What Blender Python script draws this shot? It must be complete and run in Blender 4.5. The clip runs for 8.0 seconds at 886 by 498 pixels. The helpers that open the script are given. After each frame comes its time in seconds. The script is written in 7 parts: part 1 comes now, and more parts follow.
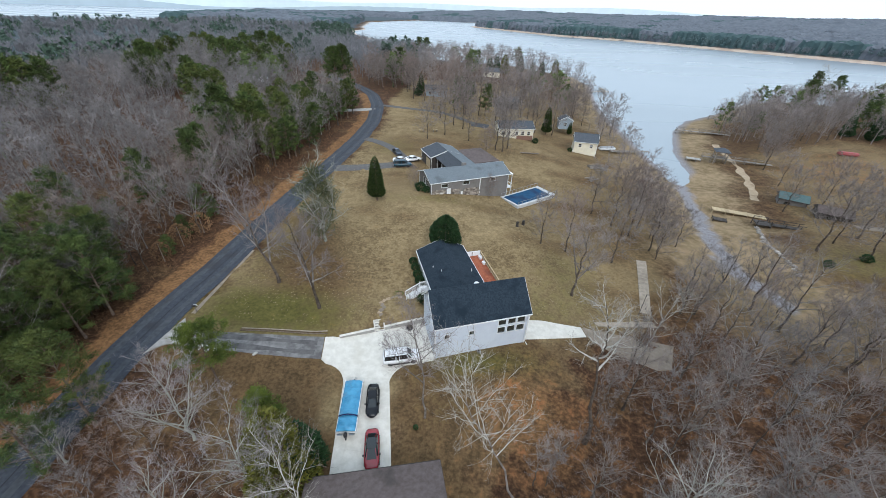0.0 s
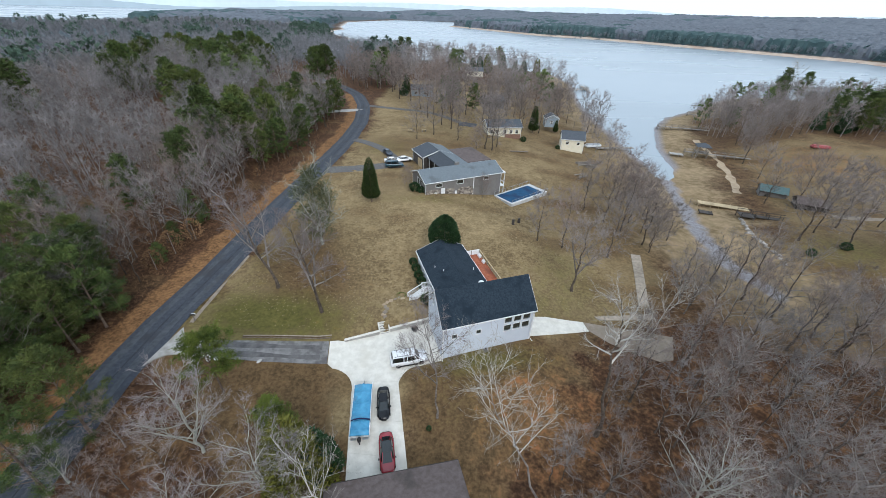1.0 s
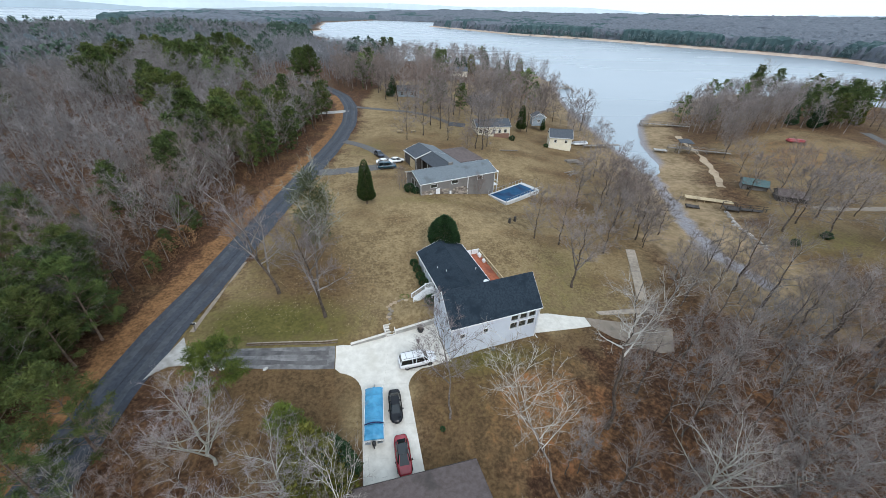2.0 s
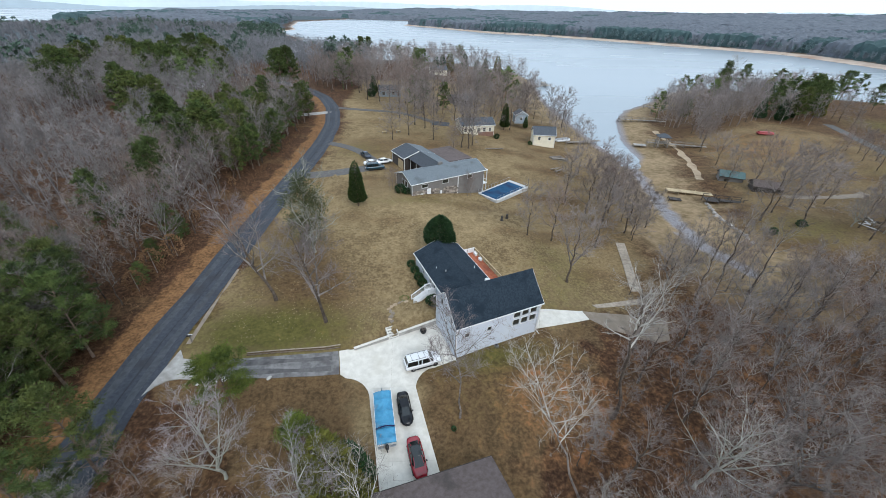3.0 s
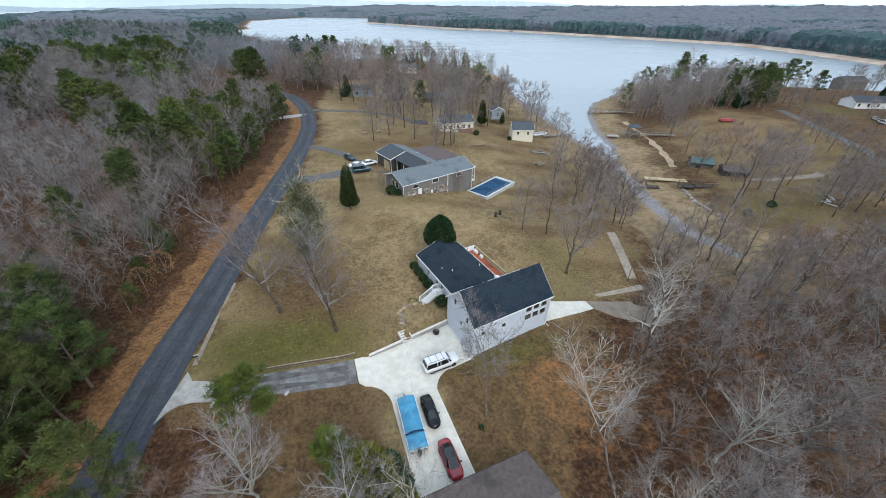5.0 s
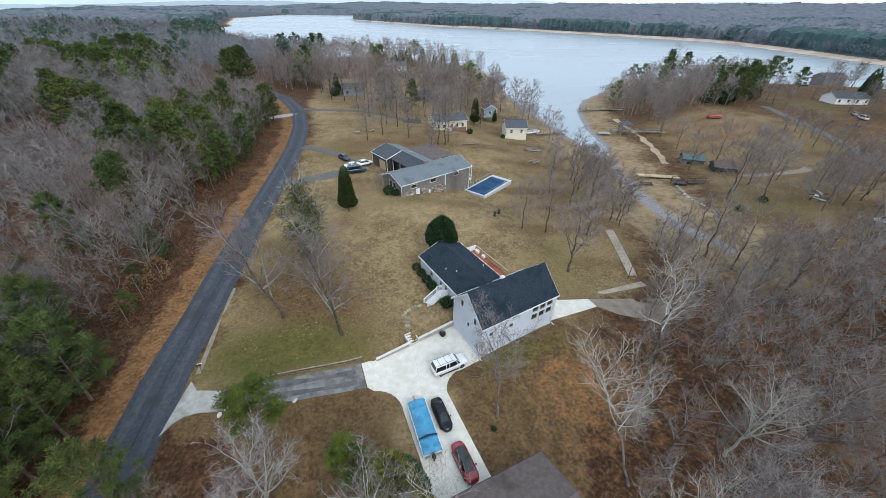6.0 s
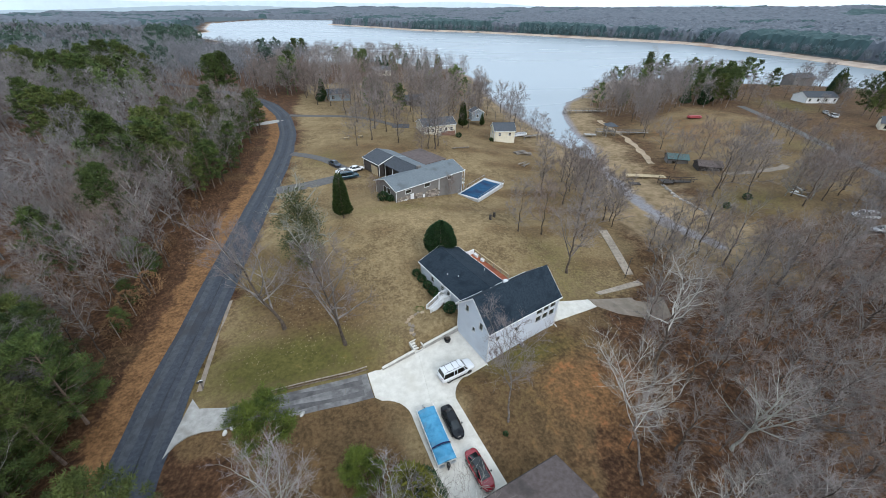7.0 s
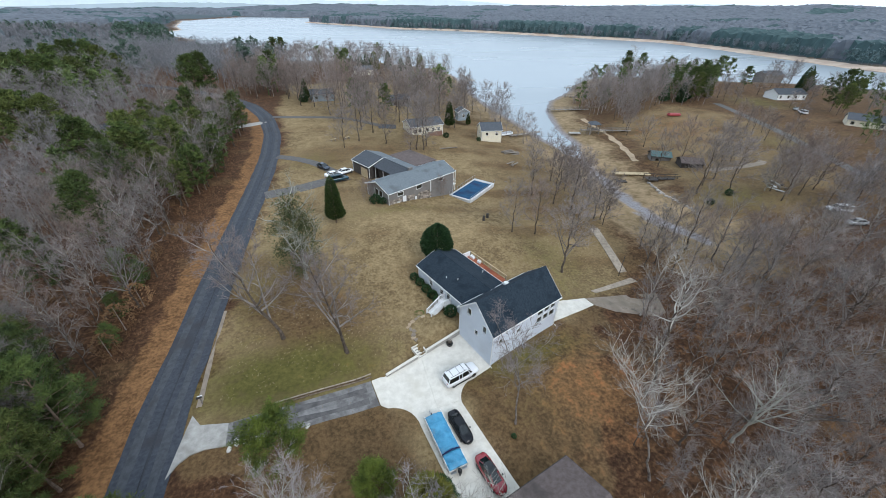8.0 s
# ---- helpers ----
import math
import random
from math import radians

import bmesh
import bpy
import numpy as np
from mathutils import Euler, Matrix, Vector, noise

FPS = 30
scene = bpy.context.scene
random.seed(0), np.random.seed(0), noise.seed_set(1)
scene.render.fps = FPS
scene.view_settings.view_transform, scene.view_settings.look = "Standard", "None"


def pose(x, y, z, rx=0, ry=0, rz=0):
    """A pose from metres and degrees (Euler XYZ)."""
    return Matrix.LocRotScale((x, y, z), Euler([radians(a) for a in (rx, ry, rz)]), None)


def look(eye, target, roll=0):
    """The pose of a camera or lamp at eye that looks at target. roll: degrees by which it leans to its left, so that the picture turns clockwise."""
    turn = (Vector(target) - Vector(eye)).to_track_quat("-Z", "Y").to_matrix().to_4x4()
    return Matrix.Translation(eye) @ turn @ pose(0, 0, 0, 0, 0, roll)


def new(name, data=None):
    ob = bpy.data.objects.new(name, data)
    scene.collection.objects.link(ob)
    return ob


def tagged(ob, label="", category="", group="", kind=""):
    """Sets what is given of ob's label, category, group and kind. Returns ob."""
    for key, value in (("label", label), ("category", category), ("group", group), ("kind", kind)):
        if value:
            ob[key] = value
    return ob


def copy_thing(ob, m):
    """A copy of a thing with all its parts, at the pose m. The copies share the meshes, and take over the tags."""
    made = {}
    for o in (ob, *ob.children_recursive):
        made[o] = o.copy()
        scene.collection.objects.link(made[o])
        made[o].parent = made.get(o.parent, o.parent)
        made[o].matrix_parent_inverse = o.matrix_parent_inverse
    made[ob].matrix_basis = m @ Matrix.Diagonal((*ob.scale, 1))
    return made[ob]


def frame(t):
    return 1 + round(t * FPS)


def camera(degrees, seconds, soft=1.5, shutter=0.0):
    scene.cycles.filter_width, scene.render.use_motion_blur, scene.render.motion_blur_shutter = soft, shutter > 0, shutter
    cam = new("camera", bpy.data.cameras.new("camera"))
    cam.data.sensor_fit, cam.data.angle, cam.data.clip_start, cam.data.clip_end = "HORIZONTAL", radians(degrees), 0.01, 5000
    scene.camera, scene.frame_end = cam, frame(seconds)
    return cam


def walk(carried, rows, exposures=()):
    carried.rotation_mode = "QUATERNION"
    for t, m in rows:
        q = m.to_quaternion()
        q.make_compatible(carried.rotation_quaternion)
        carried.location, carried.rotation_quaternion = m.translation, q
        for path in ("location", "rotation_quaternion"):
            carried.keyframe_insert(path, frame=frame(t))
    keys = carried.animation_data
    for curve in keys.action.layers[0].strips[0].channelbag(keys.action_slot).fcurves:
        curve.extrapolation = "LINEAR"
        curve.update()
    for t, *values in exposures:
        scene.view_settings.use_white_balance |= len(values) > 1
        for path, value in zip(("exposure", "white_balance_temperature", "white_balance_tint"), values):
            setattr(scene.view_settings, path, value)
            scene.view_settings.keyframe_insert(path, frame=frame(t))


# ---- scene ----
cam = camera(100.0, 8.0, soft=0.85)
PATH = [
    (0, (0.854, 2.011, 40.864), (0.851, 3.694, 39.784), 2.2),
    (0.5, (-0.578, 2.04, 40.824), (-0.544, 3.724, 39.747), 2.2),
    (1, (-1.92, 2.076, 40.77), (-1.839, 3.758, 39.691), 2.1),
    (1.5, (-3.289, 2.108, 40.757), (-3.168, 3.789, 39.68), 2.0),
    (3, (-7.348, 2.509, 40.917), (-7.09, 4.173, 39.838), 1.7),
    (3.5, (-8.703, 2.701, 40.983), (-8.387, 4.354, 39.903), 1.6),
    (4, (-10.049, 2.921, 41.026), (-9.695, 4.566, 39.944), 1.4),
    (4.5, (-11.287, 3.264, 41.088), (-10.908, 4.902, 40.005), 1.1),
    (6, (-14.525, 4.873, 41.322), (-14.071, 6.482, 40.226), 1.0),
    (6.5, (-15.632, 5.409, 41.357), (-15.136, 7.011, 40.266), 1.1),
    (7, (-16.758, 5.941, 41.483), (-16.228, 7.537, 40.401), 0.8),
    (7.5, (-17.776, 6.554, 41.775), (-17.211, 8.134, 40.687), 0.8),
    (8, (-18.805, 7.298, 41.993), (-18.194, 8.861, 40.905), 1.0),
]
walk(cam, [(t, look(eye, target, roll)) for t, eye, target, roll in PATH])

# ---- light: overcast winter sky ----
world = bpy.data.worlds.new("overcast_sky")
world.use_nodes = True
scene.world = world
wn = world.node_tree.nodes
wl = world.node_tree.links
sky_tex = wn.new("ShaderNodeTexSky")
sky_tex.sky_type = "NISHITA"
sky_tex.sun_disc = False
sky_tex.sun_elevation = radians(38)
sky_tex.sun_rotation = radians(200)
sky_tex.dust_density = 4.0
cloud = wn.new("ShaderNodeMix")
cloud.data_type = "RGBA"
cloud.inputs["Factor"].default_value = 0.85
cloud.inputs["B"].default_value = (8.75, 10.5, 12.35, 1)
wl.new(sky_tex.outputs["Color"], cloud.inputs["A"])
wl.new(cloud.outputs["Result"], wn["Background"].inputs["Color"])
wn["Background"].inputs["Strength"].default_value = 0.098

sun_data = bpy.data.lights.new("sun", "SUN")
sun_data.energy = 1.25
sun_data.angle = radians(30)
sun_data.color = (1.0, 0.985, 0.965)
sun = new("sun", sun_data)
sun.matrix_world = look((30, -60, 90), (0, 40, 0))
scene.view_settings.exposure = 0.42


# ---- small mesh kit ----
class Mesh:
    """Collects vertices and faces for one mesh."""

    def __init__(self):
        self.v, self.f = [], []

    def face(self, *pts):
        n = len(self.v)
        self.v.extend(tuple(p) for p in pts)
        self.f.append(tuple(range(n, n + len(pts))))
        return self

    def box(self, x0, y0, z0, x1, y1, z1, taper=0.0):
        n = len(self.v)
        t = taper
        self.v += [(x0, y0, z0), (x1, y0, z0), (x1, y1, z0), (x0, y1, z0),
                   (x0 + t, y0 + t, z1), (x1 - t, y0 + t, z1), (x1 - t, y1 - t, z1), (x0 + t, y1 - t, z1)]
        self.f += [tuple(n + i for i in q) for q in
                   ((3, 2, 1, 0), (4, 5, 6, 7), (0, 1, 5, 4), (1, 2, 6, 5), (2, 3, 7, 6), (3, 0, 4, 7))]
        return self

    def beam(self, a, b, w, h=None):
        """A square bar from a to b."""
        return self.tube([a, b], [w * 0.707, (h or w) * 0.707], 4, True)

    def tube(self, pts, radii, sides=6, caps=False):
        n = len(self.v)
        pts = [Vector(p) for p in pts]
        for i, p in enumerate(pts):
            d = (pts[min(i + 1, len(pts) - 1)] - pts[max(i - 1, 0)])
            d = d.normalized() if d.length > 1e-6 else Vector((0, 0, 1))
            a = d.orthogonal() if abs(d.z) > 0.95 else d.cross(Vector((0, 0, 1)))
            a.normalize()
            b = d.cross(a)
            for k in range(sides):
                w = 2 * math.pi * (k + 0.5) / sides
                self.v.append(tuple(p + radii[i] * (math.cos(w) * a + math.sin(w) * b)))
        for i in range(len(pts) - 1):
            for k in range(sides):
                m = (k + 1) % sides
                self.f.append((n + i * sides + k, n + i * sides + m, n + (i + 1) * sides + m, n + (i + 1) * sides + k))
        if caps:
            e = n + (len(pts) - 1) * sides
            self.f += [tuple(n + k for k in reversed(range(sides))), tuple(e + k for k in range(sides))]
        return self

    def spike(self, a, b, r):
        """A thin three-sided twig from a to its tip b."""
        n = len(self.v)
        a, b = Vector(a), Vector(b)
        d = (b - a).normalized()
        s = d.orthogonal().normalized() * r
        t = d.cross(s)
        self.v += [tuple(a + s), tuple(a - s * 0.5 + t * 0.87), tuple(a - s * 0.5 - t * 0.87), tuple(b)]
        self.f += [(n, n + 1, n + 3), (n + 1, n + 2, n + 3), (n + 2, n, n + 3)]
        return self

    def disc(self, c, r, h, sides=16, axis="z", r2=None):
        """A short cylinder along an axis, from c."""
        d = {"x": (h, 0, 0), "y": (0, h, 0), "z": (0, 0, h)}[axis]
        return self.tube([c, Vector(c) + Vector(d)], [r, r if r2 is None else r2], sides, True)

    def loft(self, rings, closed=True):
        n, k = len(self.v), len(rings[0])
        for r in rings:
            self.v.extend(tuple(p) for p in r)
        for i in range(len(rings) - 1):
            for j in range(k if closed else k - 1):
                m = (j + 1) % k
                self.f.append((n + i * k + j, n + i * k + m, n + (i + 1) * k + m, n + (i + 1) * k + j))
        if closed:
            self.f += [tuple(n + j for j in reversed(range(k))), tuple(n + (len(rings) - 1) * k + j for j in range(k))]
        return self

    def data(self, name, material=None, smooth=False):
        me = bpy.data.meshes.new(name)
        me.from_pydata(self.v, [], self.f)
        if material:
            me.materials.append(material)
        if smooth:
            me.shade_smooth()
        me.update()
        return me


def thing(name, m, label, category, group="", kind=""):
    ob = new(name)
    ob.empty_display_size = 0.2
    ob.matrix_world = m
    return tagged(ob, label, category, group, kind)


def part(name, mesh, material, parent, label="", smooth=False):
    ob = new(name, mesh.data(name, material, smooth) if isinstance(mesh, Mesh) else mesh)
    ob.parent = parent
    return tagged(ob, label)


def solo(name, mesh, material, label, category, m=None, group="", kind="", smooth=False):
    ob = new(name, mesh.data(name, material, smooth) if isinstance(mesh, Mesh) else mesh)
    if m is not None:
        ob.matrix_world = m
    return tagged(ob, label, category, group, kind)


# ---- materials ----
def material(name, low, high, scale=3.0, rough=0.85, bump=0.0, fine=12.0, metal=0.0, spread=0.12, stain=None, stain_scale=0.4,
             stain_at=0.55, coat=0.0, ramp=(0.35, 0.65)):
    """Two tones by noise, a third by broad stains, a shift from object to object, and fine relief."""
    m = bpy.data.materials.new(name)
    m.use_nodes = True
    nt = m.node_tree
    N, L = nt.nodes, nt.links
    bsdf = N["Principled BSDF"]
    geo = N.new("ShaderNodeNewGeometry")
    n1 = N.new("ShaderNodeTexNoise")
    n1.inputs["Scale"].default_value = scale
    n1.inputs["Detail"].default_value = 6
    n1.inputs["Roughness"].default_value = 0.65
    L.new(geo.outputs["Position"], n1.inputs["Vector"])
    cr = N.new("ShaderNodeValToRGB")
    cr.color_ramp.elements[0].position, cr.color_ramp.elements[1].position = ramp
    cr.color_ramp.elements[0].color, cr.color_ramp.elements[1].color = (*low, 1), (*high, 1)
    L.new(n1.outputs["Fac"], cr.inputs["Fac"])
    colour = cr.outputs["Color"]
    if stain:
        n2 = N.new("ShaderNodeTexNoise")
        n2.inputs["Scale"].default_value = stain_scale
        n2.inputs["Detail"].default_value = 5
        L.new(geo.outputs["Position"], n2.inputs["Vector"])
        r2 = N.new("ShaderNodeMapRange")
        r2.inputs["From Min"].default_value, r2.inputs["From Max"].default_value = stain_at, stain_at + 0.18
        L.new(n2.outputs["Fac"], r2.inputs["Value"])
        mx = N.new("ShaderNodeMix")
        mx.data_type = "RGBA"
        L.new(r2.outputs["Result"], mx.inputs["Factor"])
        L.new(colour, mx.inputs["A"])
        mx.inputs["B"].default_value = (*stain, 1)
        colour = mx.outputs["Result"]
    if spread:
        info = N.new("ShaderNodeObjectInfo")
        rm = N.new("ShaderNodeMapRange")
        rm.inputs["To Min"].default_value, rm.inputs["To Max"].default_value = 1 - spread, 1 + spread
        L.new(info.outputs["Random"], rm.inputs["Value"])
        hs = N.new("ShaderNodeHueSaturation")
        L.new(rm.outputs["Result"], hs.inputs["Value"])
        L.new(colour, hs.inputs["Color"])
        colour = hs.outputs["Color"]
    L.new(colour, bsdf.inputs["Base Color"])
    bsdf.inputs["Roughness"].default_value = rough
    bsdf.inputs["Metallic"].default_value = metal
    bsdf.inputs["Coat Weight"].default_value = coat
    if rough >= 0.65:
        bsdf.inputs["Specular IOR Level"].default_value = 0.2
    if bump:
        n3 = N.new("ShaderNodeTexNoise")
        n3.inputs["Scale"].default_value = fine
        n3.inputs["Detail"].default_value = 4
        L.new(geo.outputs["Position"], n3.inputs["Vector"])
        bp = N.new("ShaderNodeBump")
        bp.inputs["Strength"].default_value = 1.0
        bp.inputs["Distance"].default_value = bump
        L.new(n3.outputs["Fac"], bp.inputs["Height"])
        L.new(bp.outputs["Normal"], bsdf.inputs["Normal"])
    return m


def banded(m, size, depth, across="z", dark=0.0):
    """Adds parallel courses (siding laps, metal ribs, boards) to a material's relief."""
    nt = m.node_tree
    N, L = nt.nodes, nt.links
    bsdf = N["Principled BSDF"]
    tc = N.new("ShaderNodeTexCoord")
    sp = N.new("ShaderNodeSeparateXYZ")
    L.new(tc.outputs["Object"], sp.inputs["Vector"])
    mul = N.new("ShaderNodeMath")
    mul.operation = "MULTIPLY"
    mul.inputs[1].default_value = 1.0 / size
    L.new(sp.outputs[across.upper()], mul.inputs[0])
    fr = N.new("ShaderNodeMath")
    fr.operation = "FRACT"
    L.new(mul.outputs[0], fr.inputs[0])
    bp = N.new("ShaderNodeBump")
    bp.inputs["Distance"].default_value = depth
    L.new(fr.outputs[0], bp.inputs["Height"])
    for link in list(L):
        if link.to_node == bsdf and link.to_socket.name == "Normal":
            L.new(link.from_socket, bp.inputs["Normal"])
    L.new(bp.outputs["Normal"], bsdf.inputs["Normal"])
    return m


def glossy(name, colour, rough=0.08, metal=0.0, coat=0.0):
    m = bpy.data.materials.new(name)
    m.use_nodes = True
    b = m.node_tree.nodes["Principled BSDF"]
    b.inputs["Base Color"].default_value = (*colour, 1)
    b.inputs["Roughness"].default_value = rough
    b.inputs["Metallic"].default_value = metal
    b.inputs["Coat Weight"].default_value = coat
    return m


asphalt = material("asphalt", (0.038, 0.045, 0.058), (0.062, 0.069, 0.084), 2.5, 0.85, 0.006, 40, stain=(0.043, 0.045, 0.052), stain_scale=0.25, spread=0)
old_asphalt = material("old_asphalt", (0.085, 0.082, 0.082), (0.125, 0.122, 0.12), 2.0, 0.9, 0.005, 30, spread=0.05)
new_concrete = material("new_concrete", (0.54, 0.515, 0.465), (0.655, 0.63, 0.575), 1.2, 0.8, 0.003, 30, stain=(0.52, 0.49, 0.43), stain_scale=0.35, spread=0.03)
old_concrete = material("old_concrete", (0.115, 0.11, 0.112), (0.22, 0.215, 0.212), 0.9, 0.9, 0.005, 25, stain=(0.09, 0.085, 0.085), stain_scale=0.5, stain_at=0.5, spread=0.08)
pale_concrete = material("pale_concrete", (0.27, 0.26, 0.245), (0.38, 0.37, 0.35), 1.0, 0.9, 0.004, 25, stain=(0.2, 0.19, 0.17), stain_scale=0.4)
dirty_concrete = material("dirty_concrete", (0.19, 0.155, 0.122), (0.27, 0.225, 0.182), 1.0, 0.9, 0.005, 20, stain=(0.13, 0.11, 0.09), stain_scale=0.5)
stone = material("stone", (0.22, 0.2, 0.18), (0.42, 0.39, 0.36), 1.6, 0.9, 0.02, 9, spread=0.25)
dark_shingle = material("dark_shingle", (0.013, 0.022, 0.033), (0.028, 0.041, 0.055), 4.0, 0.95, 0.014, 20, stain=(0.0115, 0.0195, 0.029), stain_scale=0.6, stain_at=0.5, spread=0)
dark_shingle.node_tree.nodes["Principled BSDF"].inputs["Specular IOR Level"].default_value = 0.2
brown_stone = material("brown_stone", (0.12, 0.1, 0.085), (0.36, 0.315, 0.27), 1.1, 0.92, 0.02, 9, spread=0.45)
grey_shingle = material("grey_shingle", (0.115, 0.135, 0.15), (0.155, 0.18, 0.2), 3.0, 0.9, 0.012, 18, stain=(0.1, 0.115, 0.125), stain_scale=0.5, spread=0)
brown_shingle = material("brown_shingle", (0.094, 0.074, 0.07), (0.138, 0.112, 0.108), 2.0, 0.95, 0.012, 15, stain=(0.065, 0.055, 0.052), stain_scale=0.4, spread=0)
teal_shingle = material("teal_shingle", (0.07, 0.12, 0.125), (0.11, 0.17, 0.17), 3.0, 0.85, 0.01, 15, spread=0)
slate_shingle = material("slate_shingle", (0.05, 0.058, 0.07), (0.08, 0.09, 0.105), 3.0, 0.9, 0.01, 15, spread=0.15)
pale_siding = banded(material("pale_siding", (0.53, 0.58, 0.66), (0.58, 0.63, 0.7), 0.7, 0.6, 0.002, 20, stain=(0.5, 0.54, 0.6), stain_scale=0.3, spread=0), 0.2, 0.012)
grey_siding = banded(material("grey_siding", (0.16, 0.15, 0.145), (0.20, 0.19, 0.18), 0.9, 0.7, 0.002, 20, spread=0), 0.2, 0.012)
cream_siding = banded(material("cream_siding", (0.64, 0.59, 0.47), (0.72, 0.67, 0.54), 0.8, 0.7, 0.002, 20, spread=0.04), 0.2, 0.012)
blue_siding = banded(material("blue_siding", (0.22, 0.27, 0.31), (0.28, 0.33, 0.37), 0.8, 0.7, 0.002, 20, spread=0.1), 0.2, 0.012)
brick_red = material("brick_red", (0.14, 0.08, 0.06), (0.22, 0.13, 0.1), 6.0, 0.9, 0.005, 20)
white_paint = material("white_paint", (0.68, 0.69, 0.7), (0.76, 0.77, 0.78), 2.0, 0.55, 0.001, 20, spread=0.03)
glass_pane = glossy("glass_pane", (0.06, 0.064, 0.056), 0.06)
glass_pane.node_tree.nodes["Principled BSDF"].inputs["Transmission Weight"].default_value = 0.35
red_deck = banded(material("red_deck", (0.30, 0.085, 0.045), (0.42, 0.14, 0.075), 2.5, 0.75, 0.003, 20, stain=(0.24, 0.08, 0.05), spread=0.12), 0.15, 0.01, "x")
grey_wood = material("grey_wood", (0.17, 0.15, 0.13), (0.29, 0.26, 0.23), 2.5, 0.9, 0.006, 20, spread=0.25)
tan_wood = material("tan_wood", (0.33, 0.26, 0.16), (0.46, 0.37, 0.24), 2.5, 0.85, 0.005, 20, spread=0.15)
edging_wood = material("edging_wood", (0.1, 0.075, 0.055), (0.18, 0.145, 0.115), 2.5, 0.9, 0.005, 20, spread=0.2)
dark_wood = material("dark_wood", (0.045, 0.04, 0.037), (0.085, 0.075, 0.07), 2.5, 0.9, 0.006, 20, spread=0.2)
black_plastic = glossy("black_plastic", (0.012, 0.012, 0.013), 0.45)
rubber = glossy("rubber", (0.015, 0.015, 0.016), 0.8)
chrome = glossy("chrome", (0.6, 0.6, 0.62), 0.25, 1.0)
silver_metal = glossy("silver_metal", (0.45, 0.46, 0.48), 0.4, 0.9)
car_glass = glossy("car_glass", (0.008, 0.012, 0.014), 0.06)
black_car = glossy("black_car", (0.004, 0.005, 0.008), 0.14)
black_car.node_tree.nodes["Principled BSDF"].inputs["Specular IOR Level"].default_value = 0.35
red_car = glossy("red_car", (0.24, 0.012, 0.022), 0.2, coat=0.6)
white_car = glossy("white_car", (0.72, 0.73, 0.75), 0.3, coat=0.4)
silver_car = glossy("silver_car", (0.4, 0.42, 0.44), 0.3, 0.3, 0.4)
teal_car = glossy("teal_car", (0.012, 0.05, 0.075), 0.25, coat=0.5)
dark_blue_car = glossy("dark_blue_car", (0.02, 0.03, 0.05), 0.25, coat=0.5)
lamp_clear = glossy("lamp_clear", (0.75, 0.77, 0.78), 0.1, coat=0.5)
lamp_red = glossy("lamp_red", (0.35, 0.01, 0.01), 0.15, coat=0.5)
blue_tarp = material("blue_tarp", (0.03, 0.2, 0.36), (0.06, 0.285, 0.47), 1.3, 0.45, 0.03, 2.2, stain=(0.1, 0.22, 0.31), stain_scale=0.7, spread=0)
navy_cloth = material("navy_cloth", (0.01, 0.014, 0.05), (0.016, 0.02, 0.07), 3.0, 0.7, spread=0)
pool_cover = material("pool_cover", (0.007, 0.05, 0.115), (0.015, 0.075, 0.155), 0.7, 0.75, 0.02, 1.5, stain=(0.012, 0.03, 0.075), stain_scale=0.35, spread=0)
pool_coping = material("pool_coping", (0.42, 0.43, 0.44), (0.56, 0.57, 0.58), 1.0, 0.7, 0.003, 15)
red_paint = material("red_paint", (0.24, 0.03, 0.04), (0.32, 0.05, 0.05), 2.0, 0.5)
boulder = material("boulder", (0.34, 0.33, 0.31), (0.55, 0.53, 0.5), 1.5, 0.9, 0.03, 6, spread=0.15)
bark_grey = material("bark_grey", (0.095, 0.078, 0.068), (0.24, 0.21, 0.19), 1.8, 0.95, 0.02, 8, spread=0.25)
bark_pale = material("bark_pale", (0.34, 0.32, 0.29), (0.52, 0.5, 0.46), 1.2, 0.9, 0.01, 8, stain=(0.2, 0.18, 0.16), stain_scale=0.8, spread=0.1)
bark_lichen = material("bark_lichen", (0.22, 0.22, 0.19), (0.38, 0.375, 0.33), 1.5, 0.95, 0.02, 8, spread=0.15)
bark_pine = material("bark_pine", (0.1, 0.07, 0.055), (0.19, 0.14, 0.11), 2.5, 0.95, 0.02, 8, spread=0.15)
twig_grey = material("twig_grey", (0.11, 0.096, 0.093), (0.228, 0.207, 0.203), 0.6, 0.95, spread=0.22)
twig_mauve = material("twig_mauve", (0.17, 0.148, 0.15), (0.33, 0.292, 0.295), 0.6, 0.95, spread=0.12)
twig_red = material("twig_red", (0.145, 0.106, 0.091), (0.255, 0.2, 0.18), 0.6, 0.95, spread=0.2)
twig_pale = material("twig_pale", (0.2, 0.175, 0.15), (0.33, 0.3, 0.265), 0.6, 0.95, spread=0.1)
twig_lichen = material("twig_lichen", (0.17, 0.172, 0.14), (0.27, 0.27, 0.225), 0.6, 0.95, spread=0.1)
needle_pine = material("needle_pine", (0.022, 0.041, 0.013), (0.094, 0.126, 0.034), 0.9, 0.7, spread=0.25)
needle_olive = material("needle_olive", (0.034, 0.052, 0.014), (0.125, 0.147, 0.04), 0.9, 0.75, spread=0.25)
needle_dark = material("needle_dark", (0.014, 0.04, 0.016), (0.04, 0.088, 0.032), 1.2, 0.65, spread=0.2)
needle_cypress = material("needle_cypress", (0.02, 0.042, 0.012), (0.066, 0.098, 0.028), 1.2, 0.7, spread=0.15)
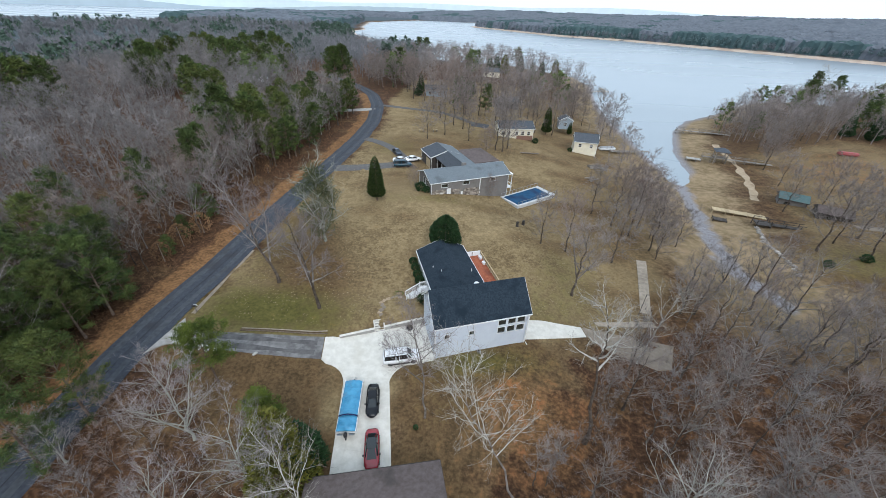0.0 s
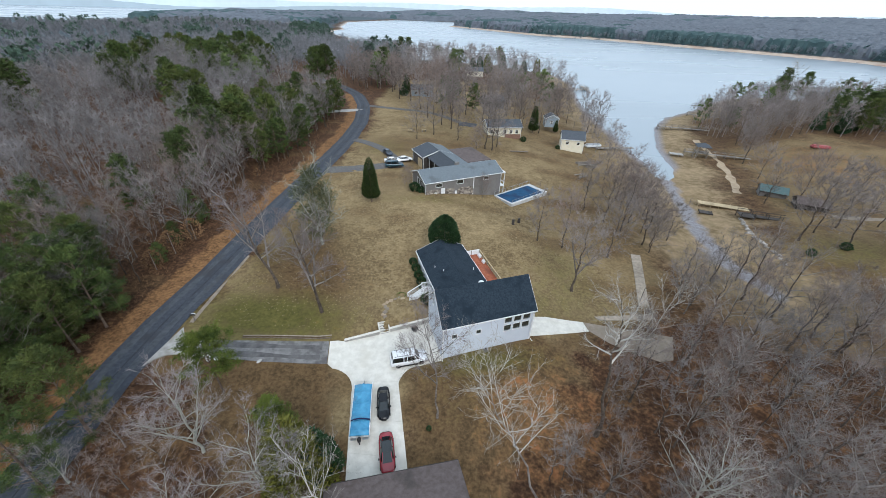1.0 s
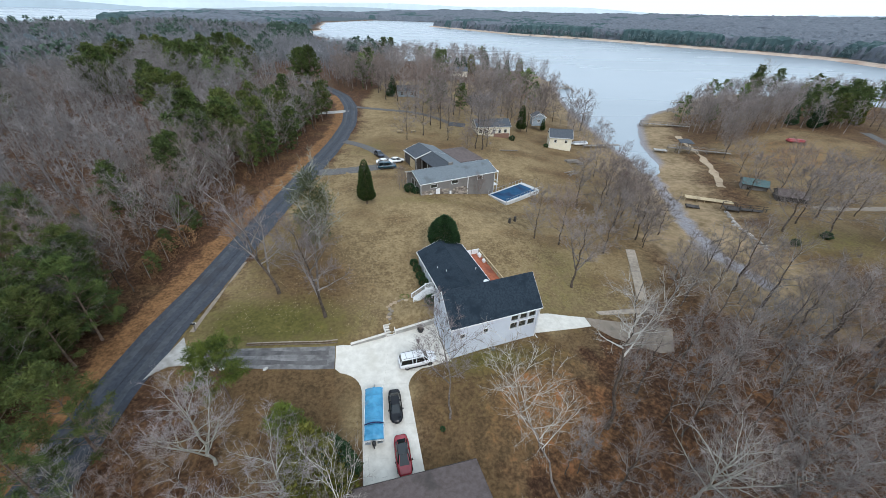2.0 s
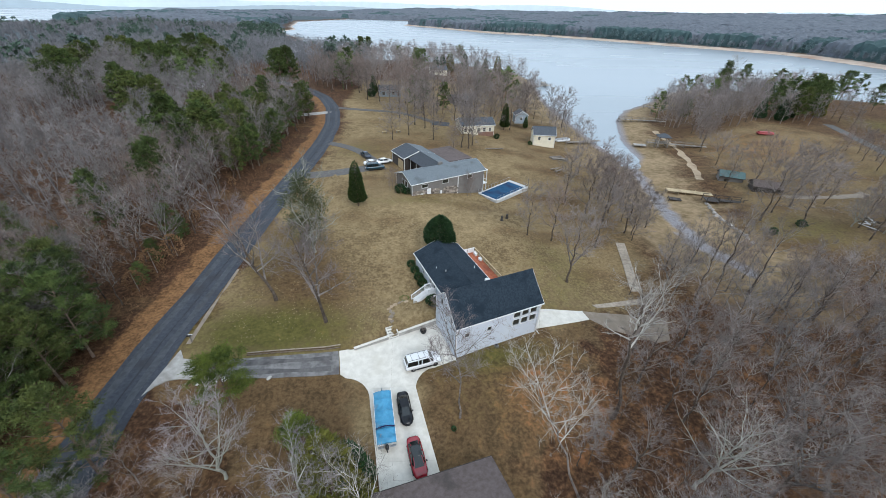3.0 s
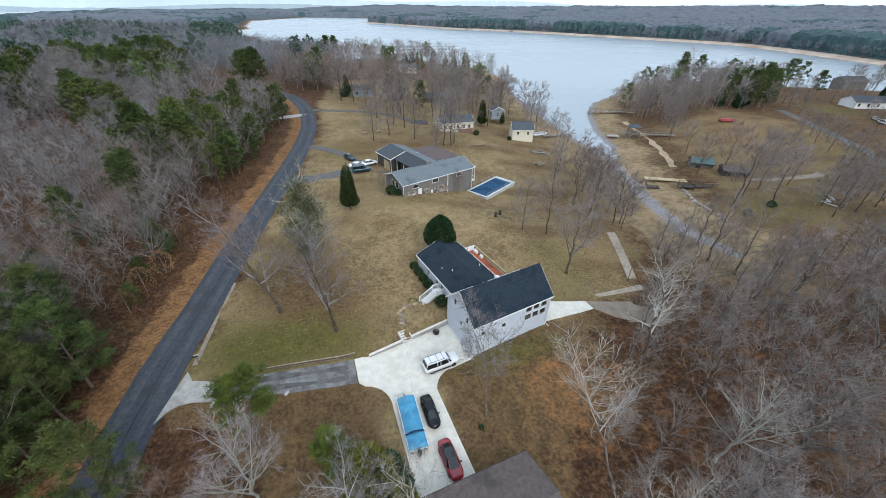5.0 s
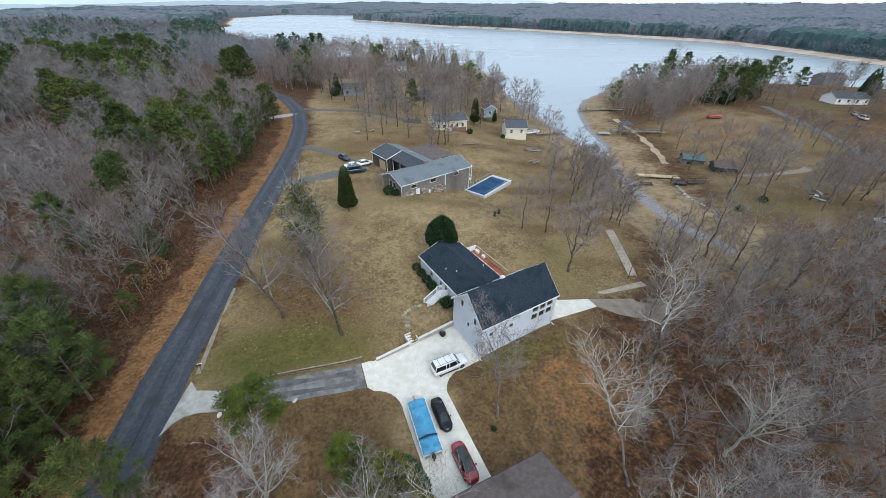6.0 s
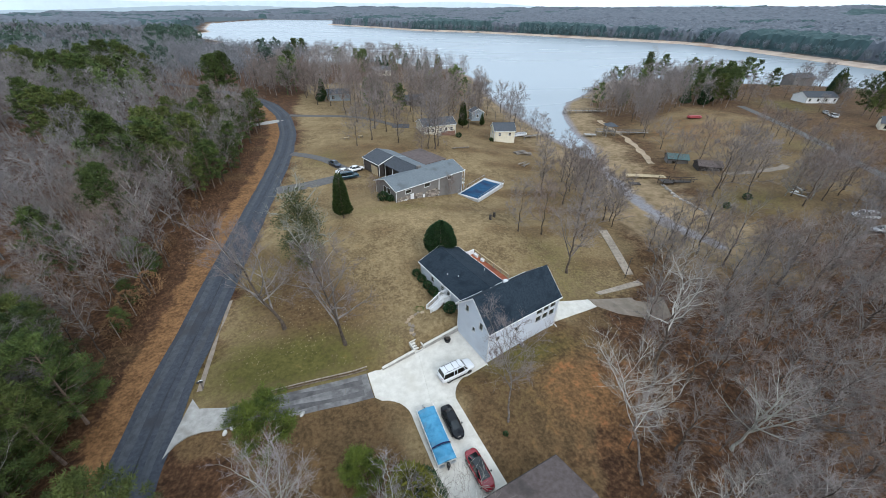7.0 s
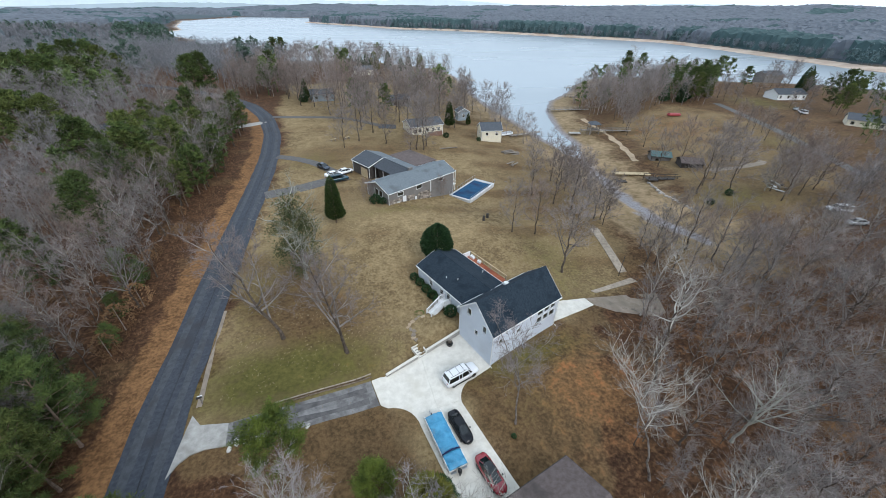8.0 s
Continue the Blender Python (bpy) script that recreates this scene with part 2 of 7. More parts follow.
needle_bright = material("needle_bright", (0.036, 0.06, 0.011), (0.16, 0.196, 0.036), 0.9, 0.7, spread=0.15)
cedar_olive = material("cedar_olive", (0.062, 0.066, 0.01), (0.175, 0.168, 0.034), 0.9, 0.75, spread=0.15)
ivy_leaf = material("ivy_leaf", (0.032, 0.042, 0.016), (0.1, 0.112, 0.046), 0.9, 0.75, spread=0.1)
leaf_dry = material("leaf_dry", (0.16, 0.09, 0.045), (0.25, 0.15, 0.08), 0.9, 0.85, spread=0.25)
twig_round = material("twig_round", (0.16, 0.137, 0.129), (0.285, 0.25, 0.238), 0.6, 0.95, spread=0.2)
tree_stump_bark = material("dark_bark", (0.05, 0.038, 0.03), (0.11, 0.088, 0.072), 2.0, 0.95, 0.02, 8, spread=0.15)
sand = material("sand", (0.3, 0.225, 0.15), (0.42, 0.33, 0.235), 0.9, 0.95, 0.02, 8, stain=(0.22, 0.155, 0.1), stain_scale=0.25, spread=0)
worn_asphalt = material("worn_asphalt", (0.05, 0.056, 0.066), (0.078, 0.085, 0.097), 1.4, 0.85, 0.006, 40, stain=(0.05, 0.05, 0.055), stain_scale=0.2, spread=0)
tar_seam = material("tar_seam", (0.03, 0.034, 0.042), (0.045, 0.05, 0.06), 1.0, 0.8, 0.004, 30, spread=0)
bark_mid = material("bark_mid", (0.1, 0.087, 0.078), (0.29, 0.262, 0.245), 0.9, 0.95, 0.02, 8, spread=0.3)
twig_house = material("twig_house", (0.125, 0.1, 0.098), (0.235, 0.2, 0.198), 0.6, 0.95, spread=0.1)
car_glass.node_tree.nodes["Principled BSDF"].inputs["IOR"].default_value = 1.6
twig_tan = material("twig_tan", (0.125, 0.099, 0.089), (0.235, 0.193, 0.177), 0.6, 0.95, spread=0.22)
weathered_plank = material("weathered_plank", (0.25, 0.21, 0.168), (0.37, 0.315, 0.255), 2.0, 0.9, 0.006, 18, stain=(0.19, 0.155, 0.12), stain_scale=0.6, spread=0.15)
tyre_stain = material("tyre_stain", (0.075, 0.072, 0.074), (0.14, 0.135, 0.134), 0.8, 0.9, 0.004, 25, spread=0)
mulch = material("mulch", (0.05, 0.033, 0.02), (0.11, 0.075, 0.045), 3.0, 0.95, 0.03, 14, spread=0)
bark_bright = material("bark_bright", (0.16, 0.146, 0.133), (0.37, 0.345, 0.32), 0.9, 0.95, 0.02, 8, spread=0.25)


# ---- the lie of the land ----
LAKE = -2.9
HEIGHTS = np.array([
    (-15.7, 38, 0), (-6, 22, -0.6), (-22.9, 36.2, 0.9), (-35, 38, 2.0), (-35, 51.6, 1.9), (0, 36, 0), (12.6, 40, 0.1), (22.9, 45, -0.6),
    (22.5, 52.5, -0.2), (39.9, 63.4, 0.3), (16, 72.5, 2.0), (-18, 45.1, 1.3), (-15, 79, 3.6), (-2, 83.2, 4.1), (18, 84, 0.5), (29, 88, 0.1),
    (44, 136, 1.0), (54.8, 133.7, -0.7), (31, 139, 2.4), (-24.4, 122.4, 4.6), (-31, 172, 6.5), (64.7, 83.8, -2.1), (75.6, 90, -2.2),
    (85, 65, 1.2), (104, 115, 0.3), (140, 133, 2.4), (-60, 60, 3.5), (-20, 5, 0.3), (30, 15, -0.5), (60, 30, 0.5), (-90, 150, 6), (10, 210, 5)])


def spline_weights(p):
    n = len(p)
    a = np.zeros((n + 3, n + 3))
    a[:n, :n] = np.sqrt((p[:, None, 0] - p[None, :, 0]) ** 2 + (p[:, None, 1] - p[None, :, 1]) ** 2 + 49)
    a[:n, n], a[n, :n] = 1, 1
    a[:n, n + 1:], a[n + 1:, :n] = p[:, :2], p[:, :2].T
    return np.linalg.solve(a, np.concatenate([p[:, 2], [0, 0, 0]]))


WEIGHTS = spline_weights(HEIGHTS)
HOUSE_AT, HOUSE_TURN = (0.25, 37.25), 16.2
HC, HS = math.cos(radians(HOUSE_TURN)), math.sin(radians(HOUSE_TURN))

# shores: the lake before the far hills, and the water beyond the western woods
MAIN_LAKE = np.array([(76, 118), (83, 126), (88, 145), (104, 178), (121, 200), (146, 218), (172, 242), (200, 262), (235, 268), (275, 235), (330, 200),
                      (390, 130), (470, 60), (560, 0), (640, 60), (500, 225), (570, 440), (596, 560), (520, 680), (440, 815), (365, 930), (250, 1020),
                      (60, 1440), (190, 1990), (-150, 2050), (-290, 1520), (-240, 1150), (-205, 1010), (-215, 930), (-180, 800), (-138, 722), (-136, 690), (-165, 610), (-120, 500), (-60, 440), (10, 415),
                      (75, 385), (104, 345), (104, 300), (95, 262), (86, 227), (81, 195), (78, 160), (75, 135)], float)
WEST_LAKE = np.array([(-650, 930), (-1500, 700), (-2600, 900), (-4300, 3000), (-2600, 4400), (-2050, 4400), (-1250, 2600), (-930, 1800), (-770, 1300)], float)
CREEK = np.array([(78, 124), (73, 110), (68, 92), (63, 78), (59.5, 69), (58, 62), (60, 52)], float)


def smooth(a, b, x):
    t = np.clip((x - a) / (b - a), 0, 1)
    return t * t * (3 - 2 * t)


def line_distance(x, y, pts, closed=False):
    d = np.full(np.shape(x), 1e9)
    n = len(pts)
    for i in range(n if closed else n - 1):
        ax, ay = pts[i]
        bx, by = pts[(i + 1) % n]
        ex, ey = bx - ax, by - ay
        s = np.clip(((x - ax) * ex + (y - ay) * ey) / (ex * ex + ey * ey), 0, 1)
        d = np.minimum(d, np.hypot(x - ax - s * ex, y - ay - s * ey))
    return d


def inside(x, y, pts):
    r = np.zeros(np.shape(x), bool)
    n = len(pts)
    for i in range(n):
        ax, ay = pts[i]
        bx, by = pts[(i + 1) % n]
        if ay == by:
            continue
        r ^= ((ay > y) != (by > y)) & (x < (bx - ax) * (y - ay) / (by - ay) + ax)
    return r


def shore(x, y):
    """Metres to the nearest shore: plus on land, minus on water."""
    d = np.full(np.shape(x), 1e9)
    for pts in (MAIN_LAKE, WEST_LAKE):
        e = line_distance(x, y, pts, True)
        e = np.where(inside(x, y, pts), -e, e)
        d = np.minimum(d, e)
    return d


def ripple(x, y, size, seed):
    """Smooth uneven waves about size metres long, from -1 to 1."""
    rng = np.random.RandomState(seed)
    r = np.zeros(np.shape(x))
    for _ in range(7):
        w, p = rng.uniform(0, 6.28, 2)
        k = 6.28 / size * rng.uniform(0.6, 1.7)
        r = r + np.sin(k * (x * math.cos(w) + y * math.sin(w)) + p)
    return r / 4.0


ROAD = np.array([(-40.4, 4), (-40.2, 20), (-40.1, 31), (-39.6, 40), (-38.6, 50), (-36.6, 64), (-33.8, 82), (-30.6, 103), (-28.1, 124), (-27.1, 144),
                 (-29.2, 166), (-35.5, 188), (-46, 206), (-62, 224), (-90, 250)], float)


def ground_z(x, y):
    x, y = np.asarray(x, float), np.asarray(y, float)
    cx, cy = np.clip(x, -120, 160), np.clip(y, -20, 230)
    a = np.sqrt((cx[..., None] - HEIGHTS[:, 0]) ** 2 + (cy[..., None] - HEIGHTS[:, 1]) ** 2 + 49)
    near = a @ WEIGHTS[:-3] + WEIGHTS[-3] + WEIGHTS[-2] * cx + WEIGHTS[-1] * cy
    out = np.hypot(x - cx, y - cy)
    s = shore(x, y)
    far = 3.5 + 3 * ripple(x, y, 260, 3)
    hill = (0.25 + 0.75 * smooth(-350, 50, x)) * smooth(40, 380, s) * (8 + 6 * ripple(x, y, 900, 5) + 3 * ripple(x, y, 330, 8)) + smooth(250, 1500, s) * (38 + 10 * ripple(x, y, 1500, 11)) * smooth(-500, 300, x)
    far = far + hill * smooth(250, 900, np.hypot(x - 20, y - 100))
    z = near + (far - near) * smooth(0, 180, out)
    # banks run down to the water
    z = np.minimum(z, LAKE + np.where(s > 0, 0.02 + (0.045 + 0.1 * smooth(250, 420, np.hypot(x, y))) * s + 0.0012 * s * s, np.maximum(0.12 * s, -4)))
    # terrace above the drive's retaining wall
    dx, dy = x - HOUSE_AT[0], y - HOUSE_AT[1]
    u, v = dx * HC + dy * HS, -dx * HS + dy * HC
    lift = np.interp(u, [-16, -12.5, 0, 3], [0, 0.45, 1.15, 1.15]) * (u < 3.5)
    cut = (u > -8.7) & (u < -6.5)
    z = z + lift * smooth(7.05 + 1.1 * cut, 7.9 + 1.1 * cut, v) * (1 - smooth(8.5, 15, v))
    # creek bed
    c = line_distance(x, y, CREEK)
    z = z - 0.3 * (1 - smooth(1.0, 7.0, c))
    return z


def gz(x, y):
    return float(ground_z(x, y))


def graded(lo, hi, step, ends, growth):
    """Coordinates with an even step from lo to hi that widens outside."""
    mid = list(np.arange(lo, hi + 0.01, step))
    a, s = [], step
    p = lo
    while p > ends[0]:
        s *= growth
        p -= s
        a.append(p)
    b, s = [], step
    p = hi
    while p < ends[1]:
        s *= growth
        p += s
        b.append(p)
    return np.array(a[::-1] + mid + b)


GX = graded(-50, 60, 0.75, (-4700, 4700), 1.045)
GY = graded(14, 92, 0.75, (-600, 4700), 1.04)
gx, gy = np.meshgrid(GX, GY)
gz_all = ground_z(gx, gy) + 0.05 * ripple(gx, gy, 6, 21)
road_d = line_distance(gx, gy, ROAD)

HOUSE_LAWN = np.array([(-37, 40), (-35, 52), (-31, 82), (-27, 104), (-24, 124), (-22, 145), (-26, 175), (-20, 235), (40, 250), (72, 210), (72, 130), (64, 100),
                       (52, 76), (44, 64), (38, 50), (30, 45), (13, 41), (0, 37), (-5, 24), (-12, 24), (-16, 37), (-33, 36)], float)
lawn = smooth(-3, 3, np.where(inside(gx, gy, HOUSE_LAWN), 1, -1) * line_distance(gx, gy, HOUSE_LAWN, True) + 2 * ripple(gx, gy, 9, 31))
RIGHT_YARD = np.array([(72, 58), (88, 88), (100, 110), (112, 140), (160, 150), (172, 120), (160, 90), (130, 60), (95, 52)], float)
yard = smooth(-5, 5, np.where(inside(gx, gy, RIGHT_YARD), 1, -1) * line_distance(gx, gy, RIGHT_YARD, True) + 3 * ripple(gx, gy, 15, 33))
FORE = np.array([(-34, 36), (-15, 37), (-11, 24), (-4, 22), (-5, 36), (13, 41), (22, 42), (14, 31), (6, 24), (0, 14), (-16, 20), (-28, 30)], float)
fore = smooth(-4, 3, np.where(inside(gx, gy, FORE), 1, -1) * line_distance(gx, gy, FORE, True) + 2.5 * ripple(gx, gy, 7, 37))
sh = shore(gx, gy)
cr = line_distance(gx, gy, CREEK)
mud = np.maximum(1 - smooth(np.where((gy > 330) & (gx < 0), 1, 6), np.where(gx > 230, 24, np.where(gy > 330, np.where(gx < 0, 4, 13), 22)), sh + 5 * ripple(gx, gy, 20, 41) * (gx < 230)), 1 - smooth(5, 20, cr + 3 * ripple(gx, gy, 14, 43)))
wet = np.maximum(1 - smooth(0, 5, sh), 1 - smooth(0.6, 3.0, cr + 0.9 * ripple(gx, gy, 5, 45)))
side = np.interp(gy, ROAD[:, 1], ROAD[:, 0])
straw = np.where(gx < side, 1 - smooth(5.2, 6.6, road_d + 0.8 * ripple(gx, gy, 7, 51)), 0) * (gy < 190)
green = 1.05 * np.exp(-((gx + 25) / 12) ** 2 - ((gy - 43.8) / 5.2) ** 2) + 0.2 * np.exp(-((gx + 32) / 4) ** 2 - ((gy - 52) / 12) ** 2) + 0.75 * np.exp(-((gx - 6) / 9) ** 2 - ((gy - 37) / 2.6) ** 2) + 0.22 * np.exp(-((gx - 4) / 6) ** 2 - ((gy - 30) / 5) ** 2) \
    + 0.4 * np.exp(-((gx - 15) / 12) ** 2 - ((gy - 48) / 6) ** 2) + 0.4 * np.exp(-((gx + 2) / 14) ** 2 - ((gy - 81) / 2.5) ** 2) + 0.3 * np.exp(-((gx + 28) / 6) ** 2 - ((gy - 66) / 10) ** 2) + 0.4 * np.exp(-((gx + 16) / 8) ** 2 - ((gy - 118) / 9) ** 2) + 0.4 * np.exp(-((gx - 24) / 7) ** 2 - ((gy - 58) / 8) ** 2) \
    + 0.55 * np.exp(-((gx - 86) / 12) ** 2 - ((gy - 64) / 9) ** 2) + 0.6 * np.exp(-((gx - 212) / 16) ** 2 - ((gy - 142) / 16) ** 2) + 0.4 * np.exp(-((gx - 150) / 14) ** 2 - ((gy - 92) / 8) ** 2)
orange = 0.72 * np.exp(-((gx - 11.5) / 6) ** 2 - ((gy - 30) / 5.5) ** 2) + 0.2 * np.exp(-((gx - 12) / 8) ** 2 - ((gy - 23) / 7) ** 2) + 0.12 * np.exp(-((gx - 34) / 20) ** 2 - ((gy - 26) / 12) ** 2) + 0.3 * np.exp(-((gx - 130) / 26) ** 2 - ((gy - 118) / 22) ** 2)
# mask by distance for land that gets haze in its colour
far_haze = smooth(240, 420, np.hypot(gx - 20, gy - 60)) * smooth(10, 24, sh)
brown = np.clip(fore + 0.5 * smooth(0, 1, ripple(gx, gy, 16, 71)) + 0.45 * smooth(26, 42, gx) * (gy > 44) + 0.9 * np.exp(-((gx + 25) / 7) ** 2 - ((gy - 60) / 11) ** 2) + 0.75 * np.exp(-((gx + 19) / 7) ** 2 - ((gy - 50) / 7) ** 2) + 0.5 * np.exp(-((gx - 10) / 16) ** 2 - ((gy - 126) / 10) ** 2) + 0.4 * np.exp(-((gx - 30) / 9) ** 2 - ((gy - 78) / 14) ** 2) + 0.6 * np.exp(-((gx + 12) / 13) ** 2 - ((gy - 122) / 8) ** 2) + 0.5 * np.exp(-((gx + 12) / 7) ** 2 - ((gy - 91) / 7) ** 2), 0, 1)

ny, nx = gx.shape
me = bpy.data.meshes.new("ground")
idx = np.arange(ny * nx).reshape(ny, nx)
quads = np.stack([idx[:-1, :-1], idx[:-1, 1:], idx[1:, 1:], idx[1:, :-1]], -1).reshape(-1, 4)
me.vertices.add(ny * nx)
me.vertices.foreach_set("co", np.stack([gx, gy, gz_all], -1).astype(np.float32).ravel())
me.loops.add(quads.size)
me.loops.foreach_set("vertex_index", quads.astype(np.int32).ravel())
me.polygons.add(len(quads))
me.polygons.foreach_set("loop_start", np.arange(0, quads.size, 4, dtype=np.int32))
for key, values in (("lawn", np.clip(lawn + yard * 0.9 + fore * 0.8, 0, 1)), ("mud", mud), ("wet", wet), ("straw", straw), ("green", np.clip(green, 0, 1)), ("orange", np.clip(orange, 0, 1)), ("brown", brown), ("far_haze", far_haze)):
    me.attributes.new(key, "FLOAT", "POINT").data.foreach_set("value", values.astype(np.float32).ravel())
me.update(calc_edges=True)
me.validate()
me.shade_smooth()


def ground_material():
    m = bpy.data.materials.new("winter_ground")
    m.use_nodes = True
    N, L = m.node_tree.nodes, m.node_tree.links
    bsdf = N["Principled BSDF"]
    bsdf.inputs["Roughness"].default_value = 0.95
    bsdf.inputs["Specular IOR Level"].default_value = 0.2
    geo = N.new("ShaderNodeNewGeometry")

    def noise_at(scale, detail=6):
        n = N.new("ShaderNodeTexNoise")
        n.inputs["Scale"].default_value, n.inputs["Detail"].default_value = scale, detail
        n.inputs["Roughness"].default_value = 0.65
        L.new(geo.outputs["Position"], n.inputs["Vector"])
        return n.outputs["Fac"]

    def ramp(fac, *stops):
        r = N.new("ShaderNodeValToRGB")
        e = r.color_ramp.elements
        e[0].position, e[1].position = stops[0][0], stops[-1][0]
        e[0].color, e[1].color = (*stops[0][1], 1), (*stops[-1][1], 1)
        for p, c in stops[1:-1]:
            e.new(p).color = (*c, 1)
        L.new(fac, r.inputs["Fac"])
        return r.outputs["Color"]

    def mask(key, noisy, amount=0.5):
        a = N.new("ShaderNodeAttribute")
        a.attribute_name = key
        q = N.new("ShaderNodeMath")
        q.operation = "MULTIPLY_ADD"
        L.new(noisy, q.inputs[0])
        q.inputs[1].default_value = amount * 2
        q.inputs[2].default_value = -amount
        s = N.new("ShaderNodeMath")
        s.operation = "ADD"
        L.new(a.outputs["Fac"], s.inputs[0])
        L.new(q.outputs[0], s.inputs[1])
        r = N.new("ShaderNodeMapRange")
        r.inputs["From Min"].default_value, r.inputs["From Max"].default_value = 0.14, 0.86
        L.new(s.outputs[0], r.inputs["Value"])
        return r.outputs["Result"]

    def mixed(fac, a, b):
        x = N.new("ShaderNodeMix")
        x.data_type = "RGBA"
        L.new(fac, x.inputs["Factor"])
        L.new(a, x.inputs["A"])
        L.new(b, x.inputs["B"])
        return x.outputs["Result"]

    broad, middle, small, fine = noise_at(0.08), noise_at(0.55), noise_at(2.2, 8), noise_at(7.0, 5)
    litter = mixed(fine, ramp(middle, (0.36, (0.03, 0.0145, 0.008)), (0.5, (0.062, 0.03, 0.015)), (0.64, (0.115, 0.057, 0.028))),
                   ramp(small, (0.36, (0.026, 0.0125, 0.007)), (0.5, (0.07, 0.035, 0.018)), (0.64, (0.16, 0.088, 0.046))))
    turf = mixed(small, ramp(broad, (0.41, (0.112, 0.075, 0.036)), (0.5, (0.207, 0.147, 0.075)), (0.59, (0.335, 0.248, 0.134))),
                 ramp(middle, (0.41, (0.087, 0.055, 0.0255)), (0.5, (0.2, 0.14, 0.071)), (0.59, (0.34, 0.25, 0.136))))
    turf = mixed(fine, turf, ramp(small, (0.36, (0.09, 0.061, 0.028)), (0.64, (0.265, 0.198, 0.109))))
    worn = mixed(fine, ramp(middle, (0.38, (0.054, 0.033, 0.0155)), (0.62, (0.141, 0.085, 0.041))), ramp(small, (0.36, (0.063, 0.039, 0.0175)), (0.64, (0.17, 0.107, 0.052))))
    grass = mixed(fine, ramp(small, (0.36, (0.05, 0.046, 0.012)), (0.64, (0.122, 0.108, 0.03))), ramp(middle, (0.36, (0.06, 0.054, 0.014)), (0.64, (0.125, 0.112, 0.034))))
    rust = mixed(fine, ramp(small, (0.39, (0.11, 0.055, 0.024)), (0.61, (0.27, 0.135, 0.058))), ramp(middle, (0.4, (0.12, 0.07, 0.03)), (0.55, (0.22, 0.115, 0.046)), (0.64, (0.36, 0.125, 0.045))))
    needles = mixed(fine, ramp(small, (0.39, (0.09, 0.043, 0.018)), (0.61, (0.27, 0.14, 0.06))), ramp(middle, (0.39, (0.1, 0.053, 0.024)), (0.61, (0.24, 0.13, 0.06))))
    silt = mixed(small, ramp(broad, (0.41, (0.15, 0.105, 0.056)), (0.59, (0.29, 0.21, 0.125))), ramp(middle, (0.41, (0.125, 0.092, 0.042)), (0.59, (0.29, 0.208, 0.128))))
    # wet mud, with the sky's reflection put in as pale blue-grey
    soaked_sheen = ramp(small, (0.36, (0.16, 0.15, 0.155)), (0.64, (0.275, 0.268, 0.285)))
    c = mixed(mask("lawn", middle, 0.3), litter, turf)
    c = mixed(mask("brown", middle, 0.45), c, worn)
    c = mixed(mask("green", middle, 0.6), c, grass)
    c = mixed(mask("orange", middle, 0.6), c, rust)
    c = mixed(mask("straw", small, 0.3), c, needles)
    c = mixed(mask("mud", middle, 0.35), c, silt)
    c = mixed(mask("wet", small, 0.2), c, soaked_sheen)
    # distant land turns blue-grey, as haze painted into the ground
    c = mixed(mask("far_haze", middle, 0.2), c, ramp(broad, (0.39, (0.053, 0.073, 0.085)), (0.61, (0.07, 0.092, 0.104))))
    L.new(c, bsdf.inputs["Base Color"])
    bp = N.new("ShaderNodeBump")
    bp.inputs["Distance"].default_value = 0.06
    L.new(small, bp.inputs["Height"])
    L.new(bp.outputs["Normal"], bsdf.inputs["Normal"])
    return m


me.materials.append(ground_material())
tagged(new("ground", me), "dormant tan lawn, brown leaf litter and bare lake bed", "ground", kind="structure")


def water_material():
    m = bpy.data.materials.new("lake_water")
    m.use_nodes = True
    N, L = m.node_tree.nodes, m.node_tree.links
    b = N["Principled BSDF"]
    b.inputs["Base Color"].default_value = (0.245, 0.292, 0.33, 1)
    b.inputs["Roughness"].default_value = 0.12
    b.inputs["IOR"].default_value = 1.33
    geo = N.new("ShaderNodeNewGeometry")
    n = N.new("ShaderNodeTexNoise")
    n.inputs["Scale"].default_value = 0.35
    n.inputs["Detail"].default_value = 5
    L.new(geo.outputs["Position"], n.inputs["Vector"])
    bp = N.new("ShaderNodeBump")
    bp.inputs["Distance"].default_value = 0.12
    bp.inputs["Strength"].default_value = 0.25
    L.new(n.outputs["Fac"], bp.inputs["Height"])
    L.new(bp.outputs["Normal"], b.inputs["Normal"])
    # calm and wind-ruffled stretches
    n2 = N.new("ShaderNodeTexNoise")
    n2.inputs["Scale"].default_value = 0.008
    mp = N.new("ShaderNodeMapping")
    mp.inputs["Scale"].default_value = (0.35, 1.6, 1)
    L.new(geo.outputs["Position"], mp.inputs["Vector"])
    L.new(mp.outputs["Vector"], n2.inputs["Vector"])
    r = N.new("ShaderNodeMapRange")
    r.inputs["To Min"].default_value, r.inputs["To Max"].default_value = 0.2, 0.34
    L.new(n2.outputs["Fac"], r.inputs["Value"])
    L.new(r.outputs["Result"], b.inputs["Roughness"])
    return m


solo("lake", Mesh().face((-4600, -100, LAKE), (4700, -100, LAKE), (4700, 4650, LAKE), (-4600, 4650, LAKE)), water_material(),
     "calm grey-blue lake under an overcast sky", "water", kind="structure")


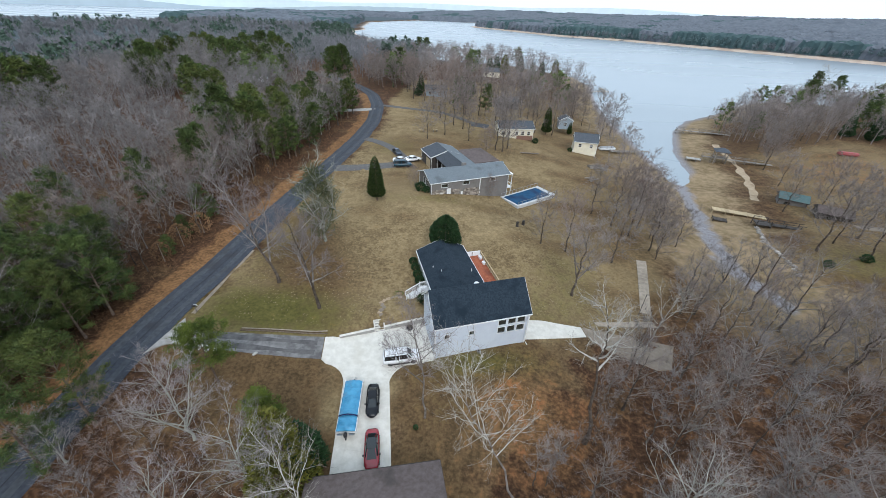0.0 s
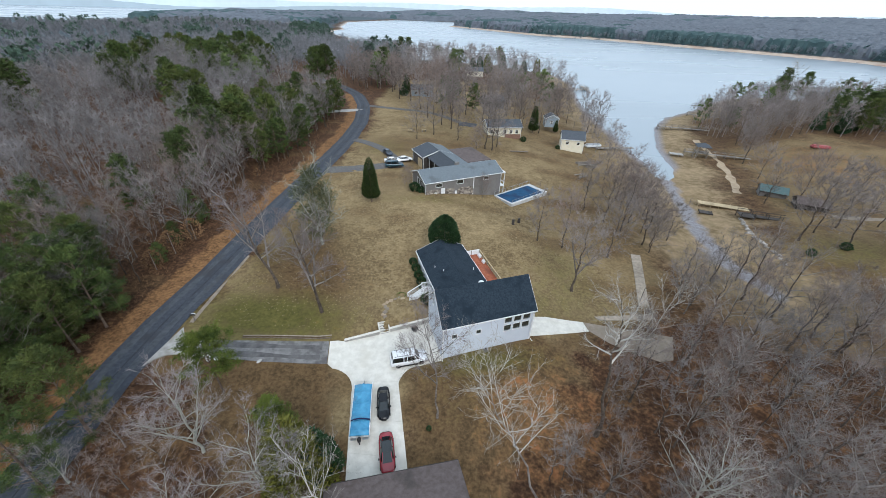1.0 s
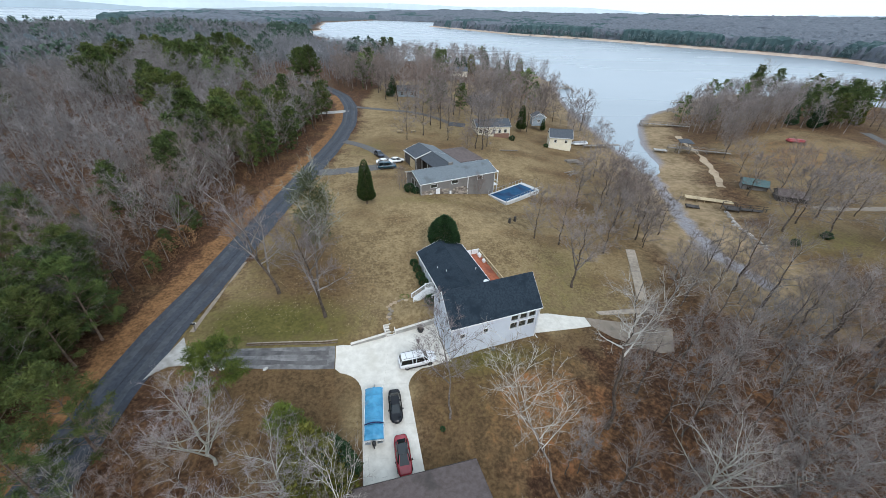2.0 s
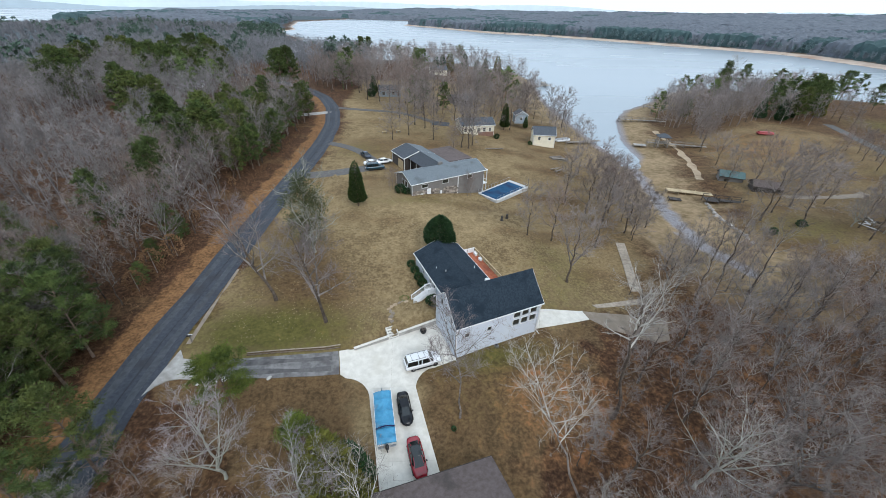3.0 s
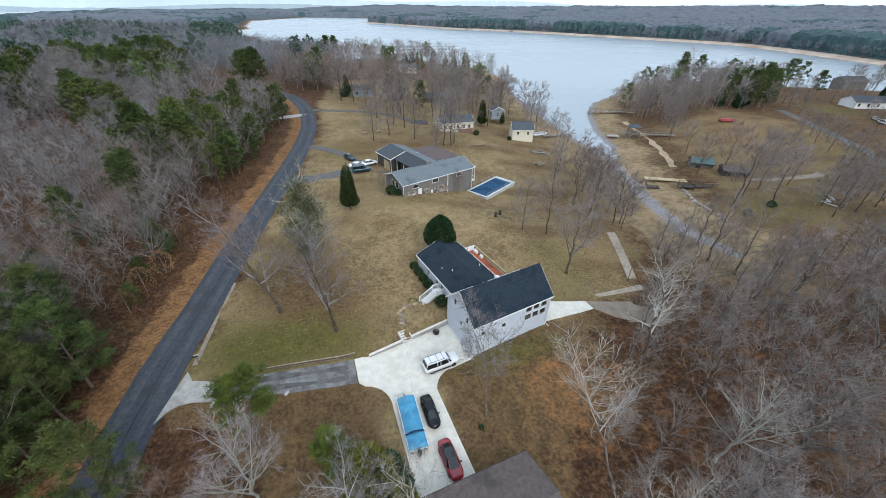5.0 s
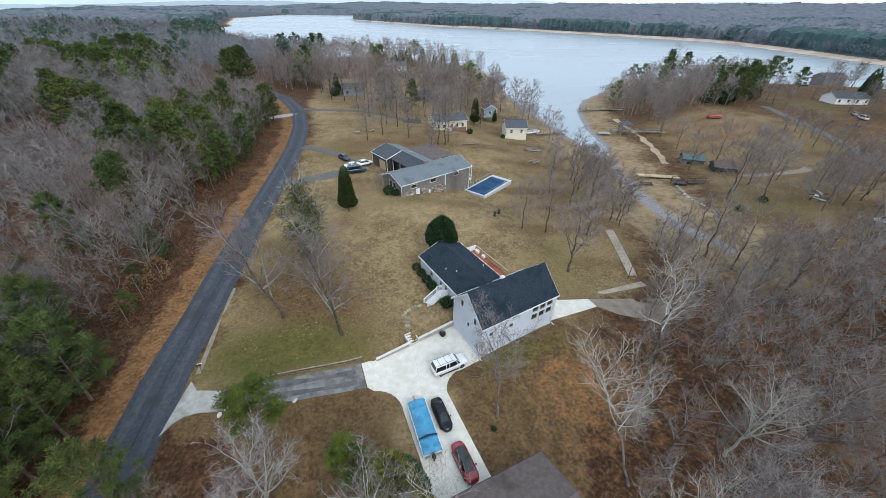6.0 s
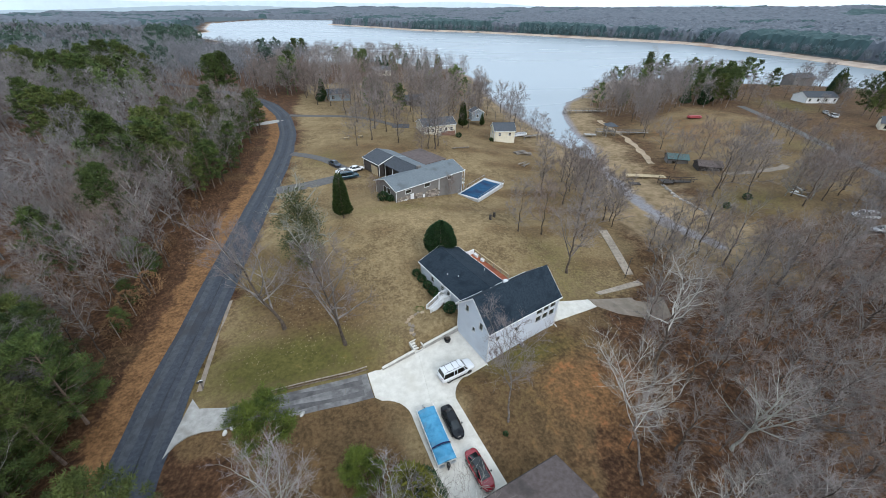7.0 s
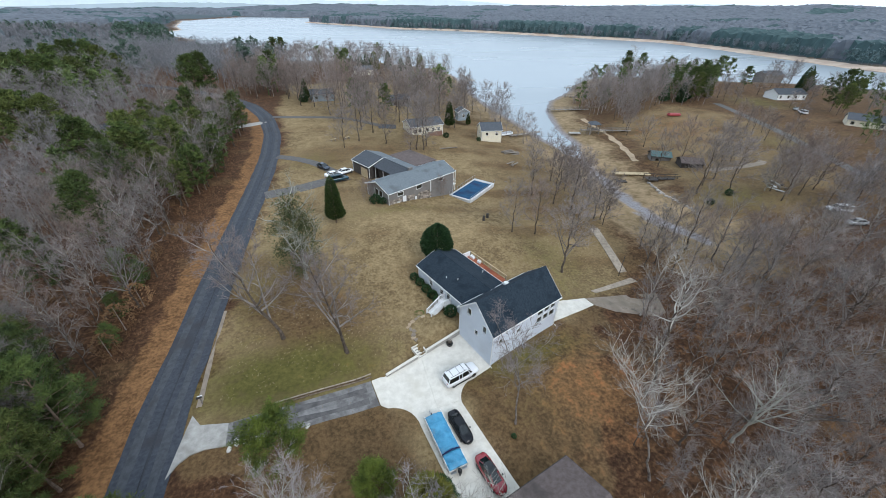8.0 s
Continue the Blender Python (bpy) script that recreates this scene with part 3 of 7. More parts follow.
# ---- paved surfaces ----
def draped(outline, lift, thick, step=1.5):
    """A slab that follows the ground inside an outline."""
    bm = bmesh.new()
    bm.faces.new([bm.verts.new((x, y, 0)) for x, y in outline])
    xs, ys = [p[0] for p in outline], [p[1] for p in outline]
    for axis, lo, hi in ((0, min(xs), max(xs)), (1, min(ys), max(ys))):
        for c in np.arange(math.ceil(lo / step) * step, hi, step):
            co, no = [0, 0, 0], [0, 0, 0]
            co[axis], no[axis] = float(c), 1
            bmesh.ops.bisect_plane(bm, geom=bm.verts[:] + bm.edges[:] + bm.faces[:], plane_co=co, plane_no=no)
    if bm.faces[:] and sum(f.normal.z * f.calc_area() for f in bm.faces) < 0:
        bmesh.ops.reverse_faces(bm, faces=bm.faces[:])
    for v in bm.verts:
        v.co.z = gz(v.co.x, v.co.y) + lift
    edge = [e for e in bm.edges if e.is_boundary]
    ret = bmesh.ops.extrude_edge_only(bm, edges=edge)
    for v in ret["geom"]:
        if isinstance(v, bmesh.types.BMVert):
            v.co.z -= thick
    me = bpy.data.meshes.new("slab")
    bm.to_mesh(me)
    bm.free()
    return me


def strip(line, width, lift, thick=0.25, step=2.0, lanes=6, wobble=0.0):
    """A road laid along a line over the ground, with real edges."""
    line = np.asarray(line, float)
    seg = np.hypot(*np.diff(line, axis=0).T)
    at = np.concatenate([[0], np.cumsum(seg)])
    s = np.arange(0, at[-1], step)
    x, y = np.interp(s, at, line[:, 0]), np.interp(s, at, line[:, 1])
    for _ in range(6):
        x[1:-1], y[1:-1] = (x[:-2] + 2 * x[1:-1] + x[2:]) / 4, (y[:-2] + 2 * y[1:-1] + y[2:]) / 4
    tx, ty = np.gradient(x), np.gradient(y)
    n = np.hypot(tx, ty)
    nx_, ny_ = -ty / n, tx / n
    rows = []
    for k in range(lanes + 1):
        o = width * (k / lanes - 0.5)
        if k in (0, lanes):
            o = o + wobble * ripple(s, s * 0 + k, 9, 61 + k)
        px, py = x + nx_ * o, y + ny_ * o
        crown = 0.05 * (1 - abs(2 * k / lanes - 1))
        rows.append(np.stack([px, py, ground_z(px, py) + lift + crown], -1))
    rows = [rows[0] - (0, 0, thick)] + rows + [rows[-1] - (0, 0, thick)]
    mesh = Mesh()
    mesh.loft([[tuple(p) for p in r] for r in rows], closed=False)
    return mesh


road = solo("road", strip(ROAD, 5.4, 0.05, wobble=0.12), asphalt, "narrow worn blue-grey asphalt lane", "road", kind="structure", smooth=False)


def beside(line, off):
    """The line moved sideways by off metres."""
    line = np.asarray(line, float)
    t = np.gradient(line, axis=0)
    n = np.hypot(t[:, 0], t[:, 1])
    return np.stack([line[:, 0] + t[:, 1] / n * off, line[:, 1] - t[:, 0] / n * off], -1)


for off, w, mat_ in ((-1.5, 0.9, worn_asphalt), (1.3, 0.9, worn_asphalt), (0.12, 0.16, tar_seam)):
    part("tyre_track", strip(beside(ROAD, off), w, 0.06 + 0.045 * (1 - abs(off) / 2.8), 0.03, 1.5, 2, 0.09), mat_, road)
far_beach = material("far_beach", (0.36, 0.28, 0.225), (0.5, 0.41, 0.34), 0.05, 0.95, 0.1, 0.4, stain=(0.3, 0.2, 0.15), stain_scale=0.02, spread=0)
for reach_, lab in (([(640, 60), (500, 225), (570, 440), (596, 560), (520, 680), (440, 815), (365, 930), (250, 1020), (150, 1240), (60, 1440), (190, 1990)], "pale bare beach of the far shore"),
                    ([(-290, 1520), (-240, 1150), (-205, 1010), (-215, 930), (-180, 800), (-138, 722), (-136, 690), (-165, 610)], "reddish bare beach of the wooded cape")):
    side_ = 8 if reach_[0][0] > 0 else -8
    shore_line = beside(reach_, side_)
    solo("beach", strip(shore_line, 17, 0.35, 0.6, 6.0, 6, 1.5), far_beach, lab, "beach", kind="structure")
solo("sand_path", strip([(110.5, 156), (107, 146), (105, 138), (100.5, 124), (96, 114), (92, 106), (87, 98)], 2.0, 0.03, 0.1, 1.5, 2, 0.6), sand, "pale sandy footpath along the dry bank", "path", kind="structure")


def panels(name, outline, cuts, lift, mat, label, category):
    """A concrete surface of separate poured panels; cuts are lines (point, normal)."""
    base = thing(name, Matrix(), label, category, kind="structure")
    bm = bmesh.new()
    bm.faces.new([bm.verts.new((x, y, 0)) for x, y in outline])
    for (px, py), (qx, qy) in cuts:
        bmesh.ops.bisect_plane(bm, geom=bm.verts[:] + bm.edges[:] + bm.faces[:], plane_co=(px, py, 0), plane_no=(qx, qy, 0))
    for f in list(bm.faces):
        c = f.calc_center_median()
        pts = []
        for v in f.verts:
            d = c - v.co
            q = v.co + d.normalized() * min(0.009, d.length * 0.1)
            pts.append((q.x, q.y))
        if f.calc_area() > 0.3:
            ob = new("concrete_panel", draped(pts, lift, 0.15))
            ob.data.materials.append(mat)
            ob.parent = base
    bm.free()
    return base


DRIVE = [(-36.2, 41.2), (-35.2, 39.6), (-32.3, 38.9), (-24.2, 39.4), (-15.9, 40.2), (-15.5, 36.6), (-23.7, 36.0), (-32.4, 36.1), (-34.4, 36.4), (-35.8, 36.2), (-36.8, 35.5), (-37.6, 34.3)]
panels("driveway_apron", DRIVE[:3] + DRIVE[7:], [((-34.6, 38), (1, 0.12))], 0.1, pale_concrete, "pale concrete driveway apron at the lane", "driveway")
panels("old_driveway", DRIVE[2:8], [((-18.9, 38), (1, 0)), ((-22.2, 38), (1, 0)), ((-25.5, 38), (1, 0)), ((-28.8, 38), (1, 0))], 0.05, old_concrete,
       "weathered dark-grey concrete driveway with stained panels", "driveway")


def arc(cx, cy, r, a0, a1, n=7):
    return [(cx + r * math.cos(radians(a0 + (a1 - a0) * i / n)), cy + r * math.sin(radians(a0 + (a1 - a0) * i / n))) for i in range(n + 1)]


COURT = [(-15.8, 40.2), (-12.9, 40.75), (-1.65, 43.9), (0.28, 37.0)] + [(-3.0, 36.1)] + arc(-2.4, 33.1, 3.2, 112, 172) + [(-3.55, 21.0), (-10.1, 21.0)] \
    + arc(-15.0, 32.4, 3.55, -2, 84)[::1] + [(-15.4, 36.55)]
panels("parking_court", COURT, [((-11.9, 34.0), (0.02, 1)), ((-8, 28.6), (0.1, 1)), ((-8, 24.4), (0.1, 1)), ((-8.6, 37), (1, -0.05)), ((-4, 37), (1, 0.1))], 0.06, new_concrete,
       "clean white concrete parking court beside the house", "driveway")
panels("side_pad", [(13.4, 45.6), (17, 45.9), (23.0, 45.2), (23.3, 43.2), (14.1, 41.6), (12.6, 41.4)], [((18.3, 44), (1, 0.1))], 0.06, new_concrete,
       "white concrete pad at the house's lakeward end", "pavement")
panels("brown_pad", [(23.1, 45.2), (30, 43.6), (35.9, 41.8), (33.5, 37.4), (31.4, 37.2), (25.8, 40.6), (23.4, 43.2)], [((27, 43), (1, 0.2)), ((31.5, 40), (1, 0.2))], 0.04, dirty_concrete,
       "brown leaf-stained concrete pad under the trees", "pavement")
panels("lake_walk", [(39.2, 63.9), (41.0, 63.5), (35.5, 48.6), (33.9, 48.9)], [((38.9, 60), (0.3, 1)), ((37.7, 56), (0.3, 1)), ((36.4, 52), (0.3, 1))], 0.1, weathered_plank,
       "weathered tan walkway across the lawn", "path")
panels("short_walk", [(25.4, 46.5), (25.9, 45.7), (35.2, 45.6), (34.9, 46.9)], [((30, 46), (1, 0))], 0.1, weathered_plank, "tan plank walkway over the lawn edge", "path")
solo("gravel_verge", strip([(-35.7, 42.2), (-35.7, 45), (-35.5, 48), (-35.3, 51.5), (-34.9, 55), (-34.3, 60)], 0.5, 0.03, 0.1, 1.0, 2, 0.12), dirty_concrete, "pale gravel strip along the lane", "verge", kind="structure")
solo("house_lane", strip([(-29, 97.5), (-22, 98.5), (-15, 101.5), (-9, 103.5)], 4.2, 0.05, 0.2, 1.5, 4), old_asphalt, "old grey asphalt drive to the ranch house", "driveway", kind="structure")
solo("upper_lane", strip([(-26, 123.5), (-21, 121), (-15.5, 115.5), (-12, 108), (-9, 104)], 3.0, 0.06, 0.2, 1.5, 4), old_asphalt, "old grey asphalt loop beside parked cars", "driveway", kind="structure")
solo("field_lane", strip([(-27, 166.5), (-20, 165.5), (-11, 164.7), (-3, 164), (5, 158), (11, 150.5)], 2.8, 0.06, 0.2, 1.5, 4), old_asphalt, "grey drive across the tan field", "driveway", kind="structure")
solo("side_lane", strip([(-29, 160), (-36, 157), (-50, 152)], 3.5, 0.05, 0.2, 1.5, 4), pale_concrete, "pale drive entrance on the wooded side", "driveway", kind="structure")
solo("east_lane", strip([(186, 146), (181, 136), (174.6, 123.4), (164.5, 103), (154.7, 87), (148.4, 78), (138, 60)], 4.0, 0.05, 0.2, 2, 4), old_asphalt, "grey lane through the far yards", "road", kind="structure")
solo("dirt_drive", strip([(99.5, 82.5), (106, 80), (114, 79), (124, 80.5)], 2.2, 0.03, 0.1, 1.5, 3, 0.6), dirty_concrete, "pale dirt drive behind the brown cottage", "driveway", kind="structure")
panels("parking_pad", [(9.4, 147.5), (15.8, 146.6), (17, 151.5), (10, 153)], [], 0.06, worn_asphalt, "dark asphalt parking pad by the cream house", "pavement")
stains = solo("drive_stains", strip([(-31.8, 36.95), (-24, 37.0), (-16.2, 37.55)], 0.8, 0.058, 0.01, 0.8, 2, 0.16), tyre_stain, "dark tyre staining along the old driveway", "stain", kind="structure")
part("tyre_track", strip([(-31.8, 38.35), (-24, 38.5), (-16.2, 39.2)], 0.8, 0.058, 0.01, 0.8, 2, 0.16), tyre_stain, stains)


# ---- houses ----
def wall_mesh(a, b, base, top, openings, thick=0.16):
    """An upright wall from a to b (outside on its right), top as (s, z) points, with openings (s0, s1, z0, z1) cut through."""
    a, b = Vector((*a, 0)), Vector((*b, 0))
    d = (b - a).normalized()
    n = Vector((d.y, -d.x, 0))
    ss = [p[0] for p in top]
    zs = [p[1] for p in top]
    cuts = sorted({round(s, 4) for s in ss} | {round(s, 4) for o in openings for s in o[:2]})
    m = Mesh()

    def at(s, z, depth=0.0):
        return a + d * s - n * depth + Vector((0, 0, z))

    def both(s0, s1, lo, h0, h1):
        m.face(at(s0, lo), at(s1, lo), at(s1, h1), at(s0, h0))
        m.face(at(s1, lo, thick), at(s0, lo, thick), at(s0, h0, thick), at(s1, h1, thick))

    for s0, s1 in zip(cuts[:-1], cuts[1:]):
        lo = base
        for o in sorted((o for o in openings if o[0] < (s0 + s1) / 2 < o[1]), key=lambda o: o[2]):
            both(s0, s1, lo, o[2], o[2])
            lo = o[3]
        both(s0, s1, lo, float(np.interp(s0, ss, zs)), float(np.interp(s1, ss, zs)))
    for s0, s1, z0, z1 in openings:
        m.face(at(s0, z0), at(s0, z0, thick), at(s1, z0, thick), at(s1, z0))
        m.face(at(s0, z1), at(s1, z1), at(s1, z1, thick), at(s0, z1, thick))
        m.face(at(s0, z0), at(s0, z1), at(s0, z1, thick), at(s0, z0, thick))
        m.face(at(s1, z0), at(s1, z0, thick), at(s1, z1, thick), at(s1, z1))
    for s in (0.0, (b - a).length):
        z = float(np.interp(s, ss, zs))
        m.face(at(s, base), at(s, base, thick), at(s, z, thick), at(s, z))
    return m


def window_at(parent, a, b, o, trim=white_paint, mullions=1, rails=1, border=0.07):
    """A framed window in the opening o of the wall from a to b."""
    a, b = Vector((*a, 0)), Vector((*b, 0))
    d = (b - a).normalized()
    n = Vector((d.y, -d.x, 0))
    w, h = o[1] - o[0], o[3] - o[2]
    mat = Matrix((( d.x, n.x, 0, (a + d * o[0]).x), (d.y, n.y, 0, (a + d * o[0]).y), (0, 0, 1, o[2]), (0, 0, 0, 1)))
    win = new("window")
    win.parent = parent
    win.matrix_basis = mat
    e = border
    fr = Mesh().box(-e, -0.05, -e, 0, 0.04, h + e).box(w, -0.05, -e, w + e, 0.04, h + e).box(0, -0.05, h, w, 0.04, h + e).box(0, -0.05, -e, w, 0.06, 0)
    for i in range(mullions):
        x = w * (i + 1) / (mullions + 1)
        fr.box(x - 0.025, -0.09, 0, x + 0.025, -0.05, h)
    for i in range(rails):
        z = h * (i + 1) / (rails + 1)
        fr.box(0, -0.09, z - 0.03, w, -0.051, z + 0.03)
    part("frame", fr, trim, win)
    part("pane", Mesh().box(0.0, -0.12, 0.0, w, -0.105, h), glass_pane, win)
    return win


def gable_roof(parent, u0, u1, v0, v1, eave, ridge, mat, along="u", thick=0.16, over=0.0, trim=white_paint):
    """Two slopes, a ridge cap and rake boards. The ridge runs along u or v."""
    def p(a, b, z):
        return (a, b, z) if along == "u" else (b, a, z)
    (a0, a1), (b0, b1) = ((u0, u1), (v0, v1)) if along == "u" else ((v0, v1), (u0, u1))
    mid = (b0 + b1) / 2
    for lo in (b0, b1):
        m = Mesh()
        ring = [[p(a, lo, eave), p(a, mid, ridge), p(a, mid, ridge - thick), p(a, lo, eave - thick)] for a in np.linspace(a0, a1, 2)]
        m.loft(ring)
        part("roof_slope", m, mat, parent)
    cap = Mesh()
    cap.loft([[p(a, mid - 0.16, ridge - 0.05), p(a, mid, ridge + 0.035), p(a, mid + 0.16, ridge - 0.05), p(a, mid, ridge - 0.1)] for a in (a0, a1)])
    part("ridge_cap", cap, mat, parent)
    for a in (a0 - 0.03, a1 + 0.002):
        m = Mesh()
        for lo in (b0, b1):
            m.loft([[p(a + da, lo, eave - thick - 0.06), p(a + da, lo, eave + 0.02), p(a + da, mid, ridge + 0.02), p(a + da, mid, ridge - thick - 0.06)] for da in (0, 0.03)])
        part("rake_board", m, trim, parent)
    for lo, s in ((b0, -1), (b1, 1)):
        m = Mesh()
        m.loft([[p(a, lo + s * 0.005, eave - thick - 0.05), p(a, lo + s * 0.09, eave - thick - 0.03), p(a, lo + s * 0.1, eave - 0.03), p(a, lo + s * 0.005, eave - 0.03)] for a in (a0, a1)])
        part("gutter", m, trim, parent)


def block(parent, u0, u1, v0, v1, base, eave, ridge, siding, roof, along="u", over=0.3, holes=None, trim=white_paint, mullions=0, rails=1):
    """Four walls and a gable roof. holes: side -> openings, s from the side's left end as seen from outside."""
    holes = holes or {}
    corner = {"front": ((u0, v0), (u1, v0)), "right": ((u1, v0), (u1, v1)), "back": ((u1, v1), (u0, v1)), "left": ((u0, v1), (u0, v0))}
    slope = (ridge - eave) / (((v1 - v0) if along == "u" else (u1 - u0)) / 2)
    for name, (a, b) in corner.items():
        length = math.hypot(b[0] - a[0], b[1] - a[1])
        gabled = (name in ("left", "right")) == (along == "u")
        top = [(0, eave - 0.02), (length / 2, ridge - 0.1), (length, eave - 0.02)] if gabled else [(0, eave), (length, eave)]
        part("wall", wall_mesh(a, b, base, top, holes.get(name, [])), siding, parent)
        for o in holes.get(name, []):
            window_at(parent, a, b, o, trim, mullions, rails)
    drop = over * slope
    e = 0.06
    gable_roof(parent, u0 - over, u1 + over, v0 - over, v1 + over, eave - drop + e + 0.1, ridge + e + 0.1, roof, along, trim=trim)
    for u, v in ((u0, v0), (u1, v0), (u0, v1), (u1, v1)):
        part("corner_board", Mesh().box(u - 0.05, v - 0.05, base, u + 0.05, v + 0.05, eave - 0.1), trim, parent)


# the white two-storey house with its long wing
HOUSE = pose(*HOUSE_AT, 0, 0, 0, HOUSE_TURN)
house = thing("house", HOUSE, "pale blue-white sided house with black shingle roof", "house")
front_wins = [(1.25, 1.95, 3.55, 4.3), (4.75, 5.45, 3.5, 4.25)]
for k in range(3):
    s = 8.95 + 1.42 * k
    front_wins += [(s, s + 1.12, 4.4, 5.5), (s, s + 1.12, 2.9, 4.0)]
block(house, 0, 13.4, 0, 6.9, -0.9, 6.1, 9.35, pale_siding, dark_shingle, "u", 0.32,
      {"front": front_wins, "left": [(1.65, 2.35, 6.0, 7.15), (4.85, 5.5, 5.0, 6.2), (3.35, 3.95, 3.55, 4.3)]}, mullions=0, rails=0)
block(house, 1.9, 9.95, 7.06, 20.5, 0.4, 4.62, 6.3, pale_siding, dark_shingle, "v", 0.3,
      {"left": [(3.2, 4.1, 2.7, 3.7), (6.2, 7.1, 2.7, 3.7), (7.95, 8.85, 2.7, 4.45)], "right": [(2.5, 4.3, 2.25, 4.3), (7, 8.2, 2.8, 4.0)], "back": [(2, 3.2, 2.7, 3.9), (5, 6.2, 2.7, 3.9)]})
part("skylight_dome", Mesh().loft([[(7.35 + 0.4 * math.cos(w) * r, 5.3 + 0.4 * math.sin(w) * r, 8.0 + h) for w in np.linspace(0, 6.283, 17)[:-1]] for r, h in ((1, -0.25), (1, 0.06), (0.75, 0.15), (0.3, 0.2))]), white_paint, house, "white domed tube skylight", True)
for u, v, z, r in ((4.0, 12.4, 5.4, 0.06), (3.1, 14.2, 5.05, 0.05), (9.0, 12.0, 5.1, 0.05)):
    part("vent_pipe", Mesh().disc((u, v, z - 0.2), r, 0.75, 8), white_paint, house)
part("downspout", Mesh().tube([(13.5, -0.1, 5.9), (13.5, -0.1, 0.5), (13.7, -0.6, 0.15)], [0.05] * 3, 6), white_paint, house)
part("downspout", Mesh().tube([(-0.1, -0.1, 5.9), (-0.1, -0.1, 0.3), (-0.1, -0.5, 0.12)], [0.05] * 3, 6), white_paint, house)

# porch steps on the lawn side of the wing
porch = thing("porch_steps", HOUSE @ pose(1.88, 12.1, 0), "white wooden porch steps with white railings", "steps")
TOP = 2.7
part("landing", Mesh().box(-1.4, -0.8, TOP - 0.13, -0.02, 0.8, TOP, 0.01), white_paint, porch)
for b in ((-1.36, -0.76, -0.06, -0.7), (-1.36, 0.7, -0.06, 0.76)):
    part("skirt", Mesh().box(b[0], b[1], 0.5, b[2], b[3], TOP - 0.131), white_paint, porch)
for y in (-0.75, 0.75):
    for x in (-1.34, -0.1):
        part("post", Mesh().box(x - 0.06, y - 0.06, TOP, x + 0.06, y + 0.06, TOP + 1.05), white_paint, porch)
    part("rail", Mesh().box(-1.28, y - 0.06, TOP + 0.88, -0.16, y + 0.06, TOP + 0.97), white_paint, porch)
    part("rail", Mesh().box(-1.28, y - 0.03, TOP + 0.1, -0.16, y + 0.03, TOP + 0.17), white_paint, porch)
    for x in np.linspace(-1.2, -0.24, 8):
        part("baluster", Mesh().box(x - 0.022, y - 0.022, TOP + 0.17, x + 0.022, y + 0.022, TOP + 0.88), white_paint, porch)
for i in range(8):
    z = TOP - 0.165 * (i + 1)
    part("tread", Mesh().box(-1.71 - 0.29 * i, -0.55, z - 0.05, -1.41 - 0.29 * i, 0.55, z), white_paint, porch)
    part("riser", Mesh().box(-1.44 - 0.29 * i, -0.55, z + 0.001, -1.42 - 0.29 * i, 0.55, z + 0.115), white_paint, porch)
RUN, FALL = 2.33, 1.32
for y in (-0.6, 0.6):
    part("stringer", Mesh().loft([[(-1.41, y + e, TOP), (-1.41, y + e, TOP - 0.4), (-1.41 - RUN, y + e, TOP - 0.4 - FALL), (-1.41 - RUN, y + e, TOP - FALL)] for e in (-0.03, 0.03)]), white_paint, porch)
    part("stair_rail", Mesh().loft([[(-1.41, y + e, TOP + 0.97), (-1.41, y + e, TOP + 0.86), (-1.41 - RUN, y + e, TOP + 0.86 - FALL), (-1.41 - RUN, y + e, TOP + 0.97 - FALL)] for e in (-0.06, 0.06)]), white_paint, porch)
    part("post", Mesh().box(-1.47 - RUN, y - 0.06, 0.4, -1.35 - RUN, y + 0.06, TOP + 1.03 - FALL), white_paint, porch)
    for t in np.linspace(0.06, 0.94, 13):
        x, h = -1.41 - RUN * t, TOP - FALL * t
        part("baluster", Mesh().box(x - 0.022, y - 0.022, h - 0.05, x + 0.022, y + 0.022, h + 0.88), white_paint, porch)

# red deck on the lake side
deck = thing("deck", HOUSE @ pose(0, 0, 0), "red-stained wooden deck behind the house", "deck")
for i, u in enumerate(np.arange(10.25, 13.75, 0.3)):
    part("plank", Mesh().box(u, 10.9, 2.1, u + 0.28, 20.6, 2.14), red_deck, deck)
part("joist_frame", Mesh().box(10.2, 10.9, 1.9, 13.85, 20.6, 2.09), grey_wood, deck)
for u, v in [(13.82, y) for y in np.linspace(11.0, 20.5, 6)] + [(u, 20.5) for u in (10.6, 12.2)]:
    part("post", Mesh().box(u - 0.06, v - 0.06, -0.2, u + 0.06, v + 0.06, 3.1), grey_wood, deck)
part("rail", Mesh().box(13.74, 10.9, 3.0, 13.9, 20.6, 3.08), tan_wood, deck)
part("rail", Mesh().box(13.78, 10.9, 2.3, 13.86, 20.6, 2.38), tan_wood, deck)
part("rail", Mesh().box(10.4, 20.44, 3.0, 13.8, 20.6, 3.1), white_paint, deck)
for v in np.linspace(11.0, 15.4, 19):
    part("baluster", Mesh().box(13.8, v - 0.02, 2.38, 13.84, v + 0.02, 3.0), tan_wood, deck)
part("wall_panel", Mesh().box(10.5, 20.45, 2.15, 13.7, 20.58, 2.98), white_paint, deck)
for v, L_, h in ((17.2, 0.8, 0.12), (19.0, 1.1, 0.2)):
    q = thing("patio_bench", HOUSE @ pose(13.45, v, 2.14), "low white cushioned bench against the deck rail", "bench", "benches on the deck")
    part("seat", Mesh().box(-0.22, 0, 0.0, 0.2, L_, 0.4, 0.03), white_paint, q)
    part("backrest", Mesh().box(0.12, 0, 0.4, 0.24, L_, 0.4 + h, 0.03), white_paint, q)

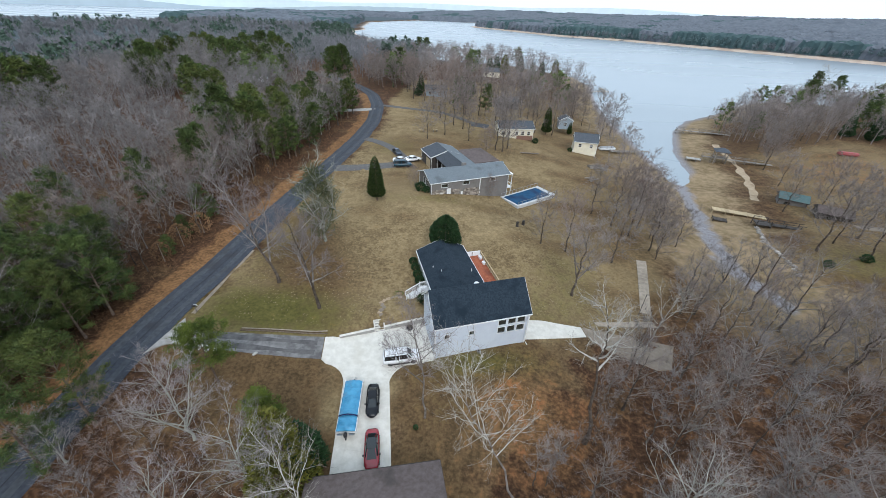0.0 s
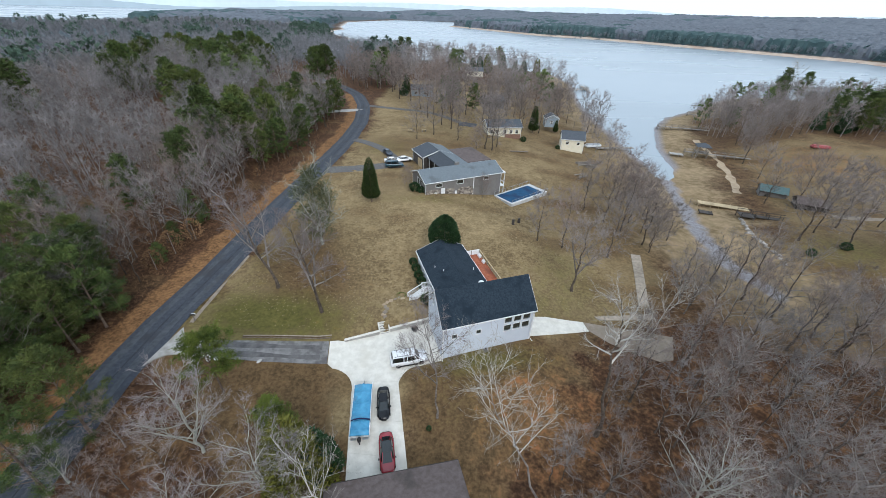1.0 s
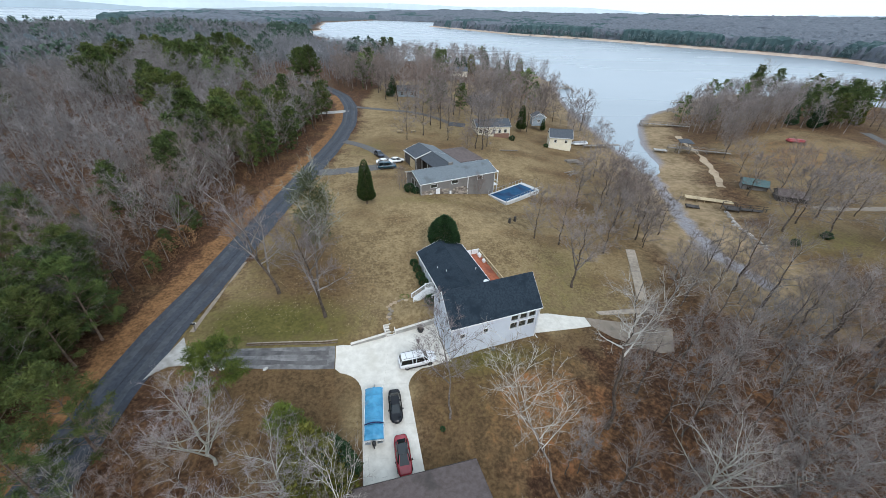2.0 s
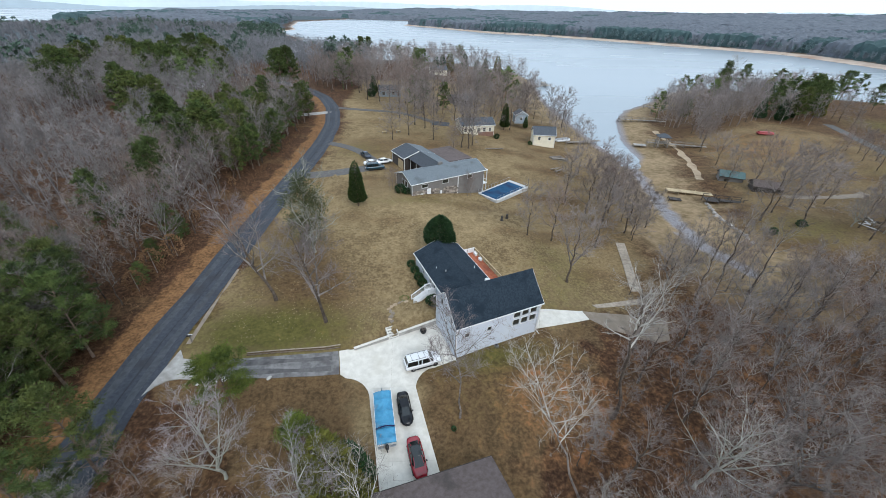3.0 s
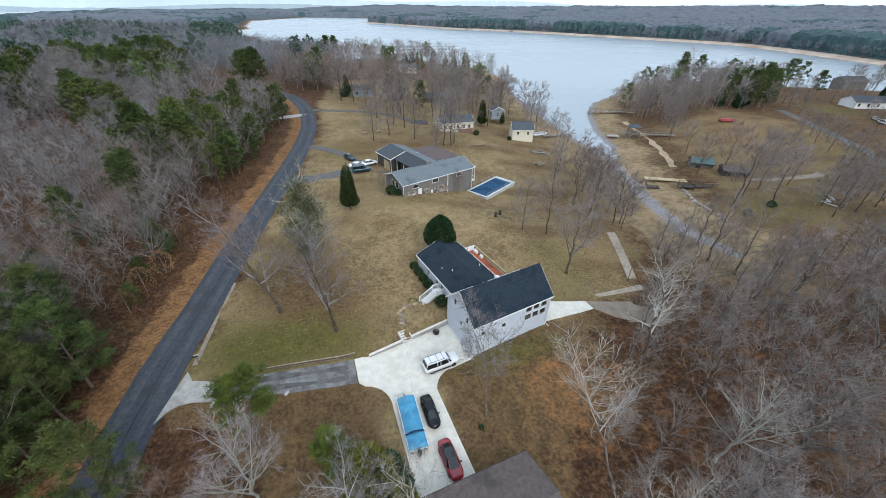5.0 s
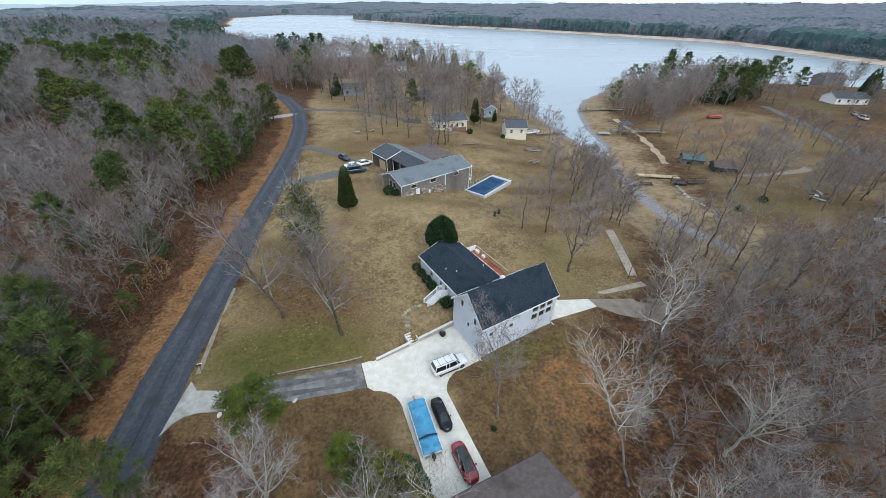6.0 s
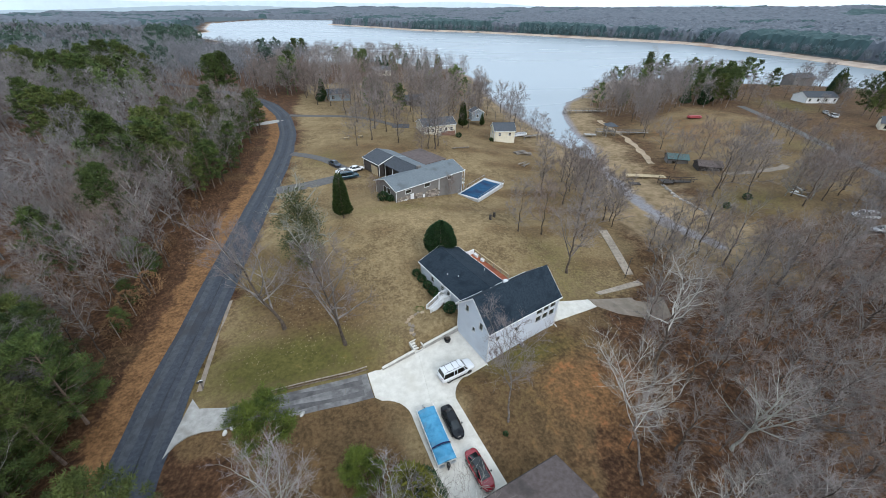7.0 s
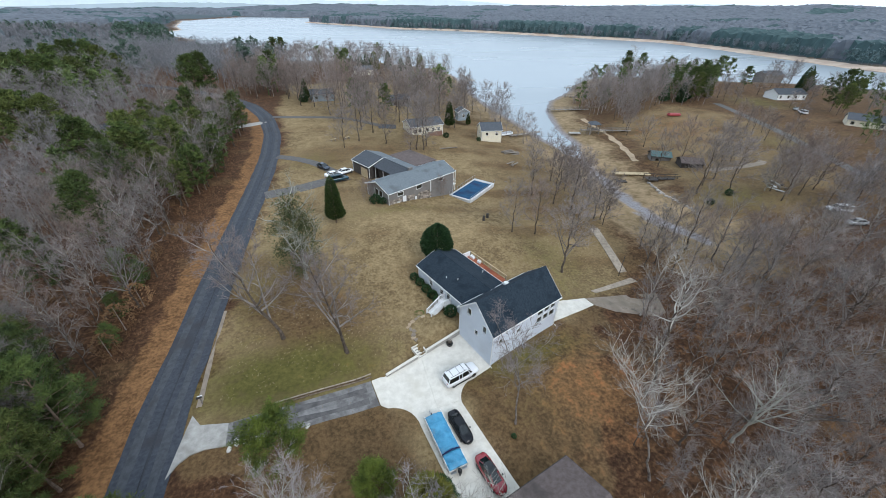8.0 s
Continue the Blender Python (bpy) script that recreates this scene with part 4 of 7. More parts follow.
# retaining wall and garden steps along the court
wall_ret = thing("retaining_wall", HOUSE, "pale concrete retaining wall beside the parking court", "wall", kind="structure")
for u0, u1 in ((-12.6, -7.56), (-5.94, -0.05)):
    m = Mesh()
    m.loft([[(u, 6.75, -0.4), (u, 6.75, 0.5 + 0.075 * (u + 12.6)), (u, 7.0, 0.5 + 0.075 * (u + 12.6)), (u, 7.0, -0.4)] for u in (u0, u1)])
    part("wall_section", m, pale_concrete, wall_ret)
    part("coping", Mesh().loft([[(u, 6.7, z), (u, 6.7, z + 0.08), (u, 7.06, z + 0.08), (u, 7.06, z)] for u, z in ((u0, 0.5 + 0.075 * (u0 + 12.6)), (u1, 0.5 + 0.075 * (u1 + 12.6)))]), new_concrete, wall_ret)
steps = thing("garden_steps", HOUSE @ pose(-6.75, 6.75, 0), "pale concrete steps between low walls, sunk into the lawn", "steps")
for i in range(4):
    part("step", Mesh().box(-0.62, 0.4 * i - 0.04, -0.2, 0.62, 0.4 * i + 0.38, 0.4 + 0.14 * i, 0.015), pale_concrete, steps)
    part("tread", Mesh().box(-0.62, 0.4 * i + 0.05, 0.402 + 0.14 * i, 0.62, 0.4 * i + 0.355, 0.44 + 0.14 * i, 0.012), new_concrete, steps)
for x in (-0.8, 0.64):
    part("side_wall", Mesh().loft([[(x + w, 0.0, -0.2), (x + w, 0.0, 0.98), (x + w, 1.66, 1.08), (x + w, 1.66, -0.2)] for w in (0, 0.16)]), new_concrete, steps)
part("back_wall", Mesh().box(-0.8, 1.67, -0.2, 0.8, 1.8, 1.08, 0.015), new_concrete, steps)
rng = random.Random(44)
for x, y, r in ((-5.95, 48.45, 20), (-6.5, 48.65, 60), (-7.1, 48.3, 35), (-7.75, 47.95, 15), (-8.35, 47.5, 70), (-8.75, 47.05, 30), (-8.5, 46.4, 80), (-8.15, 45.9, 20), (-8.45, 45.2, 55), (-8.6, 44.7, 5), (-8.35, 44.25, 40)):
    w, h = rng.uniform(0.3, 0.44), rng.uniform(0.2, 0.32)
    m = Mesh().loft([[(-w, -h, z), (w * 0.8, -h * 1.1, z), (w * 1.05, h * 0.2, z), (w * 0.7, h, z), (-w * 0.75, h * 0.85, z)] for z in (-0.12, 0.07)])
    solo("stepping_stone", m, dirty_concrete if rng.random() < 0.6 else sand, "flat angular pale stepping stone in the grass", "paving stone", pose(x, y, gz(x, y), 0, 0, r), "stepping stones on the lawn")
bin_ = thing("planter_pot", HOUSE @ pose(-2.4, 6.1, 0.07) @ Matrix.Scale(1.4, 4), "dark pot with a dried plant beside the wall", "planter")
part("pot", Mesh().loft([[(r * math.cos(w), r * math.sin(w), z) for w in np.linspace(0, 6.283, 13)[:-1]] for r, z in ((0.22, 0), (0.34, 0.5), (0.36, 0.55), (0.3, 0.55), (0.28, 0.45))]), black_plastic, bin_)
dry = Mesh()
rng = random.Random(5)
for _ in range(60):
    w, e = rng.uniform(0, 6.28), rng.uniform(0.1, 0.45)
    dry.spike((0, 0, 0.45), (e * math.cos(w), e * math.sin(w), rng.uniform(0.7, 1.15)), 0.02)
part("plant", dry, bark_grey, bin_)
ac = thing("air_conditioner", HOUSE @ pose(6.3, -0.5, gz(6.4, 38.3)) @ Matrix.Scale(0.62, 4), "small grey air conditioner unit at the wall", "air conditioner")
part("casing", Mesh().box(-0.4, -0.4, 0, 0.4, 0.4, 0.75, 0.02), silver_metal, ac)
part("fan_grille", Mesh().disc((0, 0, 0.75), 0.3, 0.04, 16), black_plastic, ac)
edging = thing("timber_edging", Matrix(), "weathered timber bed edging beside the old driveway", "edging", kind="structure")
for row in (0.35, 0.75):
    for i in range(6):
        x0, x1 = -27.6 + 2.0 * i, -27.6 + 2.0 * i + 1.93
        y0, y1 = 39.3 + 0.17 * i + row, 39.3 + 0.17 * (i + 1) + row
        part("timber", Mesh().beam((x0, y0, gz(x0, y0) + 0.07), (x1, y1, gz(x1, y1) + 0.07), 0.12), edging_wood if row < 0.5 else weathered_plank, edging)
part("soil", strip([(-27.6, 39.85), (-21.6, 40.35), (-15.7, 40.85)], 0.28, 0.04, 0.1, 0.8, 2), mulch, edging, "dark bare soil between the timbers")

# garage at the drive's end
garage = thing("garage", pose(1.3, 22.1, -0.7, 0, 0, 190), "low garage with a weathered brown shingle roof", "garage")
block(garage, 0.3, 12.6, 0.35, 9.6, -0.3, 3.3, 4.75, grey_siding, brown_shingle, "u", 0.35, {"front": [(2, 3, 1, 2), (7, 8, 1, 2)]}, trim=dark_wood)

# ranch house by the pool
ranch = thing("ranch_house", pose(-2.3, 83.0, 0, 0, 0, 23.3), "long grey ranch house with blue-grey shingle roof", "house")
block(ranch, -0.3, 20.4, 0, 8.3, 0.0, 7.0, 8.55, grey_siding, grey_shingle, "u", 0.4,
      {"front": [(2.6, 4.2, 5.5, 6.3), (8.2, 9.9, 5.6, 6.5), (15.6, 17, 5.6, 6.4)], "left": [(3.1, 4.3, 5.2, 6.7), (4.7, 5.9, 5.2, 6.7)]}, rails=0, mullions=0)
part("door", Mesh().box(3.7, -0.05, 3.2, 4.7, 0.03, 5.1), white_paint, ranch, "white basement door")
part("door", Mesh().box(7.4, -0.05, 3.0, 7.9, 0.03, 3.9), white_paint, ranch, "small white hatch")
part("corner_board", Mesh().box(12.4, -0.06, 0.8, 12.6, 0.03, 6.9), white_paint, ranch)
rng = random.Random(8)
for j in range(8):
    u = -0.25 + rng.uniform(0, 0.2)
    while u < 12.2:
        w, z = rng.uniform(0.34, 0.72), 5.1 - 0.31 * j - 0.06 * u + rng.uniform(-0.03, 0.03)
        if not (u + w > 3.65 and u < 4.75 and z > 3) and not (u + w > 7.35 and u < 7.95):
            part("stone", Mesh().box(u, -0.1 - rng.uniform(0, 0.06), z - 0.29, u + w - 0.03, 0.0, z, 0.025), brown_stone, ranch)
        u += w
for u in (20.55, 22.2):
    part("porch_post", Mesh().box(u - 0.07, 1.0, 0.8, u + 0.07, 1.14, 6.2), white_paint, ranch)
part("porch_roof", Mesh().box(20.46, 0.9, 6.2, 22.4, 4.6, 6.36), white_paint, ranch)
part("porch_floor", Mesh().box(20.46, 0.9, 2.6, 22.4, 4.6, 2.76), white_paint, ranch)
part("porch_rail", Mesh().box(22.2, 0.9, 3.55, 22.34, 4.6, 3.65), white_paint, ranch)
part("chimney", Mesh().box(9.6, 4.6, 7.6, 10.7, 5.2, 9.15), grey_siding, ranch)
wing2 = thing("carport", pose(-2.3, 83.0, 0, 0, 0, 23.3), "dark-roofed carport wing with a white gable board", "carport")
block(wing2, 5.9, 15.0, 16.6, 24.3, 2.8, 7.0, 8.45, dark_wood, slate_shingle, "v", 0.25, {})
# dark wall added to give the open carport its inner shade
part("breezeway_wall", Mesh().box(8.6, 8.5, 2.9, 14.6, 16.4, 6.5), dark_wood, wing2)
for v in (9.2, 12.6, 16.0):
    part("carport_post", Mesh().box(7.35, v - 0.07, 2.6, 7.49, v + 0.07, 6.9), white_paint, wing2)
# light painted by shingle: slate on the shaded slope, paler grey on the lit
part("carport_roof", Mesh().loft([[(7.0, v, 7.08), (10.45, v, 8.46), (10.45, v, 8.3), (7.0, v, 6.92)] for v in (4.5, 16.3)]), slate_shingle, wing2, "carport roof's shaded slope in darker shingle")
part("lit_slope", Mesh().loft([[(10.45, v, 8.63), (15.3, v, 7.07), (15.3, v, 6.95), (10.45, v, 8.45)] for v in (4.5, 16.3)]), grey_shingle, wing2, "carport roof's lit slope in paler blue-grey shingle")
part("lit_slope", Mesh().loft([[(10.5, v, 8.634), (15.3, v, 7.085), (15.3, v, 7.075), (10.5, v, 8.618)] for v in (16.36, 24.5)]), grey_shingle, wing2, "carport roof's lit slope in paler blue-grey shingle")
part("garage_door", Mesh().box(5.8, 17.4, 3.0, 5.88, 20.4, 6.1, 0.01), tan_wood, wing2, "tan wooden garage door")
part("infill_roof", Mesh().box(15.35, 8.9, 6.9, 22.8, 20.5, 7.1), brown_shingle, wing2, "flat brown membrane roof")
part("infill_wall", Mesh().box(15.6, 9.2, 3.0, 22.4, 20.2, 6.89), grey_siding, wing2)

# covered swimming pool on its plinth
pool = thing("swimming_pool", pose(18.6, 84.6, 0, 0, 0, 36), "raised rectangular pool with a dark blue winter cover", "swimming pool")
PL, PW = 13.6, 6.3
for nm, b in (("coping", (0, 0, PL, 0.5)), ("coping", (0, PW - 0.5, PL, PW)), ("coping", (0, 0.5, 0.5, PW - 0.5)), ("coping", (PL - 1.3, 0.5, PL, PW - 0.5))):
    part(nm, Mesh().box(b[0], b[1], 1.02, b[2], b[3], 1.2, 0.03), pool_coping, pool)
for nm, b in (("side", (0.1, 0.1, PL - 0.1, 0.3)), ("side", (0.1, PW - 0.3, PL - 0.1, PW - 0.1)), ("side", (0.1, 0.3, 0.3, PW - 0.3)), ("side", (PL - 0.3, 0.3, PL - 0.1, PW - 0.3))):
    part(nm, Mesh().box(b[0], b[1], -0.9, b[2], b[3], 1.02), pool_coping, pool)
cover = Mesh()
ring = []
for i in range(15):
    x = 0.45 + (PL - 1.7) * i / 14
    ring.append([(x, 0.45 + (PW - 0.9) * j / 8, 1.14 - 0.16 * math.sin(math.pi * i / 14) * math.sin(math.pi * j / 8)) for j in range(9)])
cover.loft(ring, closed=False)
part("cover", cover, pool_cover, pool, "dark blue sagging cover", True)
for i in range(11):
    x = 0.1 + (PL - 0.2) * i / 10
    part("fence_post", Mesh().box(x - 0.03, -0.02, 1.2, x + 0.03, 0.04, 2.15), silver_metal, pool)
    part("fence_post", Mesh().box(x - 0.03, PW - 0.06, 1.2, x + 0.03, PW, 2.15), silver_metal, pool)
part("fence_rail", Mesh().box(0.1, -0.01, 2.1, PL - 0.1, 0.03, 2.15), silver_metal, pool)
part("fence_rail", Mesh().box(0.1, PW - 0.05, 2.1, PL - 0.1, PW - 0.01, 2.15), silver_metal, pool)

# neighbours
cream = thing("cream_house", pose(19.3, 138.2, 2.6, 0, 0, 5), "cream-sided house with grey roof and brick basement", "house")
block(cream, 0, 12.5, 0, 8, -0.6, 3.3, 5.0, cream_siding, slate_shingle, "u", 0.4, {"front": [(1, 2, 1, 2.2), (3, 4, 1, 2.2), (6, 7, 1, 2.2), (8.2, 9.2, 1, 2.2), (10.4, 11.4, 1, 2.2)]})
part("brick_base", Mesh().box(6.5, -0.12, -0.9, 12.4, -0.02, 0.8), brick_red, cream, "red brick basement wall")
cabin = thing("boat_garage", pose(45.9, 134.6, -0.7, 0, 0, -12), "cream boat garage with dark blue-grey roof", "garage")
block(cabin, 0, 7.8, 0, 6.6, -0.9, 4.1, 6.2, cream_siding, slate_shingle, "u", 0.35, {"front": [(1.6, 2.5, 2.2, 3.2), (5.4, 6.3, 2.2, 3.2)], "left": [(2.8, 3.8, 2.2, 3.3)]})
shed = thing("blue_shed", pose(46, 158.2, 1.9, 0, 0, -5), "small blue-grey shed by the shore", "shed")
block(shed, 0, 5.2, 0, 4.6, -0.5, 3.0, 4.4, blue_siding, slate_shingle, "v", 0.3, {"front": [(2, 3, 0.9, 2.0)]})
for nm, x, y, r, L_, D_, z, siding, lab in (
        ("grey_house", -10.5, 193, 5, 10, 7, 3.0, blue_siding, "blue-grey house among bare trees on the point"),
        ("white_house", 22, 268, 0, 11, 8, 3.2, cream_siding, "pale house behind the trees near the shore"),
        ("tan_house", 24, 186, 12, 10, 7, 3.0, grey_siding, "brown low house under tall bare trees"),
        ("green_house", 92, 97, -33, 6.0, 4.5, 1.5, grey_siding, "blue-green roofed cottage above the lake bed"),
        ("brown_house", 94.5, 87.5, -30, 6.5, 4.5, 1.5, dark_wood, "dark brown cottage behind the dry lake bed"),
        ("east_house", 228, 143, -15, 17, 9, 3.0, white_paint, "long white house with blue-grey roof in the far yards"),
        ("east_house", 203, 99, -58, 15, 8, 2.6, cream_siding, "pale house with wide dark roof in the far yards"),
        ("east_house", 290, 190, -10, 15, 9, 5.5, grey_siding, "two-storey grey house near the far water"),
        ("east_house", 218, 222, -15, 12, 8, 3.5, grey_siding, "brown-roofed house in the wooded point"),
        ("woods_house", -76, 146, 20, 11, 8, 3.0, cream_siding, "pale house half hidden in the woods"),
        ("woods_house", -104, 203, 10, 11, 7, 3.0, white_paint, "white house half hidden in the woods")):
    h = thing(nm, pose(x, y, gz(x + L_ / 2, y), 0, 0, r), lab, "house")
    block(h, 0, L_, 0, D_, -1.5, z, z + D_ * 0.24, siding, teal_shingle if nm == "green_house" else brown_shingle if nm == "brown_house" else slate_shingle, "u", 0.35, trim=dark_wood if nm in ("green_house", "brown_house", "tool_shed", "tan_house") else pale_concrete, holes={"front": [(s, s + 1.1, z - 2.0, z - 0.8) for s in np.arange(1.4, L_ - 1.5, 4.6)]})


# ---- trees ----
def wander(rng, a, d, length, n, bend, lift):
    """A crooked path from a along d."""
    pts = [Vector(a)]
    d = Vector(d).normalized()
    for _ in range(n):
        d = (d + Vector((rng.uniform(-bend, bend), rng.uniform(-bend, bend), rng.uniform(-bend, bend) + lift))).normalized()
        pts.append(pts[-1] + d * (length / n))
    return pts


def along(path, t):
    """The point and the heading at a share t of a path."""
    n = len(path) - 1
    k = min(int(t * n), n - 1)
    return path[k].lerp(path[k + 1], t * n - k), (path[k + 1] - path[k]).normalized()


def bare_tree(seed, height=15.0, limbs=12, sub=7, shoots=4, twigs=5, trunk_r=0.2, first=0.3, reach=0.4, twig_r=0.013, lean=(0, 0), fork=False, upright=0.7,
              thin=0.45, crook=0.2, long=1.0, light=False):
    """The trunk, its limbs, and a crown of branches, shoots and twigs. light: few faces, for distant woods."""
    rng = random.Random(seed)
    wood, fine, arms, boughs = Mesh(), Mesh(), [], Mesh()
    n, ns = (3, 3) if light else (9, 7)
    trunk = []
    for i in range(n + 1):
        t = i / n
        w = height * 0.016 * (0 if i == 0 else 1)
        trunk.append(Vector((lean[0] * height * t ** 1.15 + rng.uniform(-w, w), lean[1] * height * t ** 1.15 + rng.uniform(-w, w), -0.4 + (height * 0.9 + 0.4) * t)))
    wood.tube(trunk, [trunk_r * (1.4 if i == 0 else 1) * (1 - 0.9 * (i / n) ** 0.9) for i in range(n + 1)], ns)
    starts = [(trunk, trunk_r, first, limbs)]
    if fork:
        for k in range(2):
            t0 = first * rng.uniform(0.75, 1.15)
            a, _ = along(trunk, t0)
            w = rng.uniform(0, 6.28)
            p = wander(rng, a, (0.55 * math.cos(w) + lean[0], 0.55 * math.sin(w) + lean[1], 1), height * rng.uniform(0.5, 0.62), 6, 0.1, 0.05)
            arms.append(Mesh().tube(p, [trunk_r * 0.62 * (1 - 0.88 * i / 6) for i in range(7)], 5))
            starts.append((p, trunk_r * 0.62, 0.22, limbs // 2))
    for path, r0, t0, count in starts:
        for i in range(count):
            t = t0 + (0.99 - t0) * (i + rng.random()) / count
            a, _ = along(path, t)
            rel = (t - t0) / (1 - t0)
            w = i * 2.4 + rng.uniform(-0.5, 0.5)
            ll = height * reach * (0.42 + 0.62 * math.sin(math.pi * (0.3 + 0.66 * rel))) * rng.uniform(0.75, 1.12) * (1 if path is trunk else 0.72)
            up = upright * rng.uniform(0.6, 1.3) + 0.55 * rel
            seg = 2 if light else 6
            limb = wander(rng, a, (math.cos(w), math.sin(w), up), ll, seg, crook, 0.06)
            lr = max(0.02, r0 * thin * (1.1 - 0.7 * rel))
            arms.append(Mesh().tube(limb, [max(0.012, lr * (1 - 0.88 * k / seg)) for k in range(seg + 1)], 3 if light else 4))
            for j in range(sub):
                q = 0.16 + 0.84 * (j + rng.random()) / sub
                b, e = along(limb, min(q, 0.999))
                side = Vector((rng.uniform(-1, 1), rng.uniform(-1, 1), rng.uniform(-0.35, 0.75)))
                side = (side - e * side.dot(e)).normalized()
                sl = ll * rng.uniform(0.3, 0.52) * (1.2 - 0.55 * q)
                bs = 1 if light else 3
                branch = wander(rng, b, e * rng.uniform(0.6, 1.0) + side * 0.8, sl, bs, crook * 1.2, 0.07)
                br = max(twig_r * 1.5, lr * 0.36 * (1.1 - 0.7 * q))
                if light:
                    fine.spike(branch[0], branch[1], br)
                else:
                    boughs.tube(branch, [br, br * 0.75, br * 0.5, br * 0.25], 3)
                for _ in range(shoots):
                    c, g = along(branch, rng.uniform(0.15, 0.999))
                    d = (g + Vector((rng.uniform(-1, 1), rng.uniform(-1, 1), rng.uniform(-0.5, 0.9))) * 0.95).normalized()
                    hl = (0.4 + sl * 0.42) * rng.uniform(0.6, 1.15)
                    tip = c + d * hl
                    if not light:
                        fine.spike(c, tip, twig_r * 1.25)
                    for _ in range(twigs):
                        f = rng.uniform(0.0, 1.0)
                        o = c.lerp(tip, f)
                        z = (d * 0.7 + Vector((rng.uniform(-1, 1), rng.uniform(-1, 1), rng.uniform(-0.5, 0.8)))).normalized()
                        x = z.orthogonal().normalized() * twig_r
                        x.rotate(Euler((rng.uniform(0, 6), rng.uniform(0, 6), 0)))
                        fine.face(o - x, o + x, o + z * rng.uniform(0.3, 0.85) * long)
    return wood, fine, arms, boughs


def joined(*ms):
    m = Mesh()
    for a in ms:
        n = len(m.v)
        m.v += a.v
        m.f += [tuple(i + n for i in f) for f in a.f]
    return m


def blade(m, rng, c, out, size, width):
    """One short spray of foliage at c."""
    d = (Vector(out) + Vector((rng.uniform(-1, 1), rng.uniform(-1, 1), rng.uniform(-0.8, 1)))).normalized()
    s = d.orthogonal().normalized()
    s.rotate(Euler((rng.uniform(0, 6), rng.uniform(0, 6), rng.uniform(0, 6))))
    s = (s - d * s.dot(d)).normalized() * width
    c = Vector(c)
    m.face(c - s, c + s, c + d * size)


def pine_tree(seed, height=14.0, limbs=34, clumps=6, sprays=12, bare=0.25, reach=0.22, size=0.42, width=0.13, flat=0.4):
    rng = random.Random(seed)
    wood, fine = Mesh(), Mesh()
    trunk = wander(rng, (0, 0, -0.4), (0, 0, 1), height, 8, 0.04, 0.05)
    r0 = height * 0.014
    wood.tube(trunk, [r0 * (1.3 if i == 0 else 1) * (1 - 0.88 * i / 8) for i in range(9)], 6)
    for i in range(limbs):
        t = bare + (1 - bare) * (i + rng.random()) / limbs
        q = min(int(t * 8), 7)
        a = trunk[q].lerp(trunk[q + 1], t * 8 - q)
        w = i * 2.4 + rng.uniform(-0.6, 0.6)
        rel = (t - bare) / (1 - bare)
        ll = height * reach * (0.16 + math.sin(math.pi * (0.16 + 0.84 * rel) ** 0.85) ** 0.8) * rng.uniform(0.7, 1.15) + 0.3
        limb = wander(rng, a, (math.cos(w), math.sin(w), 0.15 + 0.9 * rel), ll, 4, 0.16, 0.06)
        wood.tube(limb, [max(0.015, r0 * 0.28 * (1 - 0.75 * k / 4)) for k in range(5)], 3)
        for j in range(clumps):
            s = 0.4 + 0.62 * ((j + rng.random()) / clumps) ** 0.7
            s = min(s, 0.999)
            k = min(int(s * 4), 3)
            c = limb[k].lerp(limb[k + 1], s * 4 - k) + Vector((rng.gauss(0, 0.3), rng.gauss(0, 0.3), rng.gauss(0.05, 0.22)))
            for _ in range(sprays):
                o = Vector((rng.gauss(0, 0.2), rng.gauss(0, 0.2), rng.gauss(0, 0.14)))
                blade(fine, rng, c + o, o * 3 + Vector((0, 0, flat)), size * rng.uniform(0.6, 1.2), width * rng.uniform(0.6, 1.2))
    return wood, fine, [], None


def cone_tree(seed, height=9.0, radius=2.0, sprays=2600, base=0.6, power=0.75, size=0.34, width=0.12, egg=0.0):
    """A dense evergreen of small upswept sprays over an uneven cone or egg."""
    rng = random.Random(seed)
    wood, fine = Mesh(), Mesh()
    wood.tube([(0, 0, -0.3), (0, 0, height * 0.5), (0, 0, height * 0.95)], [height * 0.018, height * 0.012, 0.02], 6)
    lobes = [(rng.uniform(0, 6.28), rng.uniform(0, 1), rng.uniform(0.25, 0.6), rng.uniform(-0.22, 0.22)) for _ in range(26)]
    for _ in range(sprays):
        t = 1 - math.sqrt(rng.random()) if not egg else rng.random()
        w = rng.uniform(0, 6.28)
        r = radius * ((1 - t) ** power * min(1, 0.55 + t * 4) if not egg else math.sin(math.pi * (0.12 + 0.88 * t) ** egg) ** 0.7)
        for lw, lt, ls, la in lobes:
            dw = math.atan2(math.sin(w - lw), math.cos(w - lw))
            r *= 1 + la * math.exp(-(dw / 0.5) ** 2 - ((t - lt) / (ls * 0.4)) ** 2)
        r *= rng.uniform(0.72, 1.03)
        c = Vector((r * math.cos(w), r * math.sin(w), base + (height - base) * t))
        blade(fine, rng, c, (math.cos(w) * 1.2, math.sin(w) * 1.2, 0.9), size * rng.uniform(0.6, 1.25), width * rng.uniform(0.7, 1.2))
    return wood, fine, [], None


def grown(name, wood, fine, arms, boughs, bark, leaf, label, category="tree", split=False, limb_bark=None):
    """The pattern of a tree: trunk, limbs and crown under one base. Copies share its meshes."""
    ob = thing(name, Matrix(), label, category)
    if split:
        part("trunk", wood, bark, ob)
        for arm in arms:
            part("limb", arm, limb_bark or bark, ob)
    else:
        part("trunk", wood, bark, ob)
        if arms:
            part("bough", joined(*arms), limb_bark or bark, ob)
    if boughs:
        tagged(part("branchwork", boughs, limb_bark or bark, ob), kind="stuff")
    part("crown", fine, leaf, ob)
    return ob


